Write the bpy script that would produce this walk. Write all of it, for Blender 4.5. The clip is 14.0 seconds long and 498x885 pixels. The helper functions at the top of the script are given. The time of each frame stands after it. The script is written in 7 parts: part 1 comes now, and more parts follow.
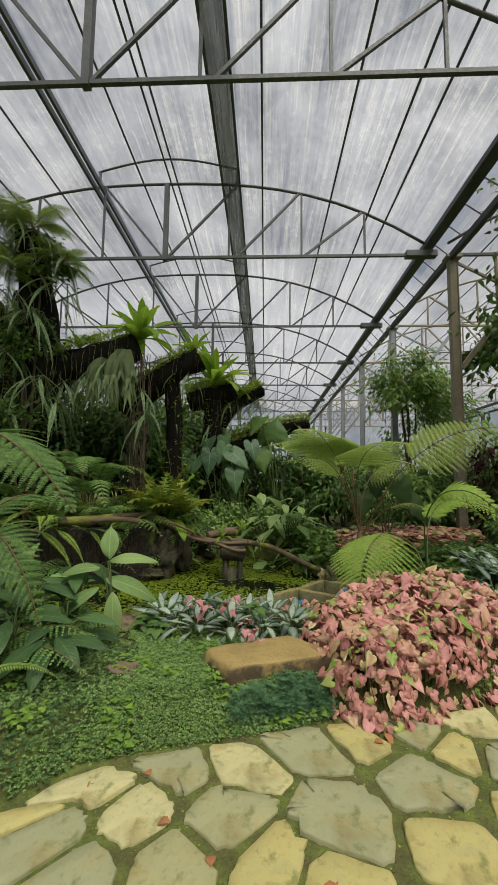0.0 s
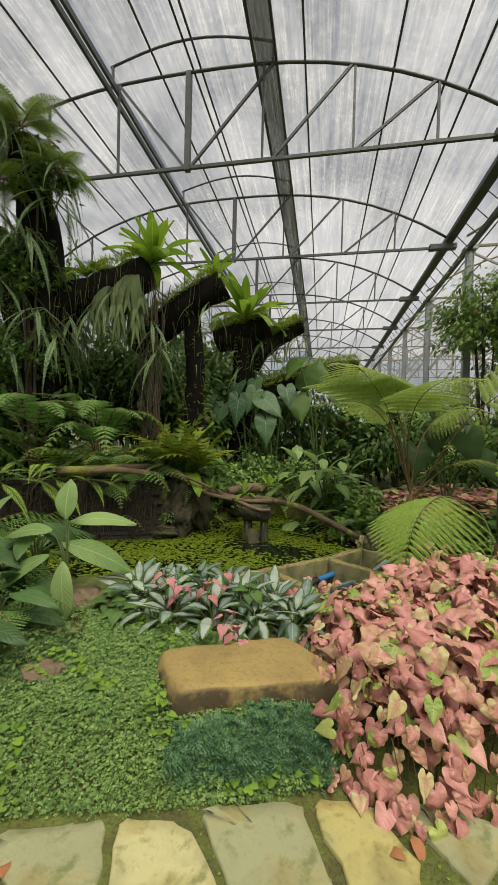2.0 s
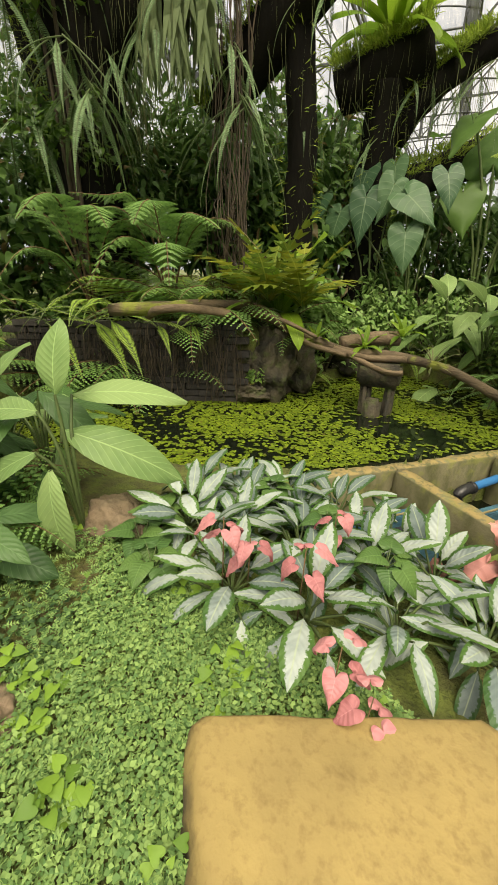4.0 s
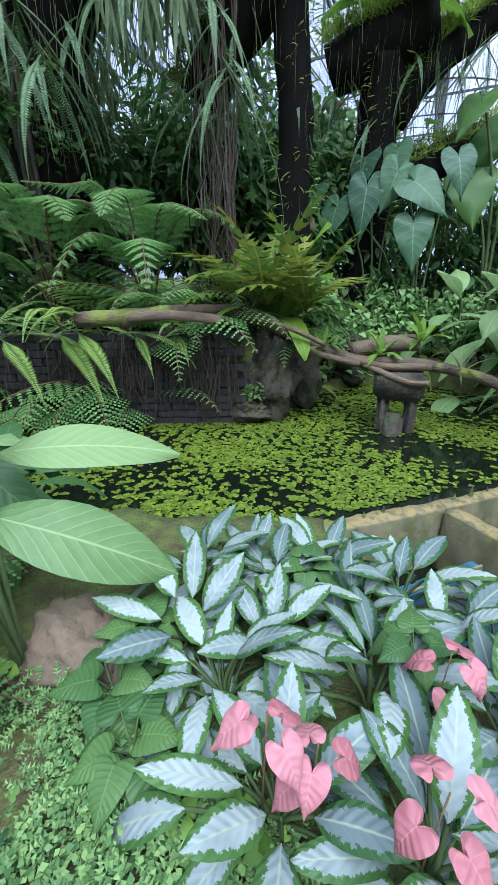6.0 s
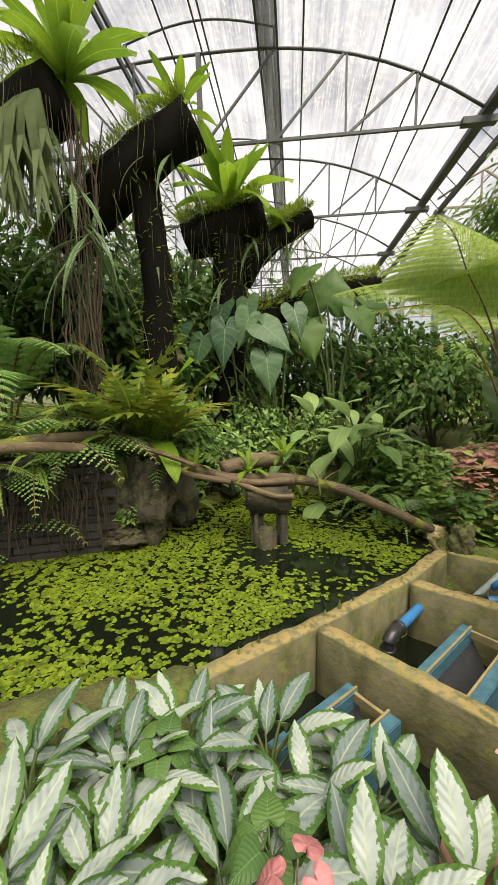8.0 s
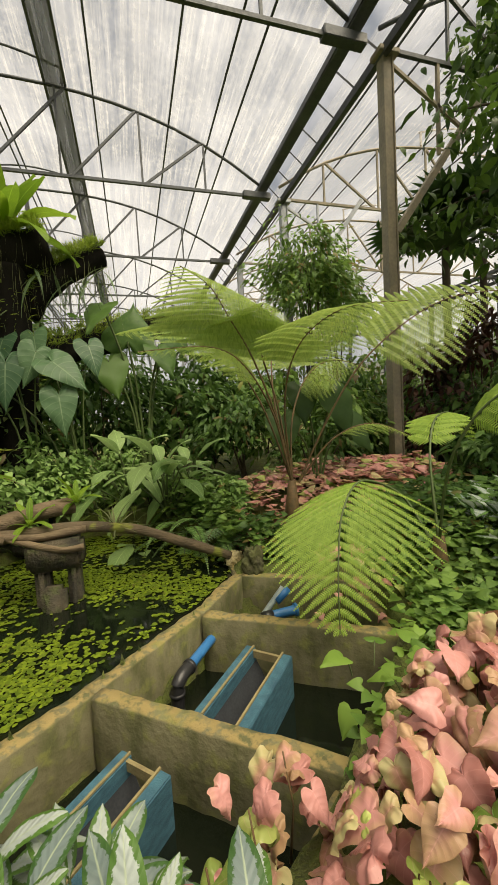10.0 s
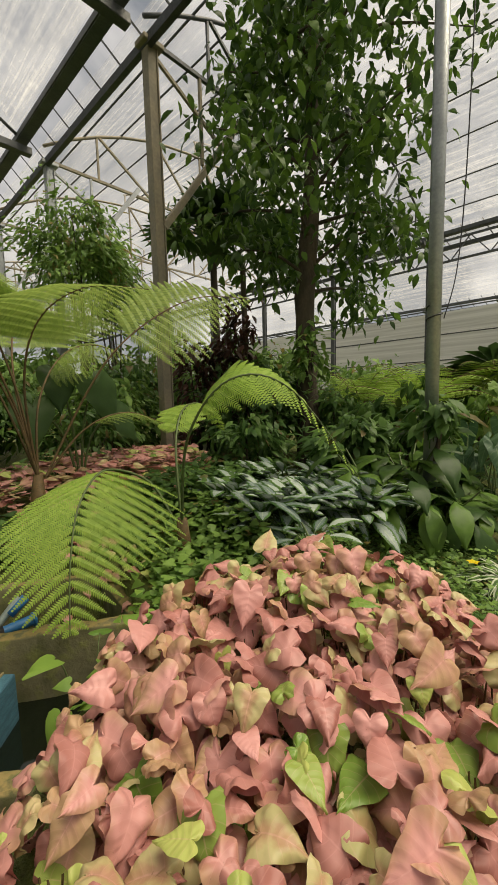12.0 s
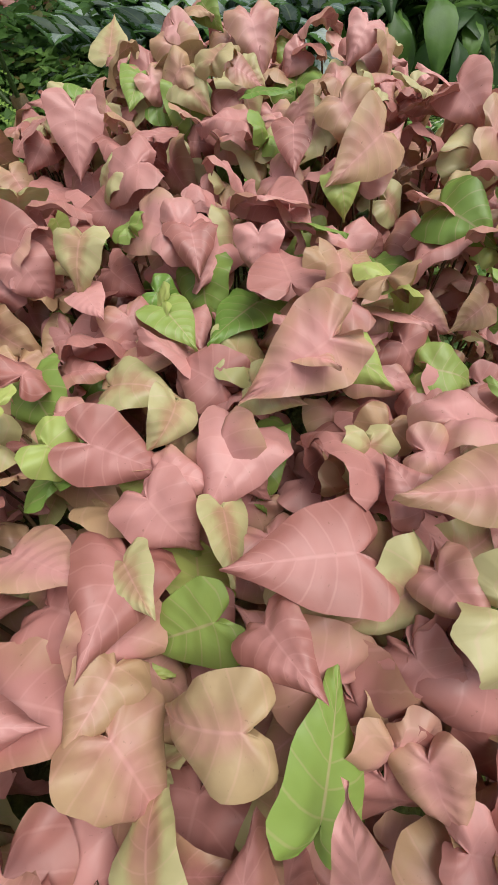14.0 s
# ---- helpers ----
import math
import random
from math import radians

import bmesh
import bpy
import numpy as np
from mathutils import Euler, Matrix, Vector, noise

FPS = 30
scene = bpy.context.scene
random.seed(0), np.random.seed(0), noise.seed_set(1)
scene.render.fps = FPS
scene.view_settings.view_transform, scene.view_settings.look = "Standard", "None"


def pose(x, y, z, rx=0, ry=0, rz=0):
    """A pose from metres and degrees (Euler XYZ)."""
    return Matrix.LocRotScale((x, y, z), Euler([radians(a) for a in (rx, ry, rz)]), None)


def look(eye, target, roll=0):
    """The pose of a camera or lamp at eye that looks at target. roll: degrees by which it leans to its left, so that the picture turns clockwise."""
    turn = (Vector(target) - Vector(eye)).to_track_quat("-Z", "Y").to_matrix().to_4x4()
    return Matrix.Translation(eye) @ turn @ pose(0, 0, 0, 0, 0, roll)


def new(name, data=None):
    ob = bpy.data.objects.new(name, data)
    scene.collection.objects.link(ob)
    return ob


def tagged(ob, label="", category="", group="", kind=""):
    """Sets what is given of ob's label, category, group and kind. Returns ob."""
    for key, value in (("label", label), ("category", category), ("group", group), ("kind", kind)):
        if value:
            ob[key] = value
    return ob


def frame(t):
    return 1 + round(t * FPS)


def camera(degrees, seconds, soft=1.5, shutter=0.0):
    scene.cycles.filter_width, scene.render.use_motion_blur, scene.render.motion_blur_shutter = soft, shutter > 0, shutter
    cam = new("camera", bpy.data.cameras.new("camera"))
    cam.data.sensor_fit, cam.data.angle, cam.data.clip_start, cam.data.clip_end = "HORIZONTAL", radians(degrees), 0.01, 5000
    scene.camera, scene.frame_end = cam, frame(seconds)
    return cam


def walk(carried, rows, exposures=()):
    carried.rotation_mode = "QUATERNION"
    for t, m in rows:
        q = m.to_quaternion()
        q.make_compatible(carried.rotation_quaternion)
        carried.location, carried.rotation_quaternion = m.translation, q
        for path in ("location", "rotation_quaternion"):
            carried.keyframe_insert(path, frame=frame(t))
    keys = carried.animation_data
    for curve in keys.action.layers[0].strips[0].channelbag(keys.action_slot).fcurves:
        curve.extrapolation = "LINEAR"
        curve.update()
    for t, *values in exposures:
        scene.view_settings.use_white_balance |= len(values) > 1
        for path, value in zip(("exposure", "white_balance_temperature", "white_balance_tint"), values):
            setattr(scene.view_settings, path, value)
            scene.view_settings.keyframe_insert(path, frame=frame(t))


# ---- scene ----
cam = camera(65.6, 14.0)
PATH = [
    (0, (0.111, 0.029, 1.645), (0.029, 2.019, 1.83), 0.7),
    (0.5, (0.184, 0.078, 1.621), (-0.047, 2.056, 1.805), 0.9),
    (1, (0.378, 0.311, 1.602), (0.039, 2.274, 1.779), 2.6),
    (1.5, (0.489, 0.733, 1.552), (0.205, 2.711, 1.631), 2.5),
    (2, (0.516, 1.18, 1.546), (0.149, 3.145, 1.495), 1.4),
    (2.5, (0.384, 1.651, 1.486), (-0.243, 3.53, 1.211), 2.0),
    (3, (0.257, 2.07, 1.425), (-0.302, 3.906, 0.864), 1.6),
    (3.5, (0.149, 2.404, 1.356), (-0.58, 4.134, 0.666), 1.7),
    (3.7, (0.109, 2.54, 1.35), (-0.666, 4.203, 0.553), 0.9),
    (5.8, (-0.377, 3.284, 1.267), (-1.116, 4.938, 0.42), -1.2),
    (6, (-0.369, 3.292, 1.265), (-1.086, 4.984, 0.476), -1.0),
    (6.5, (-0.385, 3.322, 1.364), (-0.995, 5.111, 0.709), 0.1),
    (7, (-0.321, 3.357, 1.404), (-0.843, 5.222, 0.904), -0.0),
    (7.2, (-0.314, 3.362, 1.415), (-0.783, 5.254, 0.968), -0.1),
    (9.3, (0.162, 3.414, 1.417), (0.395, 5.394, 1.253), -3.4),
    (9.5, (0.206, 3.407, 1.42), (0.525, 5.375, 1.265), -3.7),
    (10, (0.272, 3.393, 1.434), (0.841, 5.304, 1.284), -3.4),
    (10.5, (0.359, 3.365, 1.427), (1.194, 5.177, 1.282), -2.5),
    (11, (0.446, 3.35, 1.41), (1.532, 5.023, 1.262), -1.7),
    (11.5, (0.54, 3.304, 1.399), (1.824, 4.828, 1.232), -1.5),
    (12, (0.619, 3.243, 1.364), (2.056, 4.616, 1.14), -1.4),
    (12.5, (0.672, 3.178, 1.335), (2.194, 4.426, 0.975), -2.0),
    (13, (0.743, 3.143, 1.265), (2.234, 4.294, 0.592), -5.3),
    (13.5, (0.847, 3.208, 1.098), (2.128, 4.233, -0.046), -8.9),
    (14, (0.924, 3.284, 0.875), (1.81, 4.054, -0.744), -9.8),
]
EXPOSURES = [(0.0, 0.17, 6700, 12), (2.0, 0.34, 7000, 12), (3.0, 0.66, 7700, 12), (3.7, 0.94, 7700, 12), (5.8, 1.10, 4850, 16), (6.0, 1.10, 4900, 18), (6.5, 1.12, 5900, 23), (7.2, 1.14, 6600, 20), (9.3, 0.76, 7700, 12), (10.5, 0.64, 7600, 12), (12.0, 0.40, 7500, 12), (13.0, 0.33, 7500, 12), (13.6, 0.40, 7700, 14), (14.0, 0.43, 6000, 12)]
walk(cam, [(t, look(eye, target, roll)) for t, eye, target, roll in PATH], EXPOSURES)

# ---------------------------------------------------------------- world and sun
SUN_EL, SUN_ROT = radians(62), radians(150)
world = bpy.data.worlds.new("overcast_sky")
scene.world = world
world.use_nodes = True
wn, wl = world.node_tree.nodes, world.node_tree.links
wn.clear()
w_out, w_bg = wn.new("ShaderNodeOutputWorld"), wn.new("ShaderNodeBackground")
w_sky = wn.new("ShaderNodeTexSky")
w_sky.sky_type, w_sky.sun_disc = "NISHITA", False
w_sky.sun_elevation, w_sky.sun_rotation = SUN_EL, SUN_ROT
w_dim = wn.new("ShaderNodeVectorMath")
w_dim.operation = "SCALE"
w_dim.inputs["Scale"].default_value = 0.10
w_co, w_map = wn.new("ShaderNodeTexCoord"), wn.new("ShaderNodeMapping")
w_map.inputs["Scale"].default_value = (2.2, 2.2, 3.0)
w_noise = wn.new("ShaderNodeTexNoise")
w_noise.inputs["Scale"].default_value, w_noise.inputs["Detail"].default_value = 2.2, 6.0
w_noise.inputs["Distortion"].default_value = 0.5
w_ramp = wn.new("ShaderNodeValToRGB")
w_ramp.color_ramp.elements[0].position, w_ramp.color_ramp.elements[0].color = 0.38, (0.40, 0.46, 0.55, 1)
w_ramp.color_ramp.elements[1].position, w_ramp.color_ramp.elements[1].color = 0.64, (1.14, 1.19, 1.26, 1)
w_mix = wn.new("ShaderNodeMix")
w_mix.data_type = "RGBA"
w_mix.inputs[0].default_value = 0.85
w_bg.inputs["Strength"].default_value = 0.50
wl.new(w_co.outputs["Generated"], w_map.inputs["Vector"])
wl.new(w_map.outputs[0], w_noise.inputs["Vector"])
wl.new(w_noise.outputs["Fac"], w_ramp.inputs["Fac"])
wl.new(w_sky.outputs[0], w_dim.inputs[0])
wl.new(w_dim.outputs[0], w_mix.inputs[6])
wl.new(w_ramp.outputs[0], w_mix.inputs[7])
wl.new(w_mix.outputs[2], w_bg.inputs["Color"])
wl.new(w_bg.outputs[0], w_out.inputs[0])
sun = new("sun", bpy.data.lights.new("sun", "SUN"))
sun.data.energy, sun.data.angle, sun.data.color = 5.0, radians(50), (1.0, 0.94, 0.78)
sun.matrix_world = look((0, 0, 30), (0 + 10 * math.sin(SUN_ROT) * -0.5, 10 * math.cos(SUN_ROT) * -0.5, 20))


# ---------------------------------------------------------------- node helpers
class Nodes:
    """A small wrapper that makes a node material line by line."""

    def __init__(self, name):
        self.mat = bpy.data.materials.new(name)
        self.mat.use_nodes = True
        self.n, self.l = self.mat.node_tree.nodes, self.mat.node_tree.links
        self.n.clear()
        self.out = self.n.new("ShaderNodeOutputMaterial")

    def feed(self, socket, value):
        if isinstance(value, bpy.types.NodeSocket):
            self.l.new(value, socket)
        elif value is not None:
            socket.default_value = value

    def math(self, op, a, b=None, c=None, clamp=False):
        k = self.n.new("ShaderNodeMath")
        k.operation, k.use_clamp = op, clamp
        for i, v in enumerate((a, b, c)):
            self.feed(k.inputs[i], v)
        return k.outputs[0]

    def noise(self, scale, detail=4.0, coord="Object", stretch=None, rough=0.55):
        c = self.n.new("ShaderNodeTexCoord").outputs[coord]
        if stretch:
            m = self.n.new("ShaderNodeMapping")
            m.inputs["Scale"].default_value = stretch
            self.l.new(c, m.inputs["Vector"])
            c = m.outputs[0]
        k = self.n.new("ShaderNodeTexNoise")
        k.inputs["Scale"].default_value, k.inputs["Detail"].default_value = scale, detail
        k.inputs["Roughness"].default_value = rough
        self.l.new(c, k.inputs["Vector"])
        return k.outputs["Fac"]

    def span(self, value, lo, hi, to_lo=0.0, to_hi=1.0):
        k = self.n.new("ShaderNodeMapRange")
        for i, v in enumerate((value, lo, hi, to_lo, to_hi)):
            self.feed(k.inputs[i], v)
        return k.outputs[0]

    def mix(self, fac, a, b, kind="MIX"):
        k = self.n.new("ShaderNodeMix")
        k.data_type, k.blend_type = "RGBA", kind
        for s, v in ((k.inputs[0], fac), (k.inputs[6], a), (k.inputs[7], b)):
            if isinstance(v, tuple) and len(v) == 3:
                v = (*v, 1)
            self.feed(s, v)
        return k.outputs[2]

    def chance(self):
        """One random number for an object, another for each island of a joined mesh."""
        a = self.n.new("ShaderNodeObjectInfo").outputs["Random"]
        b = self.n.new("ShaderNodeNewGeometry").outputs["Random Per Island"]
        return self.math("FRACT", self.math("ADD", a, b))

    def bump(self, height, strength=0.3, distance=0.01):
        k = self.n.new("ShaderNodeBump")
        k.inputs["Strength"].default_value, k.inputs["Distance"].default_value = strength, distance
        self.l.new(height, k.inputs["Height"])
        return k.outputs[0]

    def surface(self, colour, rough=0.6, metal=0.0, normal=None, spec=0.5):
        k = self.n.new("ShaderNodeBsdfPrincipled")
        self.feed(k.inputs["Base Color"], (*colour, 1) if isinstance(colour, tuple) else colour)
        self.feed(k.inputs["Roughness"], rough)
        k.inputs["Metallic"].default_value = metal
        k.inputs["Specular IOR Level"].default_value = spec
        if normal:
            self.l.new(normal, k.inputs["Normal"])
        return k.outputs[0]

    def done(self, shader):
        self.l.new(shader, self.out.inputs[0])
        return self.mat


def plain(name, a, b, scale, rough=0.7, metal=0.0, bump=0.3, stretch=None, fine=8.0, spec=0.5, vary=0.0):
    """Two colours at a coarse scale, a fine grain over them and a light relief."""
    k = Nodes(name)
    big = k.span(k.noise(scale, 5, stretch=stretch), 0.35, 0.65)
    fine_n = k.noise(scale * fine, 6, stretch=stretch)
    col = k.mix(big, a, b)
    col = k.mix(k.span(fine_n, 0.3, 0.75, 0.0, 0.35), col, tuple(c * 0.45 for c in a))
    if vary:
        col = k.mix(k.math("MULTIPLY", k.chance(), vary), col, tuple(c * 0.4 for c in b))
    return k.done(k.surface(col, k.span(fine_n, 0.2, 0.8, rough - 0.12, min(1, rough + 0.12)), metal, k.bump(fine_n, bump), spec))


def foliage(name, young, old, dead=None, rough=0.42, glow=0.28, veins=0.0, vein_colour=None, pattern="", ribs=9):
    """A leaf: two greens by leaf, a paler midrib and side veins, and light that shines through the blade."""
    k = Nodes(name)
    uv = k.n.new("ShaderNodeTexCoord").outputs["UV"]
    sep = k.n.new("ShaderNodeSeparateXYZ")
    k.l.new(uv, sep.inputs[0])
    u, v = k.math("ABSOLUTE", k.math("MULTIPLY", k.math("SUBTRACT", sep.outputs[0], 0.5), 2.0)), sep.outputs[1]
    c = k.chance()
    blotch = k.noise(14, 4)
    col = k.mix(k.span(k.math("ADD", c, k.math("MULTIPLY", k.math("SUBTRACT", blotch, 0.5), 0.9)), 0.1, 0.9), old, young)
    if pattern == "silver":
        jag = k.noise(70, 5, stretch=(1, 1, 1), rough=0.75)
        edge = k.math("ADD", k.math("ADD", u, k.math("MULTIPLY", k.math("SUBTRACT", jag, 0.5), 1.2)), k.math("MULTIPLY", k.math("ABSOLUTE", k.math("SUBTRACT", v, 0.45)), 0.5))
        inner = k.span(edge, 0.74, 0.68)
        tone = k.mix(k.span(k.math("ADD", blotch, k.math("SUBTRACT", c, 0.5)), 0.15, 0.85), (0.170, 0.225, 0.215), (0.43, 0.49, 0.46))
        col = k.mix(inner, col, tone)
        col = k.mix(k.span(u, 0.09, 0.03, 0.0, 0.65), col, (0.42, 0.50, 0.33))
    if pattern == "blush":
        tint = k.math("FRACT", k.math("MULTIPLY", c, 7.31))
        warm = k.mix(k.span(tint, 0.0, 1.0), (0.36, 0.135, 0.110), (0.66, 0.315, 0.290))
        warm = k.mix(k.span(u, 0.75, 0.1, 0.0, 0.40), warm, (0.72, 0.345, 0.325))
        tan = k.mix(blotch, (0.33, 0.175, 0.110), (0.60, 0.40, 0.215))
        heart = k.math("ADD", u, k.math("MULTIPLY", k.math("SUBTRACT", k.noise(40, 4), 0.5), 0.8))
        dusk = k.math("ADD", c, k.math("ADD", k.math("MULTIPLY", k.math("SUBTRACT", blotch, 0.5), 0.5), k.math("MULTIPLY", k.math("SUBTRACT", heart, 0.5), 0.25)))
        col = k.mix(k.span(dusk, 0.42, 0.74), warm, tan)
        col = k.mix(k.span(k.noise(160, 3), 0.68, 0.75, 0, 0.5), col, (0.22, 0.10, 0.06))
        cream = k.mix(blotch, (0.40, 0.38, 0.15), (0.60, 0.50, 0.28))
        col = k.mix(k.math("MULTIPLY", k.span(c, 0.76, 0.78), k.span(k.math("ADD", heart, k.math("SUBTRACT", blotch, 0.5)), 0.15, 0.55)), col, cream)
        col = k.mix(k.span(c, 0.885, 0.895), col, k.mix(tint, (0.46, 0.50, 0.14), (0.15, 0.27, 0.04)))
    if pattern == "stripe":
        col = k.mix(k.span(u, 0.55, 0.45), (0.62, 0.66, 0.5), col)
    if dead:
        col = k.mix(k.span(k.math("FRACT", k.math("MULTIPLY", c, 3.7)), 0.93, 0.97), col, dead)
    height = blotch
    if veins:
        wave = k.math("SINE", k.math("MULTIPLY", k.math("SUBTRACT", v, k.math("MULTIPLY", u, 0.22)), ribs * 6.283))
        lines = k.span(wave, 0.93, 1.0)
        mid = k.span(u, 0.05, 0.015)
        both = k.math("MAXIMUM", mid, k.math("MULTIPLY", lines, 0.55))
        col = k.mix(k.math("MULTIPLY", both, veins), col, vein_colour or tuple(min(1, x * 1.9 + 0.05) for x in young))
        height = k.math("ADD", k.math("MULTIPLY", wave, 0.15 if pattern == "blush" else 0.3), k.math("MULTIPLY", blotch, 0.5))
    normal = k.bump(height, 0.35, 0.006)
    bs = k.surface(col, k.span(blotch, 0.3, 0.7, rough, rough + 0.16), 0.0, normal, 0.5 if pattern == "blush" else 0.28)
    tr = k.n.new("ShaderNodeBsdfTranslucent")
    k.l.new(col, tr.inputs["Color"])
    mx = k.n.new("ShaderNodeMixShader")
    mx.inputs[0].default_value = glow
    k.l.new(bs, mx.inputs[1])
    k.l.new(tr.outputs[0], mx.inputs[2])
    return k.done(mx.outputs[0])


# ---------------------------------------------------------------- materials
M = {}
M["soil"] = plain("soil", (0.055, 0.040, 0.024), (0.035, 0.045, 0.014), 3.0, 0.95, bump=0.8)
k = Nodes("mossy_ground")
g1, g2 = k.noise(1.3, 5), k.noise(9, 6)
ground_col = k.mix(k.span(g1, 0.38, 0.62), (0.115, 0.100, 0.038), (0.085, 0.110, 0.026))
ground_col = k.mix(k.span(g2, 0.40, 0.66), ground_col, (0.150, 0.190, 0.036))
ground_col = k.mix(k.span(k.noise(60, 5), 0.5, 0.75, 0, 0.7), ground_col, (0.030, 0.036, 0.012))
M["ground"] = k.done(k.surface(ground_col, 0.95, 0, k.bump(k.math("ADD", g2, k.noise(70, 5)), 0.9, 0.02)))
k = Nodes("flagstone")
fc, f1, f2 = k.chance(), k.noise(4.5, 6), k.noise(38, 6)
tone = k.mix(k.span(fc, 0.30, 0.42), (0.31, 0.32, 0.18), (0.45, 0.40, 0.155))
tone = k.mix(k.span(fc, 0.72, 0.80), tone, (0.50, 0.47, 0.24))
tone = k.mix(k.span(f1, 0.52, 0.70, 0, 0.65), tone, (0.40, 0.30, 0.09))
tone = k.mix(k.span(f1, 0.45, 0.30, 0, 0.6), tone, (0.27, 0.28, 0.16))
tone = k.mix(k.span(f2, 0.55, 0.8, 0, 0.5), tone, (0.20, 0.17, 0.09))
tone = k.mix(k.span(k.noise(2.2, 7), 0.53, 0.68, 0, 0.65), tone, (0.16, 0.155, 0.075))
tone = k.mix(k.span(k.noise(13, 7), 0.57, 0.70, 0, 0.7), tone, (0.13, 0.15, 0.04))
M["flagstone"] = k.done(k.surface(tone, 0.78, 0, k.bump(k.math("ADD", f1, k.math("MULTIPLY", f2, 0.5)), 0.7, 0.012)))
k = Nodes("sandstone")
s1, s2 = k.noise(3.5, 5), k.noise(45, 7)
tone = k.mix(k.span(s1, 0.35, 0.65), (0.36, 0.265, 0.095), (0.26, 0.19, 0.070))
tone = k.mix(k.span(s2, 0.5, 0.75, 0, 0.55), tone, (0.16, 0.10, 0.035))
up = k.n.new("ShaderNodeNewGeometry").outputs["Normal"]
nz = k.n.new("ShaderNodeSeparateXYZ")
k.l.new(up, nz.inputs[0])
# steep faces turn blotchy dark brown, upward faces keep the yellow
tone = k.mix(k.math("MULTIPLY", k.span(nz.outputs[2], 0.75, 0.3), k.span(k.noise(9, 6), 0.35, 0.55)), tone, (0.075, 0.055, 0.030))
M["sandstone"] = k.done(k.surface(tone, 0.85, 0, k.bump(s2, 0.5, 0.008)))
k = Nodes("weathered_concrete")
c1, c2, c3 = k.noise(2.6, 6), k.noise(22, 7), k.noise(6, 7, stretch=(1.4, 1.4, 0.7))
tone = k.mix(k.span(c1, 0.35, 0.65), (0.125, 0.115, 0.058), (0.200, 0.185, 0.105))
tone = k.mix(k.span(c3, 0.46, 0.66, 0, 0.75), tone, (0.075, 0.085, 0.026))
tone = k.mix(k.span(k.noise(11, 7), 0.52, 0.68, 0, 0.7), tone, (0.20, 0.21, 0.055))
geo = k.n.new("ShaderNodeNewGeometry").outputs["Normal"]
nz = k.n.new("ShaderNodeSeparateXYZ")
k.l.new(geo, nz.inputs[0])
tone = k.mix(k.math("MULTIPLY", k.span(nz.outputs[2], 0.5, 0.9), k.span(c2, 0.40, 0.54)), tone, (0.285, 0.215, 0.085))
tone = k.mix(k.math("MULTIPLY", k.span(nz.outputs[2], 0.5, 0.9), k.span(c1, 0.55, 0.7)), tone, (0.17, 0.19, 0.045))
M["concrete"] = k.done(k.surface(tone, 0.9, 0, k.bump(k.math("ADD", c2, c1), 0.7, 0.012)))
k = Nodes("wet_rock")
r1, r2 = k.noise(5, 7), k.noise(38, 7)
tone = k.mix(k.span(r1, 0.38, 0.62), (0.026, 0.024, 0.016), (0.085, 0.070, 0.042))
tone = k.mix(k.span(k.noise(9, 6), 0.52, 0.66, 0, 0.8), tone, (0.060, 0.080, 0.020))
tone = k.mix(k.span(r2, 0.55, 0.75, 0, 0.6), tone, (0.018, 0.016, 0.012))
M["rock"] = k.done(k.surface(tone, 0.8, 0, k.bump(k.math("ADD", r1, k.math("MULTIPLY", r2, 0.5)), 1.0, 0.04)))
M["brick"] = plain("dark_block", (0.060, 0.055, 0.050), (0.035, 0.032, 0.030), 6, 0.85, bump=0.7, vary=0.5)
M["roots"] = plain("dry_roots", (0.14, 0.105, 0.070), (0.07, 0.055, 0.038), 12, 0.9, vary=0.6)
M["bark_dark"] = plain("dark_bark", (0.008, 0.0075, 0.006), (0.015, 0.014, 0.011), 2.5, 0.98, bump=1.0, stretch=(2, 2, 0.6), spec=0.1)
M["bark"] = plain("brown_bark", (0.10, 0.075, 0.048), (0.055, 0.045, 0.030), 4, 0.92, bump=0.9, stretch=(2, 2, 0.6))
M["log"] = plain("bare_log", (0.20, 0.145, 0.085), (0.105, 0.075, 0.044), 5, 0.85, bump=1.0, stretch=(0.5, 2, 2))
k = Nodes("mossy_log")
lm = k.noise(4, 5)
tone = k.mix(k.span(lm, 0.4, 0.6), (0.125, 0.092, 0.054), (0.075, 0.056, 0.034))
tone = k.mix(k.span(k.noise(3.1, 6), 0.54, 0.62), tone, (0.17, 0.19, 0.030))
M["mossy_log"] = k.done(k.surface(tone, 0.9, 0, k.bump(k.noise(30, 6, stretch=(0.4, 2, 2)), 1.0, 0.015)))
M["steel"] = plain("grey_painted_steel", (0.10, 0.108, 0.115), (0.070, 0.075, 0.080), 3, 0.55, 0.3, bump=0.1)
M["rusty"] = plain("weathered_steel", (0.32, 0.27, 0.19), (0.22, 0.20, 0.155), 2.5, 0.7, 0.1, bump=0.2)
M["zinc"] = plain("galvanised_pipe", (0.40, 0.42, 0.43), (0.31, 0.33, 0.34), 5, 0.42, 0.65, bump=0.1)
k = Nodes("grey_vent_net")
nd, nt, nm = k.n.new("ShaderNodeBsdfDiffuse"), k.n.new("ShaderNodeBsdfTransparent"), k.n.new("ShaderNodeMixShader")
k.l.new(k.mix(k.span(k.noise(1.0, 5, stretch=(9, 0.4, 1)), 0.35, 0.65), (0.16, 0.17, 0.18), (0.26, 0.27, 0.28)), nd.inputs[0])
k.l.new(k.span(k.noise(1.0, 5, stretch=(14, 0.3, 1)), 0.3, 0.7, 0.80, 0.50), nm.inputs[0])
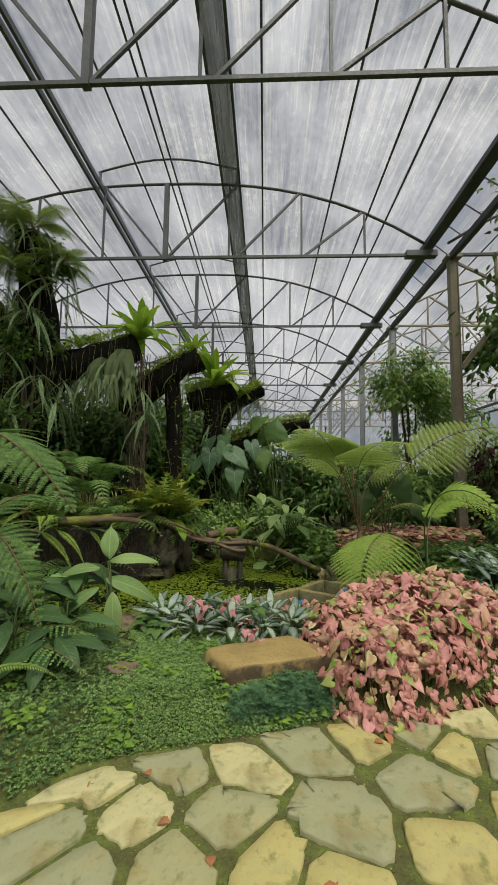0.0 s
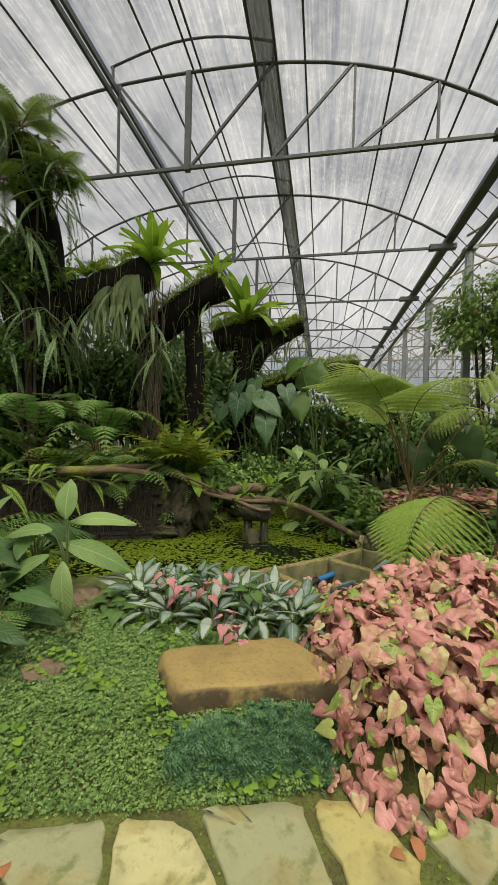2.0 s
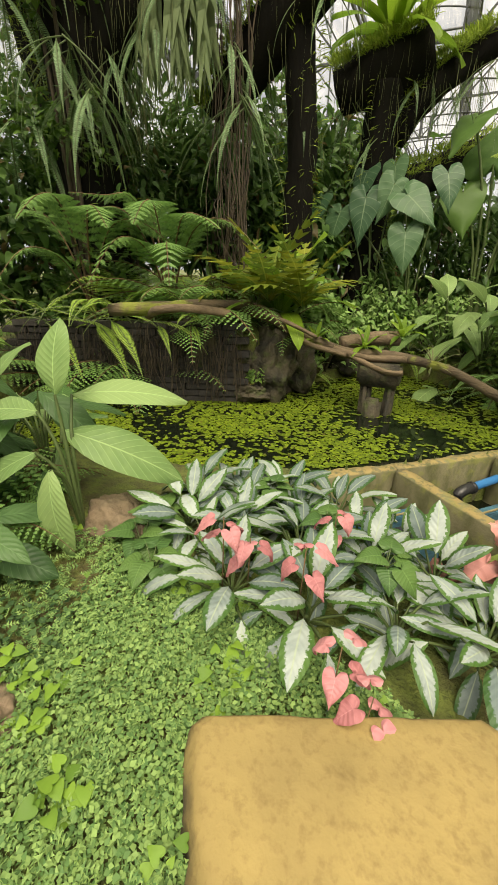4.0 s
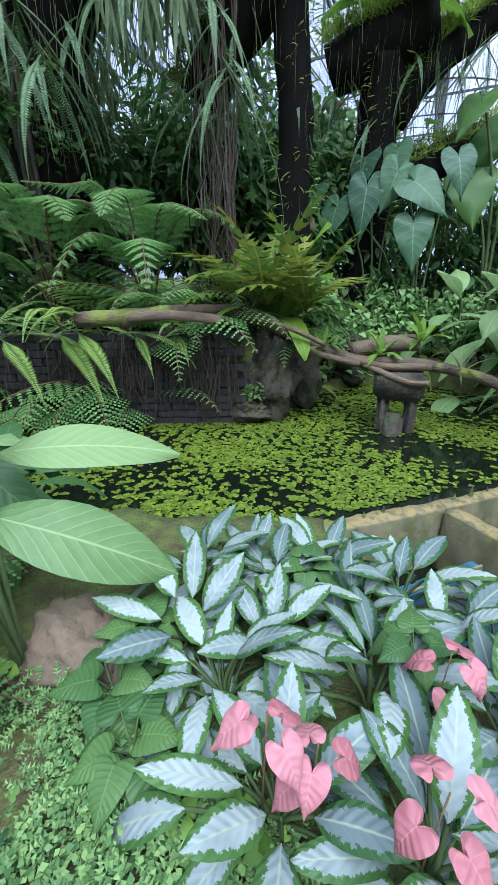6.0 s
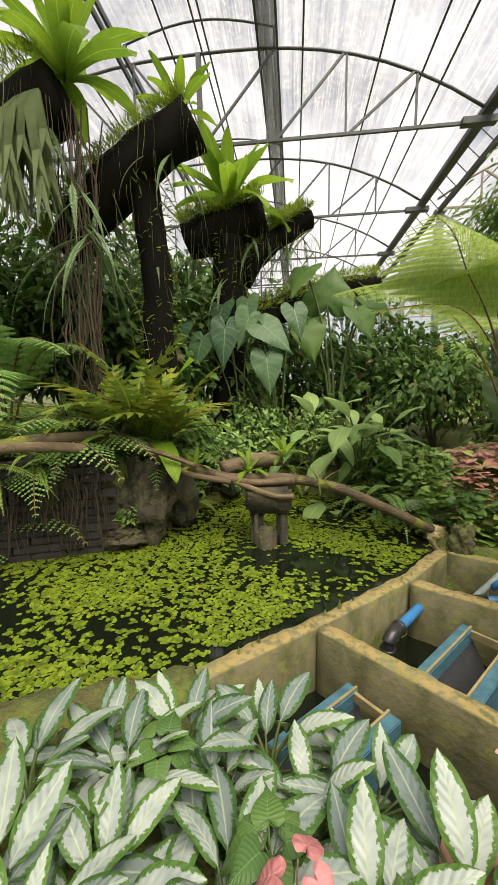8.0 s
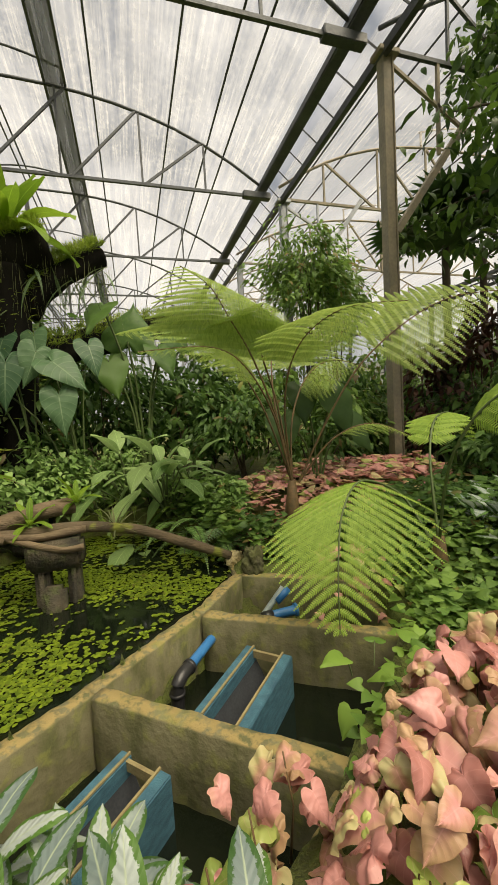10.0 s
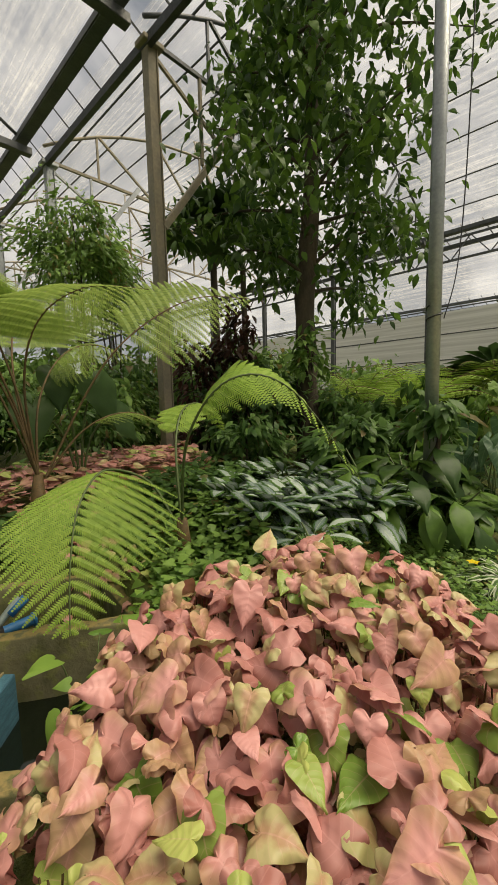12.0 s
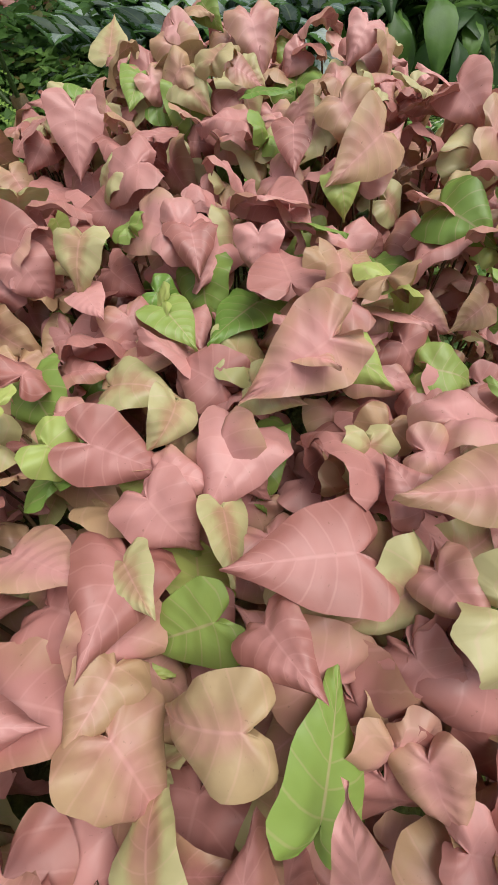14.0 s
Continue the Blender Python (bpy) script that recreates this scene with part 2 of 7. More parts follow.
k.l.new(nt.outputs[0], nm.inputs[1])
k.l.new(nd.outputs[0], nm.inputs[2])
M["net"] = k.done(nm.outputs[0])
M["blue_wood"] = plain("blue_painted_wood", (0.028, 0.095, 0.14), (0.055, 0.17, 0.23), 14, 0.7, bump=0.6, stretch=(1, 1, 3))
M["dark_liner"] = plain("black_mesh_liner", (0.014, 0.017, 0.022), (0.020, 0.024, 0.030), 10, 0.8)
M["raw_wood"] = plain("raw_wood_edge", (0.30, 0.25, 0.12), (0.22, 0.17, 0.08), 12, 0.8)
M["blue_pvc"] = plain("blue_plastic_pipe", (0.020, 0.15, 0.40), (0.035, 0.19, 0.44), 6, 0.4, bump=0.1)
M["black_pvc"] = plain("black_plastic", (0.018, 0.018, 0.020), (0.03, 0.03, 0.032), 8, 0.35, bump=0.1)
M["grey_pvc"] = plain("grey_plastic_pipe", (0.30, 0.36, 0.36), (0.22, 0.28, 0.28), 8, 0.45, bump=0.1)
M["pale_rock"] = plain("pale_rock", (0.60, 0.52, 0.30), (0.45, 0.36, 0.17), 9, 0.85, bump=0.6)
M["brown_rock"] = plain("brown_rock", (0.23, 0.165, 0.105), (0.13, 0.105, 0.065), 6, 0.9, bump=0.9)
M["moss_rock"] = plain("moss_rock", (0.105, 0.115, 0.040), (0.060, 0.055, 0.030), 7, 0.95, bump=0.9)
k = Nodes("pond_water")
M["water"] = k.done(k.surface((0.006, 0.009, 0.005), 0.06, 0, k.bump(k.noise(3, 2), 0.05, 0.01), 0.5))
# roof film: thin plastic, streaked with dirt, part clear and part milky
k = Nodes("roof_film")
r1 = k.noise(1.0, 6, stretch=(7.0, 0.16, 1.0), rough=0.65)
r2 = k.noise(1.0, 5, stretch=(26.0, 0.7, 3.0), rough=0.7)
r3 = k.noise(0.35, 3)
r4 = k.noise(9.0, 4, stretch=(1.0, 0.8, 1.0))
milk = k.math("ADD", k.math("MULTIPLY", k.span(r1, 0.35, 0.68), 0.55), k.math("MULTIPLY", k.span(r2, 0.46, 0.66), 0.45))
milk = k.math("ADD", milk, k.math("MULTIPLY", k.span(r4, 0.45, 0.72), 0.3))
milk = k.math("MULTIPLY", milk, k.span(r3, 0.3, 0.65, 0.6, 1.1))
clear, milky, shine = k.n.new("ShaderNodeBsdfTransparent"), k.n.new("ShaderNodeBsdfTranslucent"), k.n.new("ShaderNodeBsdfDiffuse")
clear.inputs[0].default_value = (0.80, 0.82, 0.85, 1)
milky.inputs[0].default_value = (0.86, 0.87, 0.88, 1)
shine.inputs[0].default_value = (0.55, 0.56, 0.57, 1)
m1, m2 = k.n.new("ShaderNodeMixShader"), k.n.new("ShaderNodeMixShader")
m1.inputs[0].default_value = 0.25
k.l.new(milky.outputs[0], m1.inputs[1])
k.l.new(shine.outputs[0], m1.inputs[2])
k.l.new(k.span(milk, 0.0, 1.2, 0.05, 0.50), m2.inputs[0])
k.l.new(clear.outputs[0], m2.inputs[1])
k.l.new(m1.outputs[0], m2.inputs[2])
M["film"] = k.done(m2.outputs[0])
k = Nodes("white_shade_cloth")
w1 = k.noise(1.0, 5, stretch=(1.5, 0.2, 9))
cloth = k.mix(k.span(w1, 0.35, 0.65), (0.56, 0.56, 0.57), (0.40, 0.40, 0.41))
d1, t1 = k.n.new("ShaderNodeBsdfDiffuse"), k.n.new("ShaderNodeBsdfTranslucent")
k.l.new(cloth, d1.inputs[0])
k.l.new(cloth, t1.inputs[0])
mx = k.n.new("ShaderNodeMixShader")
mx.inputs[0].default_value = 0.6
k.l.new(d1.outputs[0], mx.inputs[1])
k.l.new(t1.outputs[0], mx.inputs[2])
M["cloth"] = k.done(mx.outputs[0])

M["pink"] = foliage("pink_arrow_leaf", (0.5, 0.2, 0.15), (0.5, 0.2, 0.15), rough=0.38, glow=0.14, veins=0.30, vein_colour=(0.74, 0.40, 0.36), pattern="blush", ribs=7)
M["pink_plain"] = foliage("fresh_pink_arrow_leaf", (0.62, 0.27, 0.285), (0.44, 0.165, 0.175), rough=0.4, glow=0.2, veins=0.3, vein_colour=(0.78, 0.40, 0.40), ribs=7)
M["silver"] = foliage("silver_variegated_leaf", (0.085, 0.18, 0.035), (0.045, 0.11, 0.030), rough=0.36, glow=0.2, veins=0.07, vein_colour=(0.6, 0.68, 0.5), pattern="silver", ribs=8)
M["broad"] = foliage("broad_green_leaf", (0.115, 0.21, 0.055), (0.065, 0.140, 0.040), rough=0.34, glow=0.25, veins=0.35, ribs=10)
M["deep"] = foliage("deep_green_broad_leaf", (0.085, 0.165, 0.055), (0.038, 0.085, 0.030), rough=0.33, glow=0.2, veins=0.3, ribs=10)
M["pale_broad"] = foliage("pale_green_leaf", (0.32, 0.46, 0.175), (0.20, 0.33, 0.115), rough=0.36, glow=0.38, veins=0.4, ribs=12)
M["ear"] = foliage("dark_elephant_ear_leaf", (0.085, 0.165, 0.075), (0.045, 0.105, 0.050), rough=0.38, glow=0.2, veins=0.75, vein_colour=(0.20, 0.29, 0.16), ribs=8)
M["dark"] = foliage("dark_green_leaf", (0.115, 0.215, 0.050), (0.055, 0.120, 0.032), dead=(0.14, 0.11, 0.04), rough=0.36, glow=0.38)
M["glossy"] = foliage("glossy_tree_leaf", (0.125, 0.230, 0.040), (0.040, 0.085, 0.022), rough=0.28, glow=0.34)
M["mid"] = foliage("mid_green_leaf", (0.22, 0.36, 0.080), (0.115, 0.215, 0.052), dead=(0.24, 0.20, 0.06), rough=0.4, glow=0.36)
M["bank"] = foliage("bright_bank_leaf", (0.31, 0.46, 0.15), (0.17, 0.30, 0.085), rough=0.4, glow=0.35)
M["lime"] = foliage("lime_green_leaf", (0.22, 0.36, 0.065), (0.12, 0.23, 0.045), rough=0.4, glow=0.35)
M["fern"] = foliage("bright_fern_leaf", (0.36, 0.52, 0.095), (0.26, 0.41, 0.070), rough=0.45, glow=0.45)
M["fern_pale"] = foliage("pale_tree_fern_leaf", (0.40, 0.52, 0.135), (0.27, 0.39, 0.095), rough=0.42, glow=0.5)
M["fern_dark"] = foliage("dark_fern_leaf", (0.23, 0.40, 0.11), (0.14, 0.27, 0.078), rough=0.45, glow=0.36)
M["fern_grey"] = foliage("bluish_fern_leaf", (0.23, 0.35, 0.17), (0.13, 0.23, 0.10), rough=0.45, glow=0.25)
M["nest"] = foliage("nest_fern_leaf", (0.23, 0.37, 0.034), (0.14, 0.26, 0.028), rough=0.35, glow=0.45, veins=0.5, ribs=26)
M["hang"] = foliage("hanging_moss", (0.21, 0.23, 0.105), (0.11, 0.125, 0.055), rough=0.8, glow=0.3)
M["stag"] = foliage("staghorn_leaf", (0.25, 0.32, 0.16), (0.16, 0.21, 0.10), rough=0.6, glow=0.25)
M["moss"] = foliage("limb_moss", (0.31, 0.41, 0.055), (0.16, 0.24, 0.032), rough=0.8, glow=0.25)
M["cover"] = foliage("small_cover_leaf", (0.27, 0.41, 0.125), (0.10, 0.20, 0.060), rough=0.6, glow=0.2)
# the small cover leaf again, with plant shade put into its greens
M["cover_shaded"] = foliage("dark_cover_leaf", (0.085, 0.165, 0.050), (0.030, 0.070, 0.024), rough=0.6, glow=0.15)
M["fern_moss"] = foliage("yellowish_fern_leaf", (0.21, 0.30, 0.060), (0.10, 0.17, 0.035), rough=0.5, glow=0.35)
M["fern_deep"] = foliage("deep_green_fern_leaf", (0.135, 0.245, 0.060), (0.070, 0.145, 0.040), rough=0.45, glow=0.3)
M["cover_blue"] = foliage("feathery_cover_leaf", (0.150, 0.290, 0.135), (0.050, 0.125, 0.060), rough=0.6, glow=0.2)
M["clover"] = foliage("round_cover_leaf", (0.24, 0.40, 0.055), (0.13, 0.25, 0.038), rough=0.45, glow=0.35)
M["weed"] = foliage("floating_pond_weed", (0.19, 0.265, 0.018), (0.075, 0.120, 0.010), dead=(0.10, 0.10, 0.02), rough=0.5, glow=0.15)
M["copper"] = foliage("copper_brown_leaf", (0.105, 0.045, 0.030), (0.055, 0.034, 0.022), rough=0.4, glow=0.2)
M["stripe"] = foliage("striped_spider_leaf", (0.10, 0.18, 0.06), (0.07, 0.14, 0.04), rough=0.4, glow=0.25, pattern="stripe")
M["palm"] = foliage("fan_palm_leaf", (0.050, 0.10, 0.028), (0.030, 0.065, 0.020), rough=0.35, glow=0.2)
M["olive"] = foliage("olive_lobed_leaf", (0.24, 0.26, 0.030), (0.10, 0.17, 0.026), rough=0.4, glow=0.35, veins=0.3, ribs=8)
M["yellow"] = foliage("yellow_flower", (0.75, 0.60, 0.02), (0.70, 0.50, 0.02), rough=0.5, glow=0.3)
M["dead"] = foliage("fallen_leaf", (0.42, 0.16, 0.08), (0.34, 0.19, 0.08), rough=0.7, glow=0.1)
M["stalk"] = plain("green_stalk", (0.10, 0.15, 0.045), (0.075, 0.105, 0.035), 20, 0.55, bump=0.1)
M["brown_stalk"] = plain("brown_stalk", (0.17, 0.10, 0.040), (0.10, 0.07, 0.030), 20, 0.7, bump=0.2)


# ---------------------------------------------------------------- geometry helpers
R = random.Random(7)


class Geo:
    """Loose geometry: points, faces, a uv for every point and a material slot for every face."""

    def __init__(self):
        self.v, self.f, self.uv, self.mi = [], [], [], []

    def add(self, v, f, uv=None, slot=0):
        b = len(self.v)
        self.v += [tuple(p) for p in v]
        self.f += [tuple(i + b for i in q) for q in f]
        self.uv += uv if uv else [(0.5, 0.5)] * len(v)
        self.mi += [slot] * len(f)
        return self

    def moved(self, m):
        g = Geo()
        g.v, g.f, g.uv, g.mi = [tuple(m @ Vector(p)) for p in self.v], self.f, self.uv, self.mi
        return g

    def join(self, other):
        b = len(self.v)
        self.v += other.v
        self.f += [tuple(i + b for i in q) for q in other.f]
        self.uv += other.uv
        self.mi += other.mi
        return self

    def mesh(self, name, *mats, smooth=True):
        me = bpy.data.meshes.new(name)
        me.from_pydata(self.v, [], self.f)
        for m in mats:
            me.materials.append(m)
        me.polygons.foreach_set("material_index", self.mi)
        me.polygons.foreach_set("use_smooth", [smooth] * len(self.f))
        lay = me.uv_layers.new(name="UVMap")
        idx = np.empty(len(me.loops), int)
        me.loops.foreach_get("vertex_index", idx)
        lay.data.foreach_set("uv", np.array(self.uv, float)[idx].ravel())
        me.update()
        return me


def scatter(g, mats):
    """Many copies of one small piece of geometry as one, placed by 4 x 4 matrices."""
    base = np.array(g.v)
    base = np.c_[base, np.ones(len(base))]
    ms = np.array([[list(r) for r in m] for m in mats])
    pts = np.einsum("nij,kj->nki", ms, base)[:, :, :3].reshape(-1, 3)
    out = Geo()
    out.v = pts.tolist()
    n = len(base)
    out.f = [tuple(i + j * n for i in q) for j in range(len(mats)) for q in g.f]
    out.uv, out.mi = g.uv * len(mats), g.mi * len(mats)
    return out


def thing(name, at, label, category, group="", kind="", turn=0.0):
    ob = new(name)
    ob.matrix_basis = pose(*at, 0, 0, turn)
    ob.empty_display_size = 0.1
    return tagged(ob, label, category, group, kind)


def piece(name, me, parent, m=None, label="", kind=""):
    ob = new(name, me)
    ob.parent = parent
    if m is not None:
        ob.matrix_basis = m
    return tagged(ob, label, kind=kind)


def solid(name, me, label, category, group="", kind="", m=None):
    ob = new(name, me)
    if m is not None:
        ob.matrix_basis = m
    return tagged(ob, label, category, group, kind)


def aim(at, direction, up=(0, 0, 1), scale=1.0, spin=0.0):
    """A matrix that lays local +y along a direction, with local z as near to up as may be."""
    y = Vector(direction).normalized()
    x = y.cross(Vector(up))
    x = x.normalized() if x.length > 1e-4 else Vector((1, 0, 0))
    z = x.cross(y)
    m = Matrix((x, y, z)).transposed().to_4x4()
    return Matrix.Translation(at) @ m @ Matrix.Rotation(spin, 4, "Y") @ Matrix.Scale(scale, 4)


def blade(rows, length, width, halves=2, curl=0.5, fold=0.25, wave=0.0):
    """A leaf blade along +y from the stalk, in rows of (along the midrib, outline across, outline along); it folds up at the midrib and curls down to the tip."""
    g = Geo()
    n = 2 * halves + 1
    for i, (m, ox, oy) in enumerate(rows):
        for j in range(-halves, halves + 1):
            s = j / halves
            a = abs(s)
            x, y = width * ox * s, length * (m + (oy - m) * a)
            z = fold * abs(x) - 0.45 * fold * width * a * a * a + wave * width * math.sin(i * 1.1 + s * 2) * a
            ang = curl * y / length
            if abs(curl) > 1e-3:
                r = length / curl
                y, z = (r + z) * math.sin(ang), (r + z) * math.cos(ang) - r
            g.v.append((x, y, z))
            g.uv.append((0.5 + 0.5 * s, m))
    for i in range(len(rows) - 1):
        for j in range(n - 1):
            a = i * n + j
            g.f.append((a, a + 1, a + n + 1, a + n))
            g.mi.append(0)
    return g


def lance(n=6, power=0.8, tip=1.0):
    """Rows of a lance-shaped leaf."""
    rows = []
    for i in range(n + 1):
        t = i / n
        rows.append((t, max(0.015, 0.5 * math.sin(math.pi * t ** power) ** tip), t))
    return rows


ARROW = [(0, 0.05, -0.06), (0.01, 0.13, -0.24), (0.03, 0.24, -0.32), (0.06, 0.36, -0.29), (0.11, 0.45, -0.17), (0.18, 0.475, 0.0), (0.30, 0.44, 0.18), (0.46, 0.36, 0.40), (0.64, 0.24, 0.62), (0.82, 0.11, 0.83), (1, 0.008, 1)]
SPADE = [(0, 0.012, -0.03), (0.005, 0.045, -0.13), (0.015, 0.11, -0.235), (0.03, 0.20, -0.285), (0.05, 0.31, -0.27), (0.08, 0.405, -0.19), (0.13, 0.46, -0.06), (0.22, 0.465, 0.09), (0.34, 0.415, 0.26), (0.48, 0.325, 0.44), (0.64, 0.21, 0.62), (0.80, 0.095, 0.80), (0.92, 0.032, 0.92), (1, 0.004, 1)]


def finer(rows):
    """The same outline with a point between each pair of points, on a smooth curve."""
    out = []
    for i in range(len(rows) - 1):
        a, b, c, d = rows[max(i - 1, 0)], rows[i], rows[i + 1], rows[min(i + 2, len(rows) - 1)]
        out += [b, tuple((9 * (b[j] + c[j]) - a[j] - d[j]) / 16 for j in range(3))]
    return out + [rows[-1]]


HEART = [(0, 0.04, -0.03), (0.02, 0.20, -0.15), (0.06, 0.38, -0.14), (0.16, 0.50, 0.0), (0.34, 0.47, 0.24), (0.58, 0.32, 0.54), (0.82, 0.13, 0.82), (1, 0.01, 1)]


def tube(points, radii, sides=7, rough=0.0, seed=0, slot=0, cap=True):
    """A tapering tube through points, with an uneven skin."""
    g = Geo()
    pts = [Vector(p) for p in points]
    for i, p in enumerate(pts):
        t = (pts[min(i + 1, len(pts) - 1)] - pts[max(i - 1, 0)]).normalized()
        a = t.cross(Vector((0.31, 0.2, 0.93))).normalized()
        b = t.cross(a)
        for j in range(sides):
            w = 2 * math.pi * j / sides
            r = radii[i] * (1 + rough * noise.noise(Vector((p.x * 3 + math.cos(w) * 1.3 + seed, p.y * 3 + math.sin(w) * 1.3, p.z * 3))))
            g.v.append(tuple(p + r * (a * math.cos(w) + b * math.sin(w))))
            g.uv.append((j / sides, i / len(pts)))
    for i in range(len(pts) - 1):
        for j in range(sides):
            q = (j + 1) % sides
            g.f.append((i * sides + j, i * sides + q, (i + 1) * sides + q, (i + 1) * sides + j))
            g.mi.append(slot)
    if cap:
        g.f += [tuple(range(sides))[::-1], tuple(range((len(pts) - 1) * sides, len(pts) * sides))]
        g.mi += [slot, slot]
    return g


def smooth_line(points, radii, per=4):
    """More points on a soft curve through a few."""
    P, out, rr = [Vector(p) for p in points], [], []
    for i in range(len(P) - 1):
        a, b, c, d = P[max(i - 1, 0)], P[i], P[i + 1], P[min(i + 2, len(P) - 1)]
        for j in range(per):
            t = j / per
            out.append(0.5 * ((2 * b) + (c - a) * t + (2 * a - 5 * b + 4 * c - d) * t * t + (3 * b - a - 3 * c + d) * t ** 3))
            rr.append(radii[i] + (radii[i + 1] - radii[i]) * t)
    return out + [P[-1]], rr + [radii[-1]]


def box(x0, y0, z0, x1, y1, z1, bevel=0.0):
    """A box from corner to corner, its edges bevelled."""
    bm = bmesh.new()
    bmesh.ops.create_cube(bm, size=1)
    for v in bm.verts:
        v.co = Vector(((x0 + x1) / 2 + v.co.x * (x1 - x0), (y0 + y1) / 2 + v.co.y * (y1 - y0), (z0 + z1) / 2 + v.co.z * (z1 - z0)))
    if bevel:
        bmesh.ops.bevel(bm, geom=bm.edges, offset=bevel, segments=2, affect="EDGES")
    g = Geo()
    bm.verts.ensure_lookup_table()
    g.add([v.co for v in bm.verts], [[v.index for v in f.verts] for f in bm.faces])
    bm.free()
    return g


def beam(a, b, w, h=None, bevel=0.0):
    """A straight square member from a to b."""
    a, b = Vector(a), Vector(b)
    g = box(-w / 2, 0, -(h or w) / 2, w / 2, (b - a).length, (h or w) / 2, bevel)
    return g.moved(aim(a, b - a))


def inside(x, y, poly):
    hit = False
    for (xa, ya), (xb, yb) in zip(poly, poly[1:] + poly[:1]):
        if (ya > y) != (yb > y) and x < (xb - xa) * (y - ya) / (yb - ya) + xa:
            hit = not hit
    return hit


def gap(x, y, poly):
    """The distance from a point to a polygon's outline."""
    best = 9e9
    for (xa, ya), (xb, yb) in zip(poly, poly[1:] + poly[:1]):
        dx, dy = xb - xa, yb - ya
        t = max(0, min(1, ((x - xa) * dx + (y - ya) * dy) / (dx * dx + dy * dy)))
        best = min(best, math.hypot(x - xa - t * dx, y - ya - t * dy))
    return best


def ease(t):
    t = max(0.0, min(1.0, t))
    return t * t * (3 - 2 * t)


def lerp_line(x, pts):
    for (xa, ya), (xb, yb) in zip(pts, pts[1:]):
        if x <= xb:
            return ya + (yb - ya) * max(0, (x - xa) / (xb - xa))
    return pts[-1][1]


# ---------------------------------------------------------------- the plan
EDGE = [(-9, -3.0), (-3, 0.7), (-2, 1.45), (-1.15, 2.0), (-0.94, 2.33), (-0.6, 2.46), (-0.15, 2.61), (0.31, 2.74), (0.63, 2.86), (1.0, 2.88), (1.5, 3.04), (1.9, 3.13), (2.5, 3.31), (3.1, 3.40), (4, 3.52), (5.4, 3.88), (7, 4.6), (12, 5.8)]
POND = [(-0.73, 5.13), (-0.03, 5.69), (0.64, 6.25), (1.11, 6.80), (1.13, 7.15), (0.90, 7.9), (0.50, 8.45), (-0.25, 8.95), (-0.95, 8.6), (-1.55, 7.7), (-1.85, 6.80), (-2.7, 6.38), (-3.5, 5.95), (-4.4, 5.6), (-4.6, 4.8), (-2.6, 4.65), (-1.5, 4.85)]
TANK = [(-0.73, 5.13), (-0.03, 5.69), (0.64, 6.25), (1.11, 6.80), (1.77, 6.43), (2.10, 6.15), (1.85, 5.43), (1.04, 4.75), (0.32, 4.18)]


def ground_height(x, y):
    d = y - lerp_line(x, EDGE)
    front = ease((d + 0.02) / 0.45) * (0.16 - 0.12 * ease((x - 0.45) / 0.4))
    front *= 1 - 0.85 * ease((y - 3.9) / 0.7)
    back = 0.80 * ease((y - 6.55 + 0.5 * (x + 2.4)) / 0.35) * ease((-1.50 - x) / 0.35) if y > 4.5 else 0.0
    far = 0.22 * ease((y - 7.2) / 1.2) * ease((x + 1.2) / 0.8)
    hedge = 0.22 * ease((x - 2.3) / 0.5) * ease((y - 4.3) / 0.5)
    h = max(front, back, hedge, far if y > 6 else 0)
    if d > 0:
        h += 0.02 * noise.noise(Vector((x * 2.5, y * 2.5, 3)))
    if inside(x, y, POND) or inside(x, y, TANK):
        h = h * (1 - ease(gap(x, y, POND + [] if inside(x, y, POND) else TANK) / 0.12)) - 0.75 * ease(gap(x, y, POND if inside(x, y, POND) else TANK) / 0.12)
    return h


def grid_axis(lo, hi, fine_lo, fine_hi, step, coarse):
    a = []
    x = lo
    while x < fine_lo:
        a.append(x)
        x += coarse
    x = fine_lo
    while x < fine_hi:
        a.append(x)
        x += step
    x = fine_hi
    while x <= hi:
        a.append(x)
        x += coarse
    return a


gx, gy = grid_axis(-120, 120, -5.5, 7.0, 0.1, 7.0), grid_axis(-120, 180, -1.5, 9.5, 0.1, 7.0)
g = Geo()
g.v = [(x, y, ground_height(x, y)) for y in gy for x in gx]
g.uv = [(0.5, 0.5)] * len(g.v)
nx = len(gx)
g.f = [(j * nx + i, j * nx + i + 1, (j + 1) * nx + i + 1, (j + 1) * nx + i) for j in range(len(gy) - 1) for i in range(nx - 1)]
g.mi = [0] * len(g.f)
ground = solid("ground", g.mesh("ground", M["ground"]), "damp mossy soil of the greenhouse garden", "ground", kind="structure")

# pond and tank water
g = Geo().add([(x, y, -0.095) for x, y in POND], [list(range(len(POND)))])
solid("water_pond", g.mesh("water_pond", M["water"], smooth=False), "dark still pond water between floating weed", "water", kind="structure")
g = Geo().add([(x * 0.97 + 0.02, y * 0.97 + 0.15, -0.46) for x, y in TANK], [list(range(len(TANK)))])
solid("water_tank", g.mesh("water_tank", M["water"], smooth=False), "black water low in the concrete tank", "water", kind="structure")


# ---------------------------------------------------------------- greenhouse frame
SPACE, Y0, Z_CHORD = 4.27, 8.87, 6.95
CENTRE, HALF = -2.35, 6.2
TRUSS_Y = [Y0 + SPACE * i + (0.1 if i == -1 else 0) for i in range(-4, 8)]


def arch(x, centre):
    return 8.87 - 1.63 * (abs(x - centre) / HALF) ** 2.6


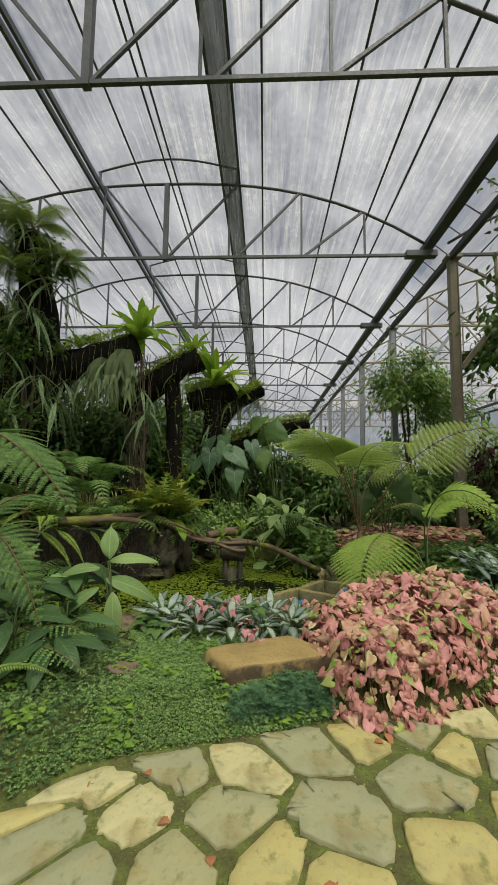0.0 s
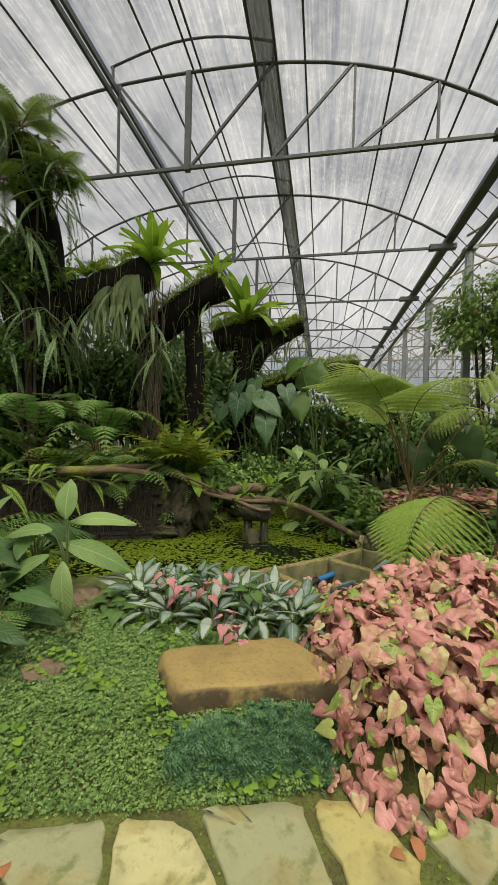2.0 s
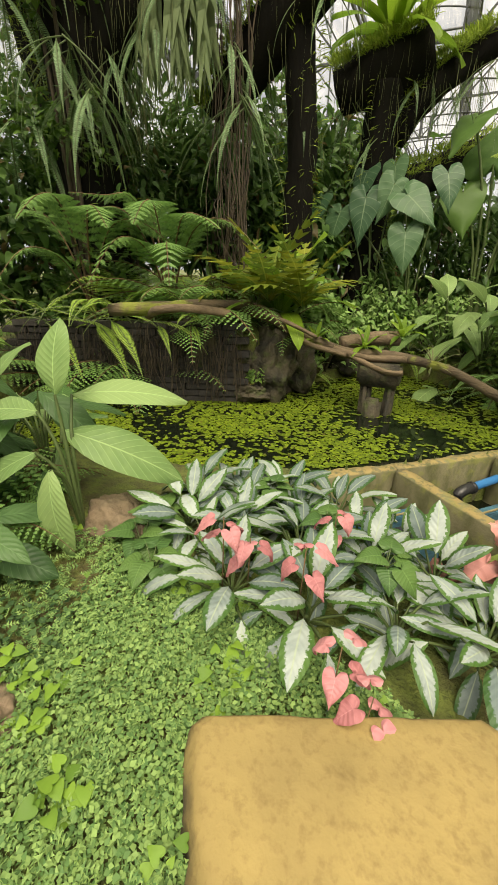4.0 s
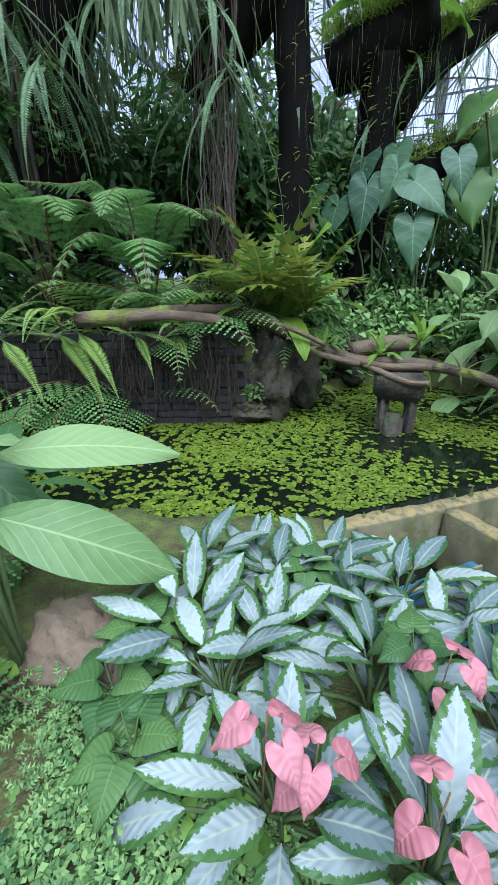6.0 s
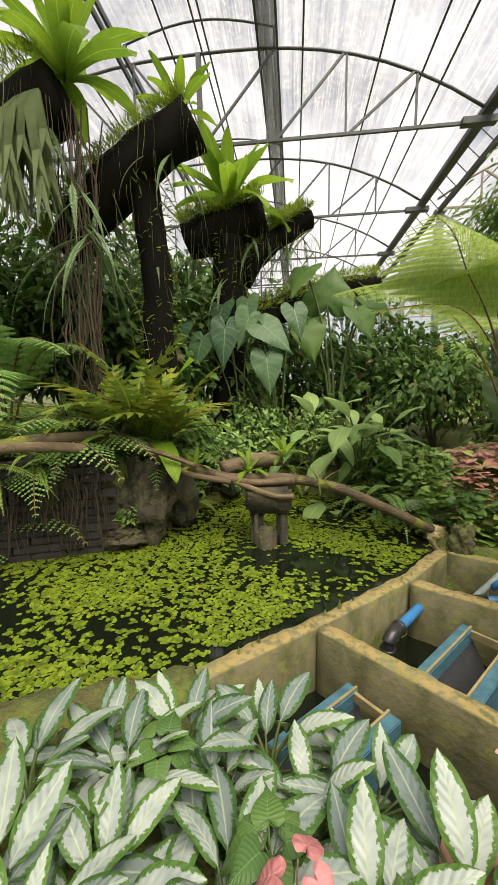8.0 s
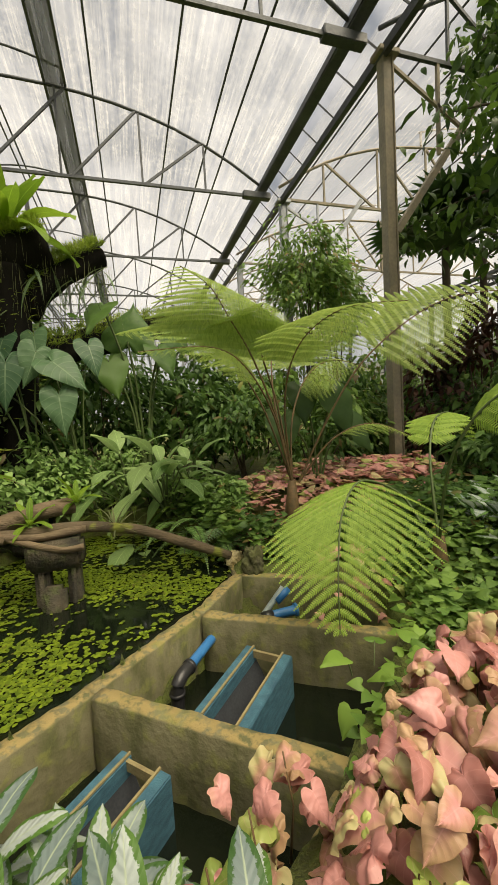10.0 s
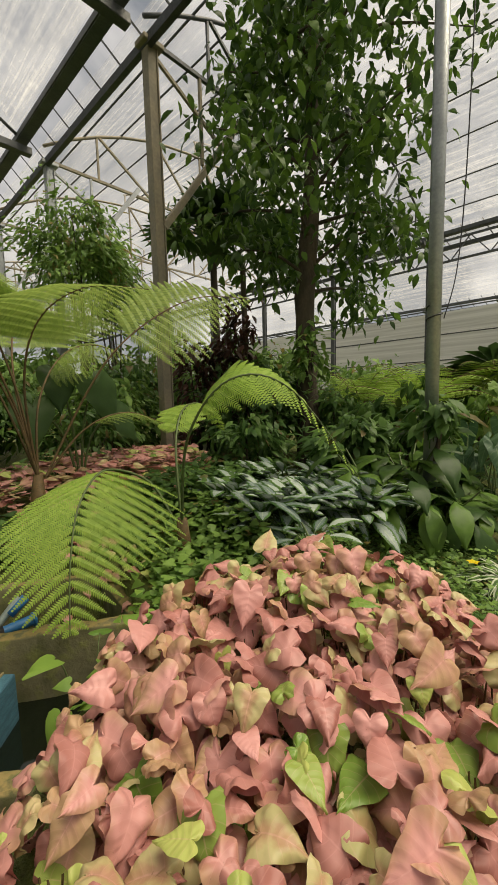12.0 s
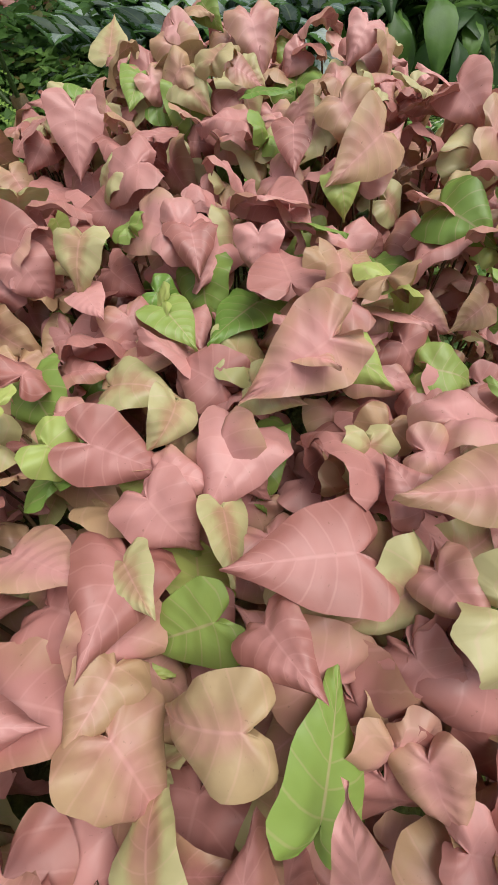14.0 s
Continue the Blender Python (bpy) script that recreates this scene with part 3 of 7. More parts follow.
def arch_points(centre, n=24):
    return [(centre - HALF + 2 * HALF * i / n, arch(centre - HALF + 2 * HALF * i / n, centre)) for i in range(n + 1)]


def truss(y, centre, tint, king=True):
    t = thing("roof_truss", (centre, y, Z_CHORD), "grey steel arched roof truss spanning the greenhouse", "roof truss", "arched roof trusses")
    local = Matrix.Translation((-centre, -y, -Z_CHORD))
    pts, rr = [(x, y, z) for x, z in arch_points(centre, 18)], [0.035] * 19
    piece("arch_tube", tube(pts, rr, 6).moved(local).mesh("arch_tube", tint), t)
    piece("bottom_chord", beam((centre - HALF, y, Z_CHORD), (centre + HALF, y, Z_CHORD), 0.062).moved(local).mesh("bottom_chord", tint, smooth=False), t)
    posts = [-4.9, -3.2, -1.55, 0, 1.55, 3.3, 4.8]
    for dx in posts:
        w = 0.11 if dx == 0 else 0.045
        piece("post", beam((centre + dx, y, Z_CHORD - (0.06 if dx == 0 else 0)), (centre + dx, y, arch(centre + dx, centre)), w).moved(local).mesh("post", tint, smooth=False), t)
    for a, b in ((0.05, 1.75), (1.75, 3.25), (3.35, 4.75), (-0.05, -1.55), (-1.65, -3.15), (-3.3, -4.85)):
        piece("diagonal", beam((centre + a, y, Z_CHORD), (centre + b, y, arch(centre + b, centre)), 0.05).moved(local).mesh("diagonal", tint, smooth=False), t)
    if king:
        cap = [(centre - 1.75 + 3.5 * i / 10, y, 9.22 + 0.32 * math.sin(math.pi * i / 10)) for i in range(11)]
        piece("vent_arch", tube(cap, [0.026] * 11, 5).moved(local).mesh("vent_arch", tint), t)
        for dx in (-1.7, 1.72):
            piece("vent_post", beam((centre + dx, y, arch(centre + dx, centre)), (centre + dx, y, 9.24), 0.045).moved(local).mesh("vent_post", tint, smooth=False), t)
    return t


for y in TRUSS_Y:
    truss(y, CENTRE, M["steel"])
    truss(y, CENTRE + 2 * HALF + 0.55, M["rusty"] if y > 12 else M["steel"])

Y_LO, Y_HI = TRUSS_Y[0], TRUSS_Y[-1]


def purlins(centre, rows, r, mat):
    for x in rows:
        z = arch(x, centre) + 0.045
        g = tube([(x, Y_LO, z), (x, Y_HI, z)], [r, r], 6)
        solid("purlin", g.mesh("purlin", mat), "thin steel purlin running along the roof", "purlin", "roof purlins", "structure")


purlins(CENTRE, (-7.2, -6.1, -5.05, -2.95, -2.26, -2.1, 0.0, 1.65, 2.55, 2.95), 0.022, M["steel"])
purlins(CENTRE + 2 * HALF + 0.55, (5.4, 6.4, 7.6, 9.0, 10.6, 12.2, 13.6, 15.0, 16.0), 0.022, M["steel"])
# the raised vent: curb beams, a strip of net and the cap
for x in (-4.08, -3.92):
    solid("vent_beam", beam((x, Y_LO, 8.68), (x, Y_HI, 8.68), 0.06, 0.12).mesh("vent_beam", M["steel"], smooth=False), "dark steel curb beam along the roof vent", "beam", "roof vent beams", "structure")
for x in (-0.98, -0.56):
    solid("vent_beam", beam((x, Y_LO, 8.86), (x, Y_HI, 8.86), 0.05, 0.07).mesh("vent_beam", M["steel"], smooth=False), "dark steel curb beam along the roof vent", "beam", "roof vent beams", "structure")
solid("vent_net", box(-0.96, Y_LO, 8.90, -0.58, Y_HI, 8.91).mesh("vent_net", M["net"], smooth=False), "grey insect net strip along the roof vent", "net", kind="structure")


def film(name, line, label):
    """A roof skin drawn along the building, thin but with two sides."""
    g = Geo()
    for y in (Y_LO, Y_HI):
        g.v += [(x, y, z + 0.07) for x, z in line]
    n = len(line)
    g.uv = [(0.5, 0.5)] * len(g.v)
    g.f = [(i, i + 1, n + i + 1, n + i) for i in range(n - 1)]
    g.mi = [0] * len(g.f)
    return solid(name, g.mesh(name, M["film"]), label, "roof", kind="structure")


line = arch_points(CENTRE, 40)
film("roof_film_west", [p for p in line if p[0] <= -4.0], "streaked translucent plastic roof film over the arches")
film("roof_film_east", [p for p in line if p[0] >= -0.5], "streaked translucent plastic roof film over the arches")
film("roof_film_vent", [(CENTRE - 1.8 + 3.6 * i / 12, 9.22 + 0.32 * math.sin(math.pi * i / 12)) for i in range(13)], "translucent plastic cap over the roof vent")
film("roof_film_side", arch_points(CENTRE + 2 * HALF + 0.55, 40), "streaked translucent plastic roof film over the side bay")
film("roof_film_outer", arch_points(CENTRE + 4 * HALF + 1.1, 30), "streaked translucent plastic roof film over the outer bay")
film("roof_film_left", arch_points(CENTRE - 2 * HALF - 0.55, 30), "streaked translucent plastic roof film over the far left bay")

# gutters, columns and knee braces
for gx_, z in ((4.02, 7.22), (CENTRE - HALF - 0.2, 7.2), (16.6, 7.2), (29.0, 7.2)):
    t = thing("gutter_beam", (gx_, Y0, z), "grey folded steel gutter beam between roof bays", "gutter")
    m0 = Matrix.Translation((-gx_, -Y0, -z))
    piece("gutter", beam((gx_ - 0.05, Y_LO, z), (gx_ - 0.05, Y_HI, z), 0.24, 0.15, 0.02).moved(m0).mesh("gutter", M["steel"], smooth=False), t)
    piece("side_beam", beam((gx_ + 0.40, Y_LO, z - 0.36), (gx_ + 0.40, Y_HI, z - 0.36), 0.10, 0.14).moved(m0).mesh("side_beam", M["steel"], smooth=False), t)
    for y in TRUSS_Y:
        piece("plate", box(gx_ - 0.62, y - 0.09, z - 0.33, gx_ + 0.10, y + 0.09, z - 0.18, 0.01).moved(m0).mesh("plate", M["steel"], smooth=False), t)
    for i in range(60):
        y = Y_LO + 1.5 + i * 0.71
        piece("web", beam((gx_ + 0.42, y, z - 0.28), (gx_ + 0.12, y + 0.3, z + 0.28), 0.025).moved(m0).mesh("web", M["steel"], smooth=False), t)


def column(x, y, mat, brace):
    h = ground_height(x, y)
    t = thing("roof_column", (x, y, h), "weathered square steel column holding the gutter", "column", "greenhouse columns")
    m0 = Matrix.Translation((-x, -y, -h))
    piece("shaft", beam((x, y, h - 0.05), (x, y, 6.85), 0.15, 0.12, 0.006).moved(m0).mesh("shaft", mat, smooth=False), t)
    for dx in (-0.085, 0.085):
        piece("flange", beam((x + dx, y, h - 0.05), (x + dx, y, 6.84), 0.022, 0.17, 0.004).moved(m0).mesh("flange", mat, smooth=False), t)
    piece("head_plate", box(x - 0.18, y - 0.14, 6.82, x + 0.18, y + 0.14, 6.90, 0.01).moved(m0).mesh("head_plate", mat, smooth=False), t)
    if brace:
        piece("knee_brace", beam((x + 0.1, y - 0.03, 4.20), (x + 2.35, y - 0.03, 7.15), 0.10).moved(m0).mesh("knee_brace", mat, smooth=False), t)
        piece("short_brace", beam((x + 0.1, y, 6.75), (x + 1.6, y, 5.95), 0.05).moved(m0).mesh("short_brace", mat, smooth=False), t)
        piece("tie", beam((x + 1.0, y, 6.95), (x + 1.0, y, 5.52), 0.05).moved(m0).mesh("tie", mat, smooth=False), t)
    return t


for i, y in enumerate(TRUSS_Y):
    if y > 5:
        column(4.48, y, M["rusty"] if i == 4 else M["zinc"], y > 5)
    column(16.9, y, M["steel"], False)
    column(CENTRE - HALF - 0.2, y, M["steel"], False)

# closing walls of film and shade cloth, with rails
g = Geo().add([(CENTRE - 2 * HALF - 7, Y_HI, -0.3), (30, Y_HI, -0.3), (30, Y_HI, 9), (CENTRE - 2 * HALF - 7, Y_HI, 9)], [(0, 1, 2, 3)])
solid("wall_north", g.mesh("wall_north", M["film"], smooth=False), "translucent film end wall far off", "wall", kind="structure")
g = Geo().add([(CENTRE - 2 * HALF - 7, Y_LO, -0.3), (30, Y_LO, -0.3), (30, Y_LO, 9), (CENTRE - 2 * HALF - 7, Y_LO, 9)], [(0, 1, 2, 3)])
solid("wall_south", g.mesh("wall_south", M["film"], smooth=False), "translucent film end wall behind the path", "wall", kind="structure")
g = Geo()
for i in range(14):
    for j in range(5):
        g.v.append((18.2 + 0.25 * math.sin(i * 1.7) + j * 0.3, -8 + i * 4, 0.4 + j * 1.15))
g.uv = [(0.5, 0.5)] * len(g.v)
g.f = [(i * 5 + j, (i + 1) * 5 + j, (i + 1) * 5 + j + 1, i * 5 + j + 1) for i in range(13) for j in range(4)]
g.mi = [0] * len(g.f)
solid("wall_east", g.mesh("wall_east", M["cloth"]), "white shade cloth side wall hung on rails", "wall", kind="structure")
for z in (1.6, 2.8, 3.9, 5.0):
    solid("wall_rail", tube([(17.9 + (z - 1) * 0.24, -8, z), (17.9 + (z - 1) * 0.24, 44, z)], [0.03, 0.03], 5).mesh("wall_rail", M["steel"]), "thin steel rail along the shade cloth wall", "rail", "shade cloth rails", "structure")
g = Geo().add([(CENTRE - HALF - 0.4, Y_LO, -0.3), (CENTRE - HALF - 0.4, Y_HI, -0.3), (CENTRE - HALF - 0.4, Y_HI, 7.2), (CENTRE - HALF - 0.4, Y_LO, 7.2)], [(0, 1, 2, 3)])
solid("wall_west", g.mesh("wall_west", M["film"], smooth=False), "translucent film side wall behind the trees", "wall", kind="structure")


# far lattice girder under the side gutter
def lattice_girder(x, z0, z1, y0, y1, n):
    t = thing("lattice_girder", (x, y0, z0), "grey steel lattice girder along the far gutter", "girder")
    m0 = Matrix.Translation((-x, -y0, -z0))
    for z in (z0, z1):
        piece("chord", beam((x, y0, z), (x, y1, z), 0.07).moved(m0).mesh("chord", M["steel"], smooth=False), t)
    for i in range(n):
        ya, yb = y0 + (y1 - y0) * i / n, y0 + (y1 - y0) * (i + 0.5) / n
        piece("web", beam((x, ya, z0), (x, yb, z1), 0.035).moved(m0).mesh("web", M["steel"], smooth=False), t)
        piece("web", beam((x, yb, z1), (x, y0 + (y1 - y0) * (i + 1) / n, z0), 0.035).moved(m0).mesh("web", M["steel"], smooth=False), t)


lattice_girder(16.5, 6.2, 6.95, -6, 22, 22)

# ---------------------------------------------------------------- pond tank
tank = thing("concrete_tank", (0.6, 5.4, -0.74), "weathered mossy concrete filter tank beside the pond", "tank")
m0 = Matrix.Translation((-0.6, -5.4, 0.74))


TANK_AT = Vector((0.02, 0.18, -0.045))


def tank_wall(a, b, w=0.105, top=0.0, low=-0.74, seed=0):
    a, b = Vector((*a, 0)) + TANK_AT, Vector((*b, 0)) + TANK_AT
    n = max(2, int((b - a).length / 0.05))
    along = (b - a).normalized()
    side = Vector((-along.y, along.x, 0))
    g = Geo()
    prof = [(-w / 2, low), (-w / 2, -0.3), (-w / 2, top - 0.014), (-w / 2 + 0.008, top - 0.003), (0, top), (w / 2 - 0.008, top - 0.003), (w / 2, top - 0.014), (w / 2, -0.3), (w / 2, low)]
    for i in range(n + 1):
        p = a + (b - a) * i / n
        for s, z in prof:
            q = p + side * s + Vector((0, 0, z))
            d = 0.010 * noise.noise(q * 9) + 0.006 * noise.noise(q * 31)
            g.v.append(tuple(q + side * d * (1 if s > 0 else -1) + Vector((0, 0, d if z > -0.2 else 0))))
    k = len(prof)
    g.f = [(i * k + j, (i + 1) * k + j, (i + 1) * k + j + 1, i * k + j + 1) for i in range(n) for j in range(k - 1)]
    g.f += [tuple(range(k)), tuple(range(n * k, n * k + k))[::-1]]
    g.mi, g.uv = [0] * len(g.f), [(0.5, 0.5)] * len(g.v)
    piece("wall", g.moved(m0).mesh("wall", M["concrete"]), tank)


tank_wall((-0.88, 4.81), (-0.09, 5.45))
tank_wall((-0.09, 5.45), (0.62, 6.07), top=0.002)
tank_wall((0.62, 6.07), (1.09, 6.62))
tank_wall((1.09, 6.62), (1.12, 6.98), top=-0.002)
tank_wall((-0.05, 5.41), (1.03, 4.52), top=0.006)
tank_wall((0.66, 6.02), (1.90, 5.22), top=0.005)
tank_wall((1.12, 6.60), (1.95, 6.12), top=0.003)
tank_wall((0.27, 3.95), (1.0, 4.54), top=-0.06)
tank_wall((1.0, 4.54), (1.85, 5.22), top=-0.06)
tank_wall((1.85, 5.22), (2.0, 6.1), top=-0.06)
tank_wall((-0.88, 4.81), (0.27, 3.95), top=-0.06)


def slatted_frame(a, b, w, z):
    """Two blue boards on edge with a raw lath across and dark mesh between them."""
    a, b = Vector((*a, z)) + TANK_AT, Vector((*b, z)) + TANK_AT
    z += TANK_AT.z
    along = (b - a).normalized()
    side = Vector((along.y, -along.x, 0))
    t = thing("filter_frame", ((a.x + b.x) / 2, (a.y + b.y) / 2, z - 0.34), "faded blue wooden filter frame lined with black mesh", "frame", "blue filter frames")
    m = Matrix.Translation(-Vector(t.location))
    for s in (0, w):
        piece("board", beam(a + side * s + Vector((0, 0, -0.17)), b + side * s + Vector((0, 0, -0.17)), 0.070, 0.34, 0.006).moved(m).mesh("board", M["blue_wood"], smooth=False), t)
        piece("edge_strip", beam(a + side * (s + (0.022 if s == 0 else -0.034)) + Vector((0, 0, 0.004)), b + side * (s + (0.022 if s == 0 else -0.034)) + Vector((0, 0, 0.004)), 0.012, 0.012).moved(m).mesh("edge_strip", M["raw_wood"], smooth=False), t)
    c = b - along * 0.03
    piece("lath", beam(c + side * 0.03 + Vector((0, 0, -0.03)), c + side * (w - 0.03) + Vector((0, 0, -0.03)), 0.02, 0.05).moved(m).mesh("lath", M["raw_wood"], smooth=False), t)
    sheet = Geo().add([tuple(a + side * 0.03 + Vector((0, 0, -0.08))), tuple(b + side * 0.03 + Vector((0, 0, -0.08))), tuple(b + side * w * 0.5 + Vector((0, 0, -0.28))), tuple(a + side * w * 0.5 + Vector((0, 0, -0.28))), tuple(b + side * (w - 0.03) + Vector((0, 0, -0.14))), tuple(a + side * (w - 0.03) + Vector((0, 0, -0.14)))], [(0, 1, 2, 3), (3, 2, 4, 5)])
    piece("mesh_liner", sheet.moved(m).mesh("mesh_liner", M["dark_liner"]), t)


slatted_frame((0.47, 5.22), (0.92, 5.70), 0.27, -0.13)
slatted_frame((-0.32, 4.72), (0.10, 5.13), 0.25, -0.15)


def pipe_run(name, pts, r, mat, label, extra=()):
    base = Vector(pts[-1])
    t = thing(name, tuple(base + TANK_AT), label, "pipe")
    m = Matrix.Translation(-base)
    line, rr = smooth_line(pts, [r] * len(pts), 5)
    piece("pipe", tube(line, rr, 12).moved(m).mesh("pipe", mat), t)
    for a, b, rad, mt, nm in extra:
        piece(nm, tube([a, b], [rad, rad], 12).moved(m).mesh(nm, mt), t)
    return t


t = pipe_run("water_pipe", [(0.72, 5.98, -0.16), (0.46, 5.68, -0.185)], 0.034, M["blue_pvc"], "blue plastic pipe with a black elbow from the tank wall",
             [((0.74, 6.0, -0.158), (0.70, 5.955, -0.162), 0.050, M["concrete"], "grout_ring")])
mt = Matrix.Translation(TANK_AT - Vector(t.location))
line, rr = smooth_line([(0.49, 5.715, -0.182), (0.43, 5.65, -0.19), (0.395, 5.61, -0.24), (0.39, 5.605, -0.42)], [0.044] * 4, 5)
piece("elbow", tube(line, rr, 12).moved(mt).mesh("elbow", M["black_pvc"]), t)
for p in ((0.49, 5.715, -0.182), (0.392, 5.607, -0.27)):
    q = Vector(p)
    d = Vector((0.6, 0.65, 0.06)).normalized() if p[2] > -0.2 else Vector((0, 0, 1))
    piece("collar", tube([q - d * 0.012, q + d * 0.012], [0.051, 0.051], 12).moved(mt).mesh("collar", M["black_pvc"]), t)
pipe_run("water_pipe", [(1.44, 6.10, -0.17), (1.16, 6.13, -0.20)], 0.040, M["blue_pvc"], "short blue plastic pipe with a flange in the tank",
         [((1.44, 6.10, -0.17), (1.42, 6.10, -0.17), 0.054, M["blue_pvc"], "flange"), ((1.24, 6.12, -0.19), (1.14, 6.13, -0.20), 0.049, M["black_pvc"], "collar")])
pipe_run("water_pipe", [(1.38, 6.24, -0.03), (1.0, 6.12, -0.34)], 0.026, M["grey_pvc"], "thin grey plastic pipe leaning in the tank",
         [((1.42, 6.22, -0.04), (1.30, 6.20, -0.12), 0.034, M["blue_pvc"], "sleeve")])


# ---------------------------------------------------------------- flagstone path
SITES = [(0.03, 2.42), (0.47, 2.59), (0.76, 2.66), (0.50, 2.08), (0.98, 2.33), (-0.07, 2.05), (-0.52, 2.09), (-0.71, 2.24), (-0.37, 2.36), (-0.87, 1.92), (-1.01, 2.09), (-0.25, 1.80), (0.15, 1.82),
         (0.98, 1.94), (1.16, 2.76), (1.30, 2.63), (1.55, 2.55), (1.54, 2.88), (-0.66, 1.72), (0.40, 1.72)]
rs = random.Random(3)
sites = list(SITES)
for i in range(-16, 26):
    for j in range(-6, 10):
        x, y = i * 0.46 + rs.uniform(-0.17, 0.17), j * 0.42 + rs.uniform(-0.15, 0.15) - 0.5
        e = lerp_line(x, EDGE)
        if e - 2.9 < y < e - 0.12 and math.hypot(x - 6.1, y - 3.8) > 0.55 and min(math.hypot(x - a, y - b) for a, b in SITES) > 0.36:
            sites.append((x, y))


def voronoi_cell(p, others, reach=0.6):
    poly = [(p[0] + reach * math.cos(a * math.pi / 6), p[1] + reach * math.sin(a * math.pi / 6)) for a in range(12)]
    for q in others:
        if q == p or math.hypot(q[0] - p[0], q[1] - p[1]) > 2 * reach:
            continue
        mx_, my_, dx, dy = (p[0] + q[0]) / 2, (p[1] + q[1]) / 2, q[0] - p[0], q[1] - p[1]
        out = []
        for a, b in zip(poly, poly[1:] + poly[:1]):
            da, db = (a[0] - mx_) * dx + (a[1] - my_) * dy, (b[0] - mx_) * dx + (b[1] - my_) * dy
            if da <= 0:
                out.append(a)
            if da * db < 0:
                t = da / (da - db)
                out.append((a[0] + t * (b[0] - a[0]), a[1] + t * (b[1] - a[1])))
        poly = out
    return poly


path = thing("pavement_path", (0.5, 1.5, 0.0), "irregular yellow and grey flagstone path with mossy joints", "path", kind="structure")
for p in sites:
    poly = voronoi_cell(p, sites)
    poly = [(x, min(y, lerp_line(x, EDGE) - 0.01)) for x, y in poly]
    cx, cy = sum(q[0] for q in poly) / len(poly), sum(q[1] for q in poly) / len(poly)
    inset = rs.uniform(0.010, 0.026)
    poly = [q for q, o in zip(poly, poly[1:] + poly[:1]) if math.hypot(q[0] - o[0], q[1] - o[1]) > 0.07]
    ring = []
    for x, y in poly:
        d = math.hypot(x - cx, y - cy) or 1
        pull = 1 - (inset + rs.choice((0, 0, 0, 0.025))) * 1.25 / max(d, 0.12)
        ring.append((cx + (x - cx) * pull, cy + (y - cy) * pull))
    ring = [q for a, b in zip(ring, ring[1:] + ring[:1]) for q in ((a[0] * 0.86 + b[0] * 0.14, a[1] * 0.86 + b[1] * 0.14), (a[0] * 0.14 + b[0] * 0.86, a[1] * 0.14 + b[1] * 0.86))]
    fine = []
    for a, b in zip(ring, ring[1:] + ring[:1]):
        for t in (0.0, 0.33, 0.67):
            w = 0.024 * noise.noise(Vector((a[0] * 9 + t * 7, a[1] * 9, p[0] * 3)))
            fine.append((a[0] + (b[0] - a[0]) * t + w, a[1] + (b[1] - a[1]) * t + w))
    if len(fine) < 6:
        continue
    tilt, top = (rs.uniform(-0.025, 0.025), rs.uniform(-0.025, 0.025)), rs.uniform(0.012, 0.026)
    g, k = Geo(), len(fine)
    for s, z in ((1.0, -0.03), (1.0, top - 0.007), (0.965, top), (0.55, top + 0.002)):
        g.v += [(cx + (x - cx) * s, cy + (y - cy) * s, z + tilt[0] * (x - cx) + tilt[1] * (y - cy) + 0.004 * noise.noise(Vector((x * 6 * s, y * 6 * s, 1)))) for x, y in fine]
    g.f = [(r * k + i, r * k + (i + 1) % k, (r + 1) * k + (i + 1) % k, (r + 1) * k + i) for r in range(3) for i in range(k)] + [tuple(range(3 * k, 4 * k))]
    g.mi, g.uv = [0] * len(g.f), [(0.5, 0.5)] * len(g.v)
    m = Matrix.Translation((cx, cy, 0))
    piece("flagstone", g.moved(m.inverted()).mesh("flagstone", M["flagstone"]), path, Matrix.Translation((cx - 0.5, cy - 1.5, 0)))


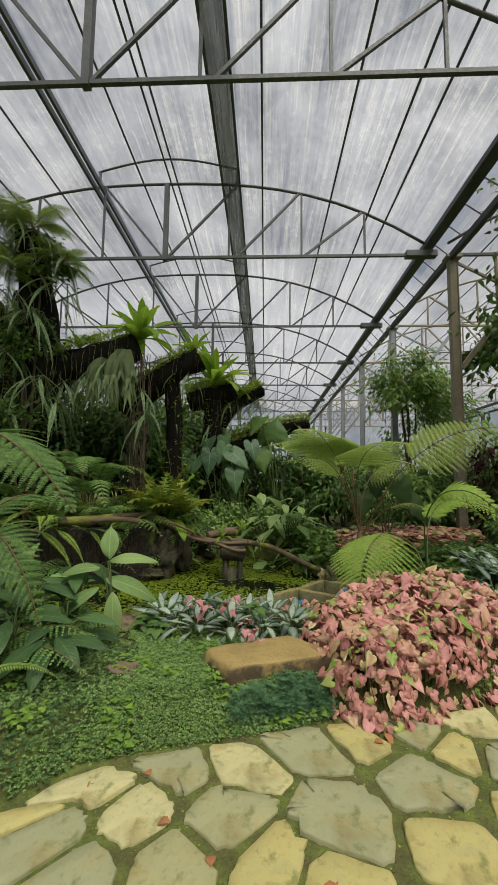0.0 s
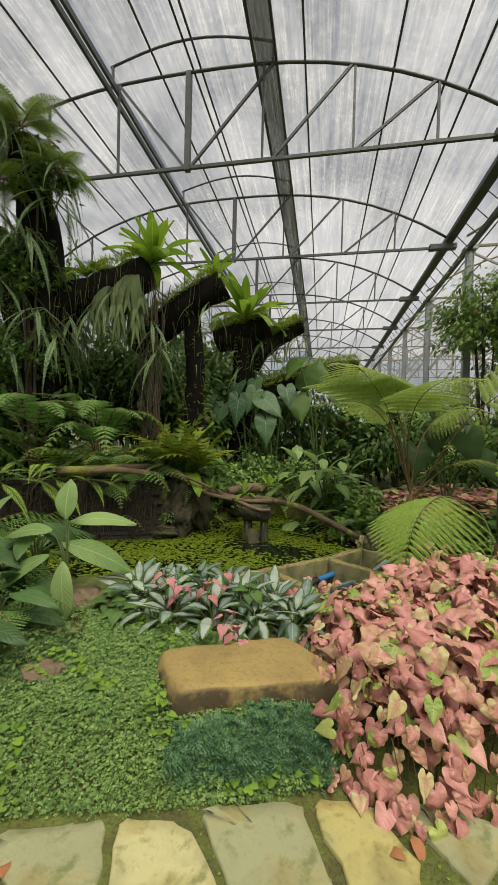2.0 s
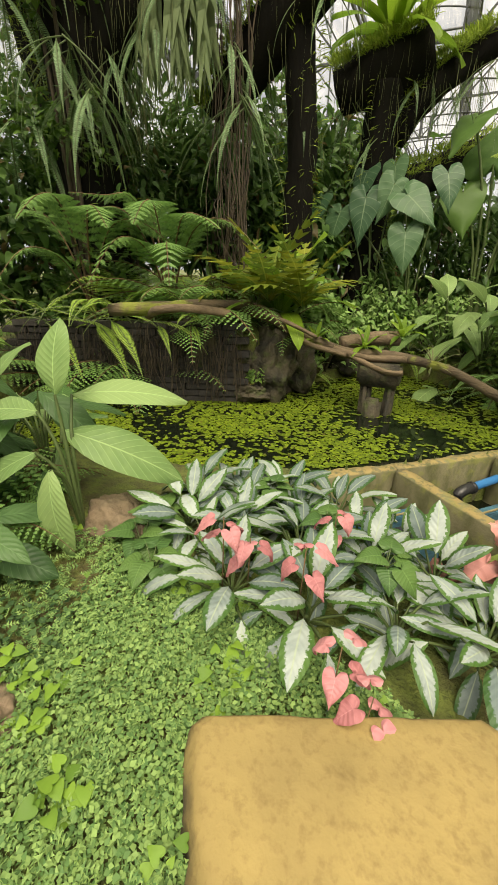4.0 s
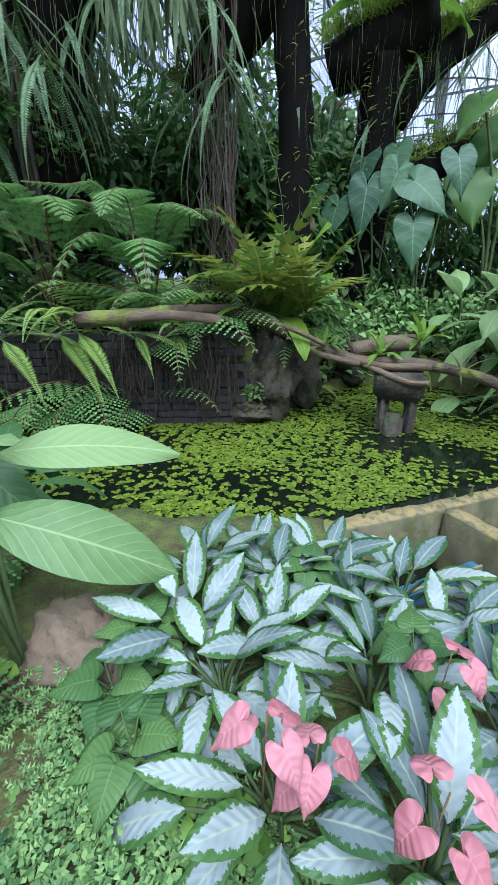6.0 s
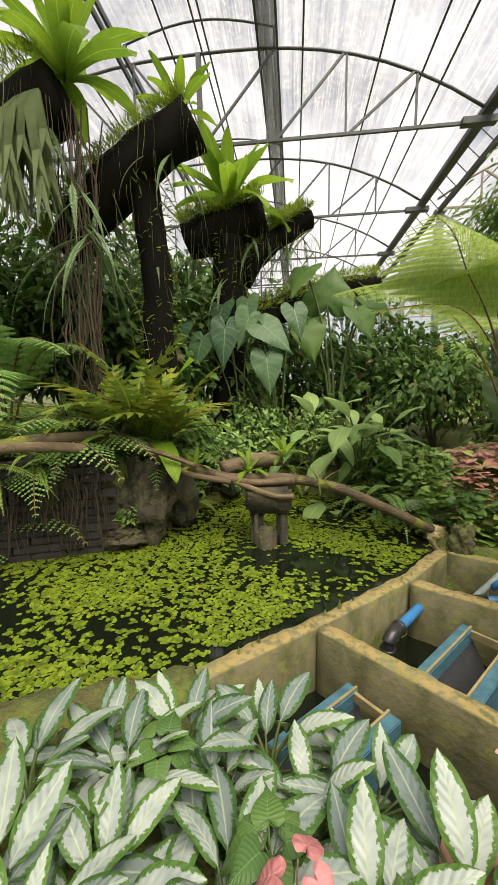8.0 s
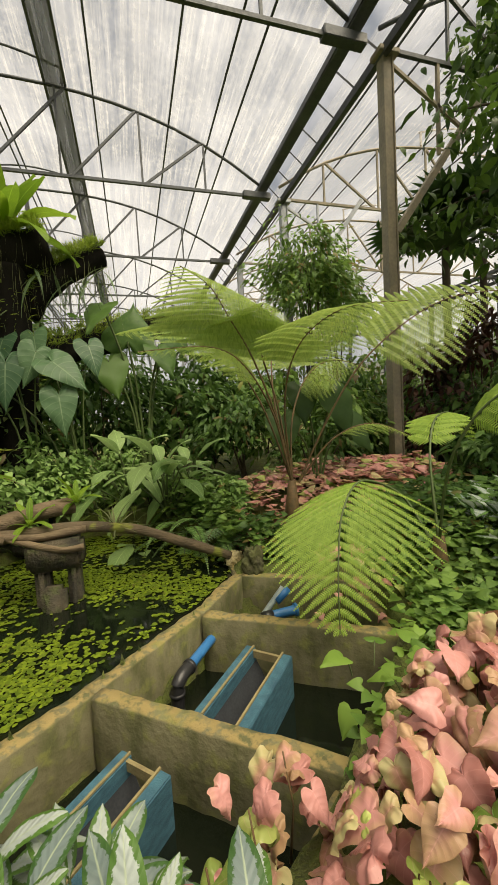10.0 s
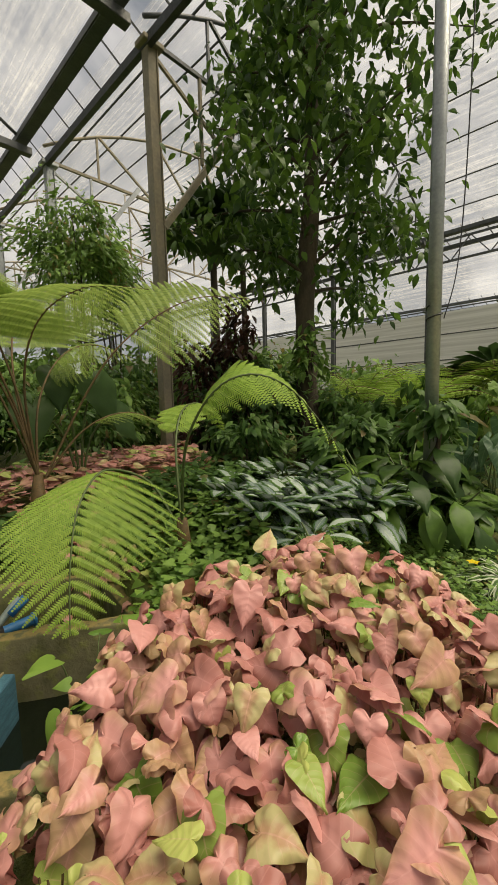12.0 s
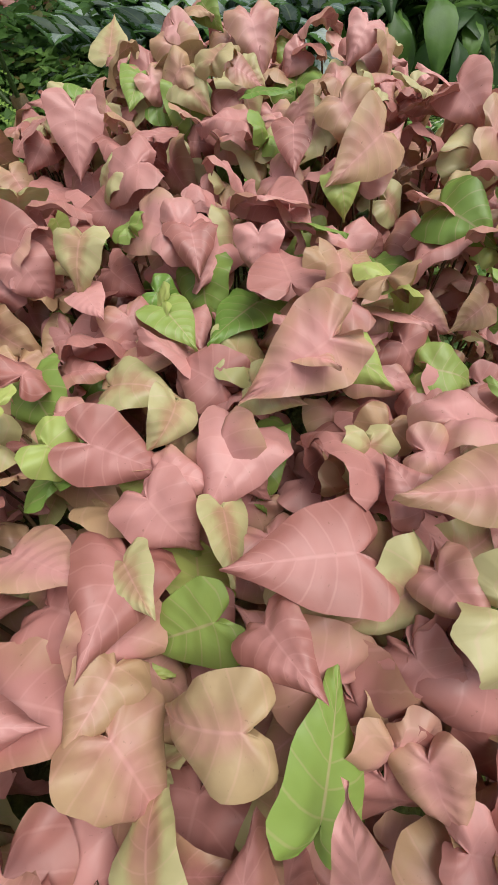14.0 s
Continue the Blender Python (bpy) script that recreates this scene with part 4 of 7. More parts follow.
# ---------------------------------------------------------------- stone block
def stone_block():
    outline = [(-0.35, 3.22), (-0.335, 3.25), (0.33, 3.56), (0.37, 3.55), (0.57, 3.37), (0.73, 3.26), (0.73, 3.22), (0.30, 3.07), (-0.10, 2.935), (-0.135, 2.94), (-0.25, 3.05)]
    cx, cy = 0.13, 3.23
    dense = []
    for a, b in zip(outline, outline[1:] + outline[:1]):
        n = max(1, int(math.hypot(b[0] - a[0], b[1] - a[1]) / 0.035))
        dense += [(a[0] + (b[0] - a[0]) * i / n, a[1] + (b[1] - a[1]) * i / n) for i in range(n)]
    g, k = Geo(), len(dense)
    rings = [(0.99, 0.08), (1.03, 0.14), (1.035, 0.19), (1.025, 0.235), (1.0, 0.265), (0.965, 0.286), (0.92, 0.294), (0.8, 0.296), (0.55, 0.298), (0.28, 0.299)]
    for s, z in rings:
        for x, y in dense:
            q = Vector((cx + (x - cx) * s, cy + (y - cy) * s, z))
            d = 0.011 * noise.noise(q * 7) + 0.006 * noise.noise(q * 22) + (0.022 * noise.noise(q * 13) + 0.008 * noise.noise(q * 41) if z < 0.25 else 0)
            out = Vector((x - cx, y - cy, 0)).normalized()
            g.v.append(tuple(q + (out * d if z < 0.285 else Vector((0, 0, d * 0.8)))))
    g.f = [(r * k + i, r * k + (i + 1) % k, (r + 1) * k + (i + 1) % k, (r + 1) * k + i) for r in range(len(rings) - 1) for i in range(k)] + [tuple(range((len(rings) - 1) * k, len(rings) * k)), tuple(range(k))[::-1]]
    g.mi, g.uv = [0] * len(g.f), [(0.5, 0.5)] * len(g.v)
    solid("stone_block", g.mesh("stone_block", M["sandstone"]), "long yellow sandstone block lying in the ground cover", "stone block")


stone_block()


def boulder(at, size, mat, label, seed=0, name="rock"):
    bm = bmesh.new()
    bmesh.ops.create_icosphere(bm, subdivisions=5, radius=1)
    for v in bm.verts:
        d = 1 + 0.45 * noise.noise(v.co * 1.4 + Vector((seed, 0, 0))) + 0.20 * noise.noise(v.co * 3.5 + Vector((seed, 5, 0))) + 0.16 * (0.5 - abs(noise.noise(v.co * 6 + Vector((0, seed, 0))))) + 0.05 * noise.noise(v.co * 17)
        v.co = Vector((v.co.x * size[0] * d, v.co.y * size[1] * d, v.co.z * size[2] * d))
    me = bpy.data.meshes.new(name)
    bm.to_mesh(me)
    bm.free()
    me.materials.append(mat)
    me.polygons.foreach_set("use_smooth", [True] * len(me.polygons))
    return solid(name, me, label, "rock", m=Matrix.Translation(at))


boulder((1.15, 7.06, 0.0), (0.075, 0.06, 0.085), M["pale_rock"], "small pale yellow rock at the log's end", 2)
boulder((1.26, 6.80, 0.03), (0.10, 0.10, 0.15), M["moss_rock"], "mossy upright stone on the tank corner", 5)
boulder((-0.92, 3.02, 0.19), (0.13, 0.10, 0.06), M["brown_rock"], "small brown rock among the creepers", 7)
boulder((-1.22, 3.90, 0.14), (0.24, 0.15, 0.14), M["brown_rock"], "brown rock at the bed's edge", 9)
for i, (x, y, z, a, b, c) in enumerate([(-1.95, 6.55, 0.25, 0.34, 0.22, 0.40), (-1.55, 6.62, 0.30, 0.26, 0.22, 0.42), (-1.72, 6.38, 0.02, 0.20, 0.12, 0.10), (-2.35, 6.35, 0.45, 0.30, 0.25, 0.40), (-1.42, 7.1, 0.25, 0.22, 0.35, 0.40), (-1.1, 8.2, 0.2, 0.3, 0.3, 0.35)]):
    boulder((x - 0.12, y + 0.33, z), (a, b, c), M["rock"], "dark wet rock at the pond's bank", 11 + i)

# block wall of the bank, block by block, with a curtain of dry roots
wall = thing("bank_wall", (-3.15, 6.37, -0.1), "low dark block retaining wall behind the pond", "retaining wall")
brick_me = box(-0.145, -0.06, -0.035, 0.145, 0.06, 0.035, 0.008).mesh("brick", M["brick"], smooth=False)
for r in range(12):
    for i in range(9):
        s = (i + 0.5 * (r % 2)) * 0.30
        x, y = -4.2 + s * 0.93, 5.42 + s * 0.36
        if x > -1.75:
            continue
        piece("brick", brick_me, wall, pose(x + 3.0, y - 6.05 + rs.uniform(-0.012, 0.012), 0.03 + r * 0.076, 0, 0, 21.2 + rs.uniform(-1.5, 1.5)))
g = Geo()
for i in range(420):
    s = rs.uniform(0, 2.7)
    x, y = -4.35 + s * 0.93, 5.74 + s * 0.36 - 0.10 - rs.uniform(0, 0.08)
    z0 = 0.82 - rs.uniform(0, 0.5) ** 1.3
    ln = rs.uniform(0.12, 0.8)
    w = rs.uniform(0.002, 0.007)
    a = [(x, y, z0), (x + rs.uniform(-0.06, 0.06), y - rs.uniform(0, 0.05), z0 - ln * 0.5), (x + rs.uniform(-0.12, 0.12), y, max(-0.10, z0 - ln))]
    g.add([(p[0] - w, p[1], p[2]) for p in a] + [(p[0] + w, p[1] - 0.004, p[2]) for p in a], [(0, 1, 4, 3), (1, 2, 5, 4)])
solid("root_curtain", g.mesh("root_curtain", M["roots"]), "curtain of dry brown roots hanging on the bank wall", "roots", kind="stuff")

# ---------------------------------------------------------------- log over the pond
LOG = [(-3.0, 5.85, 0.95), (-2.59, 6.03, 0.97), (-2.2, 6.45, 0.99), (-1.83, 6.79, 0.94), (-1.35, 6.93, 0.72), (-0.84, 7.01, 0.53), (-0.33, 7.08, 0.52), (0.2, 7.08, 0.43), (0.67, 7.05, 0.24), (1.10, 7.05, 0.045)]
log = thing("fallen_log", (-0.4, 7.05, 0.48), "crooked bare log lying across the pond, mossy at one end", "log")
m0 = Matrix.Translation((0.4, -7.05, -0.48))
line, rr = smooth_line(LOG, [0.06, 0.065, 0.06, 0.07, 0.058, 0.055, 0.052, 0.05, 0.045, 0.04], 6)
piece("stem", tube(line, rr, 10, 0.35, 1).moved(m0).mesh("stem", M["mossy_log"]), log)
for pts, r in (([(-0.80, 6.72, 0.60), (-0.55, 6.88, 0.64), (-0.25, 7.08, 0.645)], 0.075), ([(-0.85, 6.58, 0.56), (-0.45, 6.60, 0.50), (-0.1, 6.70, 0.50)], 0.035), ([(-0.75, 6.60, 0.54), (-0.30, 6.52, 0.40), (-0.1, 6.5, 0.40)], 0.028),
               ([(-1.3, 6.55, 0.75), (-1.1, 6.45, 0.62), (-0.7, 6.55, 0.52)], 0.03), ([(-2.6, 5.7, 0.9), (-2.3, 5.55, 0.98), (-2.05, 5.75, 0.98), (-1.8, 6.0, 0.92)], 0.04), ([(-1.7, 6.35, 0.92), (-1.3, 6.25, 0.86), (-1.0, 6.4, 0.7)], 0.02)):
    line, rr = smooth_line(pts, [r] * len(pts), 5)
    piece("branch", tube([p + Vector((-0.10, 0.36, 0.0)) for p in line], rr, 8, 0.45, r * 90).moved(m0).mesh("branch", M["log"]), log)


def carved_support():
    """A stone support: a slab on two legs with a low block before them."""
    g = Geo()
    for x0, y0, z0, x1, y1, z1 in ((-0.66, 6.88, 0.20, -0.22, 7.18, 0.46), (-0.62, 6.91, -0.7, -0.51, 7.15, 0.24), (-0.37, 6.91, -0.7, -0.26, 7.15, 0.24), (-0.54, 6.79, -0.7, -0.37, 6.93, 0.10)):
        g.join(box(x0, y0, z0, x1, y1, z1, 0.035))
    g.v = [tuple(Vector(p) + 0.03 * Vector((noise.noise(Vector(p) * 6), noise.noise(Vector(p) * 6 + Vector((3, 0, 0))), noise.noise(Vector(p) * 5)))) for p in g.v]
    solid("stone_support", g.mesh("stone_support", M["rock"]), "dark carved stone support standing in the pond", "stone support")


carved_support()


# ---------------------------------------------------------------- leaf and frond kinds
def stalked(bl, height, lean, pitch, r=0.006, bow=0.3, slot=1):
    """A blade on its own stalk: it rises from the ground at the origin, leans to +y and carries the blade at its end."""
    tip = Vector((0, math.sin(lean) * height, math.cos(lean) * height))
    midp = tip * 0.5 + Vector((0, -bow * height * 0.25 * math.cos(lean), bow * height * 0.12))
    line, rr = smooth_line([(0, 0, 0), midp, tip], [r * 1.3, r, r * 0.8], 3)
    g = tube(line, rr, 4, slot=slot, cap=False)
    return g.join(bl.moved(Matrix.Translation(tip) @ Matrix.Rotation(pitch, 4, "X")))


def frond(length, pairs, reach, rise, droop, double=True, gap_=0.12, leaflets=13, width=0.5, sag=0.25, bare=0.12, peak=0.35):
    """A fern frond along +y: a stalk that rises and droops, with feathered side leaves, double or single."""
    g = Geo()
    pts, ang = [], []
    steps = 14
    p = Vector((0, 0, 0))
    for i in range(steps + 1):
        t = i / steps
        a = rise + (droop - rise) * t ** 1.2
        pts.append(p.copy())
        ang.append(a)
        p = p + Vector((0, math.cos(a), math.sin(a))) * (length / steps)
    g.join(tube(pts, [0.006 * length * (1.15 - i / steps) + 0.0012 for i in range(steps + 1)], 4, slot=1, cap=False))
    for i in range(pairs):
        t = bare + (1 - bare) * (i + 0.5) / pairs
        f = t * steps
        j = min(steps - 1, int(f))
        base = pts[j].lerp(pts[j + 1], f - j)
        a = ang[j]
        fwd, up = Vector((0, math.cos(a), math.sin(a))), Vector((0, -math.sin(a), math.cos(a)))
        ln = reach * (ease((t - bare) / 0.25 + 0.25) * (1 - ease((t - 0.35) / 0.66) * 0.93))
        for s in (-1, 1):
            side = (Vector((s, 0, 0)) + fwd * 0.42 - up * sag).normalized()
            if double:
                across = side.cross(up).normalized()
                n = max(4, int(leaflets * ln / reach))
                for q in range(n):
                    w = (q + 0.5) / n
                    c = base + side * (ln * w) - up * (sag * ln * w * w * 0.5)
                    ll = width * ln * 0.20 * (1 - w ** 1.6 * 0.8) + 0.004
                    hw = ln / n * 0.44
                    for e in (-1, 1):
                        d = (across * e + side * 0.45).normalized() * ll - up * ll * 0.2
                        g.add([tuple(c - side * hw), tuple(c + d * 0.5 - side * hw * 0.7), tuple(c + d), tuple(c + d * 0.45 + side * hw * 0.95), tuple(c + side * hw)], [(0, 1, 2, 3, 4)], [(0.45, 0), (0.2, 0.4), (0.5, 1), (0.8, 0.4), (0.55, 0)])
            else:
                hw = length * (1 - bare) / pairs * 0.33
                e = base + side * ln - up * (sag * ln * 0.3)
                c = base + side * ln * 0.5
                g.add([tuple(base - fwd * hw * 0.7), tuple(c - fwd * hw + up * 0.002), tuple(e), tuple(c + fwd * hw), tuple(base + fwd * hw * 0.7)], [(0, 1, 2, 3, 4)], [(0.3, 0), (0.1, 0.5), (0.5, 1), (0.9, 0.5), (0.7, 0)])
    return g


def kinds(name, maker, n, *mats):
    return [maker(i).mesh(name, *mats) for i in range(n)]


rk = random.Random(21)
AGLA = kinds("leaf", lambda i: stalked(blade(lance(9, 0.92, 0.62), rk.uniform(0.21, 0.27), rk.uniform(0.075, 0.092), 2, rk.uniform(0.3, 0.9), 0.22, 0.03), rk.uniform(0.12, 0.24), 0.30 + 0.17 * i, 0.80 - 0.28 * i, 0.006), 6, M["silver"], M["stalk"])
BROAD = kinds("leaf", lambda i: stalked(blade(lance(8, 0.85), rk.uniform(0.42, 0.52), rk.uniform(0.14, 0.18), 2, rk.uniform(0.5, 1.2), 0.3, 0.03), rk.uniform(0.3, 0.5), 0.2 + 0.13 * i, 0.9 - 0.28 * i, 0.008), 6, M["broad"], M["stalk"])
POLE_LEAF = kinds("leaf", lambda i: stalked(blade(lance(7, 0.85), rk.uniform(0.34, 0.44), rk.uniform(0.13, 0.17), 2, rk.uniform(0.6, 1.2), 0.3, 0.03), rk.uniform(0.3, 0.55), 0.2 + 0.13 * i, 0.7 - 0.30 * i, 0.008), 6, M["glossy"], M["stalk"])
PALE = kinds("leaf", lambda i: stalked(blade(lance(8, 0.9), rk.uniform(0.36, 0.46), rk.uniform(0.15, 0.18), 2, rk.uniform(0.5, 1.1), 0.25, 0.03), rk.uniform(0.35, 0.6), 0.15 + 0.12 * i, 0.9 - 0.25 * i, 0.009), 6, M["pale_broad"], M["stalk"])
EAR = kinds("leaf", lambda i: stalked(blade(finer(ARROW), rk.uniform(0.44, 0.58), rk.uniform(0.29, 0.35), 2, 0.55, 0.10, 0.04), rk.uniform(1.35, 2.1), 0.10 + 0.09 * i, -0.95 - 0.10 * i, 0.012), 5, M["ear"], M["stalk"])
PINK = kinds("leaf", lambda i: blade(finer([(m, ox * rk.uniform(0.95, 1.05), oy * (1 if oy > 0 else 0.75 + 0.07 * i)) for m, ox, oy in SPADE]), 0.125, rk.uniform(0.108, 0.13), 3, (0.2, 0.9, 1.5, 0.5, -0.35, 1.1, 1.9)[i], (0.15, 0.5, 0.3, -0.12, 0.25, 0.75, 0.1)[i], (0.02, 0.05, 0.04, 0.06, 0.03, 0.05, 0.07)[i]), 7, M["pink"])
PINK_BRIGHT = kinds("leaf", lambda i: blade(finer(SPADE), 0.125, 0.115, 3, 0.5 + 0.4 * i, 0.3, 0.03), 3, M["pink_plain"])
HEART_GREEN = kinds("leaf", lambda i: stalked(blade(finer(HEART), 0.13, 0.115, 2, 0.6, 0.25), 0.12, 0.4 + 0.2 * i, 0.2 - 0.4 * i, 0.003), 3, M["broad"], M["stalk"])
HEARTS = kinds("leaf", lambda i: stalked(blade(HEART, 0.13, 0.12, 2, 0.4, 0.2), 0.12, 0.4 + 0.2 * i, 0.2 - 0.4 * i, 0.003), 3, M["lime"], M["stalk"])
NEST = kinds("leaf", lambda i: blade(lance(9, 1.1, 0.6), 0.98, 0.22, 1, 0.4 + 0.22 * i, 0.5, 0.05).moved(Matrix.Rotation(1.25 - 0.22 * i, 4, "X")), 5, M["nest"])
TREEFERN = kinds("frond", lambda i: frond(1.75, 17, 0.42, 1.35 - 0.14 * i, -0.55 - 0.1 * i, True, leaflets=15, width=0.55, sag=0.18), 4, M["fern"], M["brown_stalk"])
SHIELD = kinds("frond", lambda i: frond(1.0, 18, 0.23, 1.0 - 0.2 * i, -0.7, True, leaflets=11, width=0.6), 4, M["fern_dark"], M["brown_stalk"])
GREYFERN = kinds("frond", lambda i: frond(0.85, 17, 0.22, 0.9 - 0.2 * i, -0.9, True, leaflets=10, width=0.6), 3, M["fern_grey"], M["brown_stalk"])
SWORD = kinds("frond", lambda i: frond(0.8, 46, 0.075, 0.9 - 0.35 * i, -1.1, False, sag=0.1), 4, M["fern"], M["stalk"])
SWORD_DARK = kinds("frond", lambda i: frond(0.9, 44, 0.085, 0.8 - 0.35 * i, -1.2, False, sag=0.1), 4, M["fern_dark"], M["stalk"])
TOPFERN = kinds("frond", lambda i: frond(0.75, 20, 0.15, 1.1 - 0.3 * i, -1.0, True, leaflets=8, width=0.8), 4, M["fern_moss"], M["brown_stalk"])
DROOP = kinds("frond", lambda i: frond(1.1, 52, 0.05, -0.3 - 0.3 * i, -1.55, False, sag=0.05), 3, M["fern_grey"], M["stalk"])


def rosette(name, at, meshes, n, label, category, group="", scale=1.0, spread=360.0, turn0=0.0, jitter=12, part_name="", order=None, seed=0, tilt=(0, 0)):
    """A plant whose leaves or fronds all rise from one place, the steepest in the middle."""
    r = random.Random(seed * 31 + n)
    t = thing(name, at, label, category, group)
    t.matrix_basis = pose(*at, tilt[0], tilt[1], 0)
    for i in range(n):
        me = meshes[int((i / n) * len(meshes)) % len(meshes)] if order is None else meshes[order[i % len(order)]]
        a = turn0 + (i * 137.5 % 360) * spread / 360 + r.uniform(-jitter, jitter)
        s = scale * r.uniform(0.82, 1.15)
        piece(part_name or me.name.split(".")[0], me, t, pose(0, 0, 0, r.uniform(-7, 7), r.uniform(-7, 7), a) @ Matrix.Scale(s, 4))
    return t


# ---------------------------------------------------------------- pink arrowhead bush
BUSH = [(0.50, 3.0), (0.62, 2.80), (0.98, 2.70), (1.40, 2.92), (1.75, 3.10), (2.15, 3.32), (2.42, 3.62), (2.52, 4.05), (2.22, 4.40), (1.85, 4.72), (1.42, 4.80), (1.08, 4.66), (0.80, 4.48), (0.55, 4.15), (0.42, 3.72), (0.46, 3.45), (0.48, 3.22)]


def bush_height(x, y):
    d = gap(x, y, BUSH)
    top = 0.45 + 0.10 * ease((x - 0.9) / 0.8) + 0.14 * math.exp(-((x - 2.0) ** 2 + (y - 4.15) ** 2) / 0.25) - 0.14 * ease((x - 2.0) / 0.8) * ease((3.8 - y) / 0.5)
    g0 = max(ground_height(x, y), 0)
    return g0 + (top - 0.04 - g0) * ease(d / 0.24) ** 0.5 + 0.085 * noise.noise(Vector((x * 4.5, y * 4.5, 0))) * ease(d / 0.2)


pink_bush = thing("arrowhead_bush", (1.45, 3.65, ground_height(1.45, 3.65)), "dense mound of pink and tan arrowhead vine leaves", "bush")
base_pink = Vector(pink_bush.location)
rp = random.Random(5)
near, rest = [], []
while len(near) < 330 or len(rest) < 1500:
    x, y = rp.uniform(0.3, 2.9), rp.uniform(2.6, 5.1)
    if not inside(x, y, BUSH):
        continue
    h = bush_height(x, y)
    e = 0.05
    slope = Vector((bush_height(x + e, y) - bush_height(x - e, y), bush_height(x, y + e) - bush_height(x, y - e), 0)) / (2 * e)
    slope.x, slope.y = max(-2.2, min(2.2, slope.x)), max(-2.2, min(2.2, slope.y))
    layer = rp.random()
    z = h + (rp.uniform(-0.05, 0.09) if layer < 0.45 else -rp.uniform(0.04, 0.22))
    normal = Vector((-slope.x * 0.75 + rp.uniform(-0.95, 0.95), -slope.y * 0.75 + rp.uniform(-0.95, 0.95) - 0.2, 1)).normalized()
    out = Vector((-slope.x + rp.uniform(-0.9, 0.9), -slope.y + rp.uniform(-0.9, 0.9) - 0.25, -0.15))
    out = (out - normal * out.dot(normal)).normalized()
    m = aim((x, y, max(z, 0.05)), out, normal, rp.uniform(0.60, 1.18) * (0.72 if y < 3.05 or x > 2.1 or gap(x, y, BUSH) < 0.15 else 1.0))
    if x < 1.3 and y < 4.1 and len(near) < 330:
        near.append(m)
    elif (x >= 1.2 or rp.random() < 0.85) and len(rest) < 1500:
        rest.append(m)
for i, m in enumerate(near):
    piece("leaf", PINK[i % 7], pink_bush, Matrix.Translation(-base_pink) @ m)


def raw(me):
    g = Geo()
    g.v = [tuple(v.co) for v in me.vertices]
    g.f = [tuple(p.vertices) for p in me.polygons]
    g.mi = [p.material_index for p in me.polygons]
    uv = [(0.5, 0.5)] * len(g.v)
    for lp, d in zip(me.loops, me.uv_layers[0].data):
        uv[lp.vertex_index] = tuple(d.uv)
    g.uv = uv
    return g


g = Geo()
for kx in range(3):
    g.join(scatter(raw(PINK[kx]), rest[kx::3]))
piece("leaf_mass", g.moved(Matrix.Translation(-base_pink)).mesh("leaf_mass", M["pink"]), pink_bush, kind="stuff")
g = Geo()
for i in range(420):
    x, y = rp.uniform(0.5, 2.7), rp.uniform(2.8, 4.6)
    if inside(x, y, BUSH) and gap(x, y, BUSH) > 0.06:
        h = bush_height(x, y)
        z0 = max(0.0, ground_height(x, y))
        g.join(tube([(x + rp.uniform(-0.08, 0.08), y + rp.uniform(-0.08, 0.08), z0), (x, y, h - 0.02)], [0.004, 0.003], 3, cap=False))
piece("stalk_mass", g.moved(Matrix.Translation(-base_pink)).mesh("stalks", M["brown_stalk"]), pink_bush, kind="stuff")


def patch(name, poly, mesh_or_geo, n, mats, label, category, z_add=(0.0, 0.05), size=(0.8, 1.2), tilt=0.5, seed=1, height=None, kind="stuff", keep=None):
    """Low growth over a piece of the plan, as one mesh."""
    r = random.Random(seed)
    xs, ys = [p[0] for p in poly], [p[1] for p in poly]
    ms = []
    guard = 0
    while len(ms) < n and guard < n * 30:
        guard += 1
        x, y = r.uniform(min(xs), max(xs)), r.uniform(min(ys), max(ys))
        if not inside(x, y, poly) or (keep and not keep(x, y)):
            continue
        z = (height(x, y) if height else ground_height(x, y)) + r.uniform(*z_add)
        a = r.uniform(0, 6.283)
        up = Vector((r.uniform(-tilt, tilt), r.uniform(-tilt, tilt) - tilt * 0.3, 1))
        d = Vector((math.cos(a), math.sin(a), r.uniform(-0.2, 0.3)))
        ms.append(aim((x, y, z), d, up, r.uniform(*size)))
    return solid(name, scatter(mesh_or_geo, ms).mesh(name, *mats), label, category, kind=kind)


TINY = Geo().add([(0, 0, 0), (-0.007, 0.008, 0.002), (0, 0.019, 0), (0.007, 0.008, 0.002)], [(0, 3, 2, 1)], [(0.5, 0), (0, 0.4), (0.5, 1), (1, 0.4)])
FEATHER = Geo()
for sgn in (-1, 1):
    for q in range(4):
        y0 = 0.006 + q * 0.009
        FEATHER.add([(0, y0, 0), (sgn * (0.013 - q * 0.002), y0 + 0.008, 0.003), (0, y0 + 0.007, 0.001)], [(0, 1, 2)])
FEATHER.add([(-0.001, 0, 0), (0.001, 0, 0), (0, 0.042, 0.002)], [(0, 1, 2)])
ROUND = blade(HEART, 0.042, 0.042, 1, 0.2, 0.15)


def lump(x, y):
    return ground_height(x, y) + 0.04 * ease((y - lerp_line(x, EDGE)) / 0.15) * (0.6 + 0.5 * noise.noise(Vector((x * 5, y * 5, 8))))


def not_block(x, y):
    return not inside(x, y, [(-0.35, 3.22), (0.34, 3.56), (0.66, 3.24), (-0.10, 2.94)])


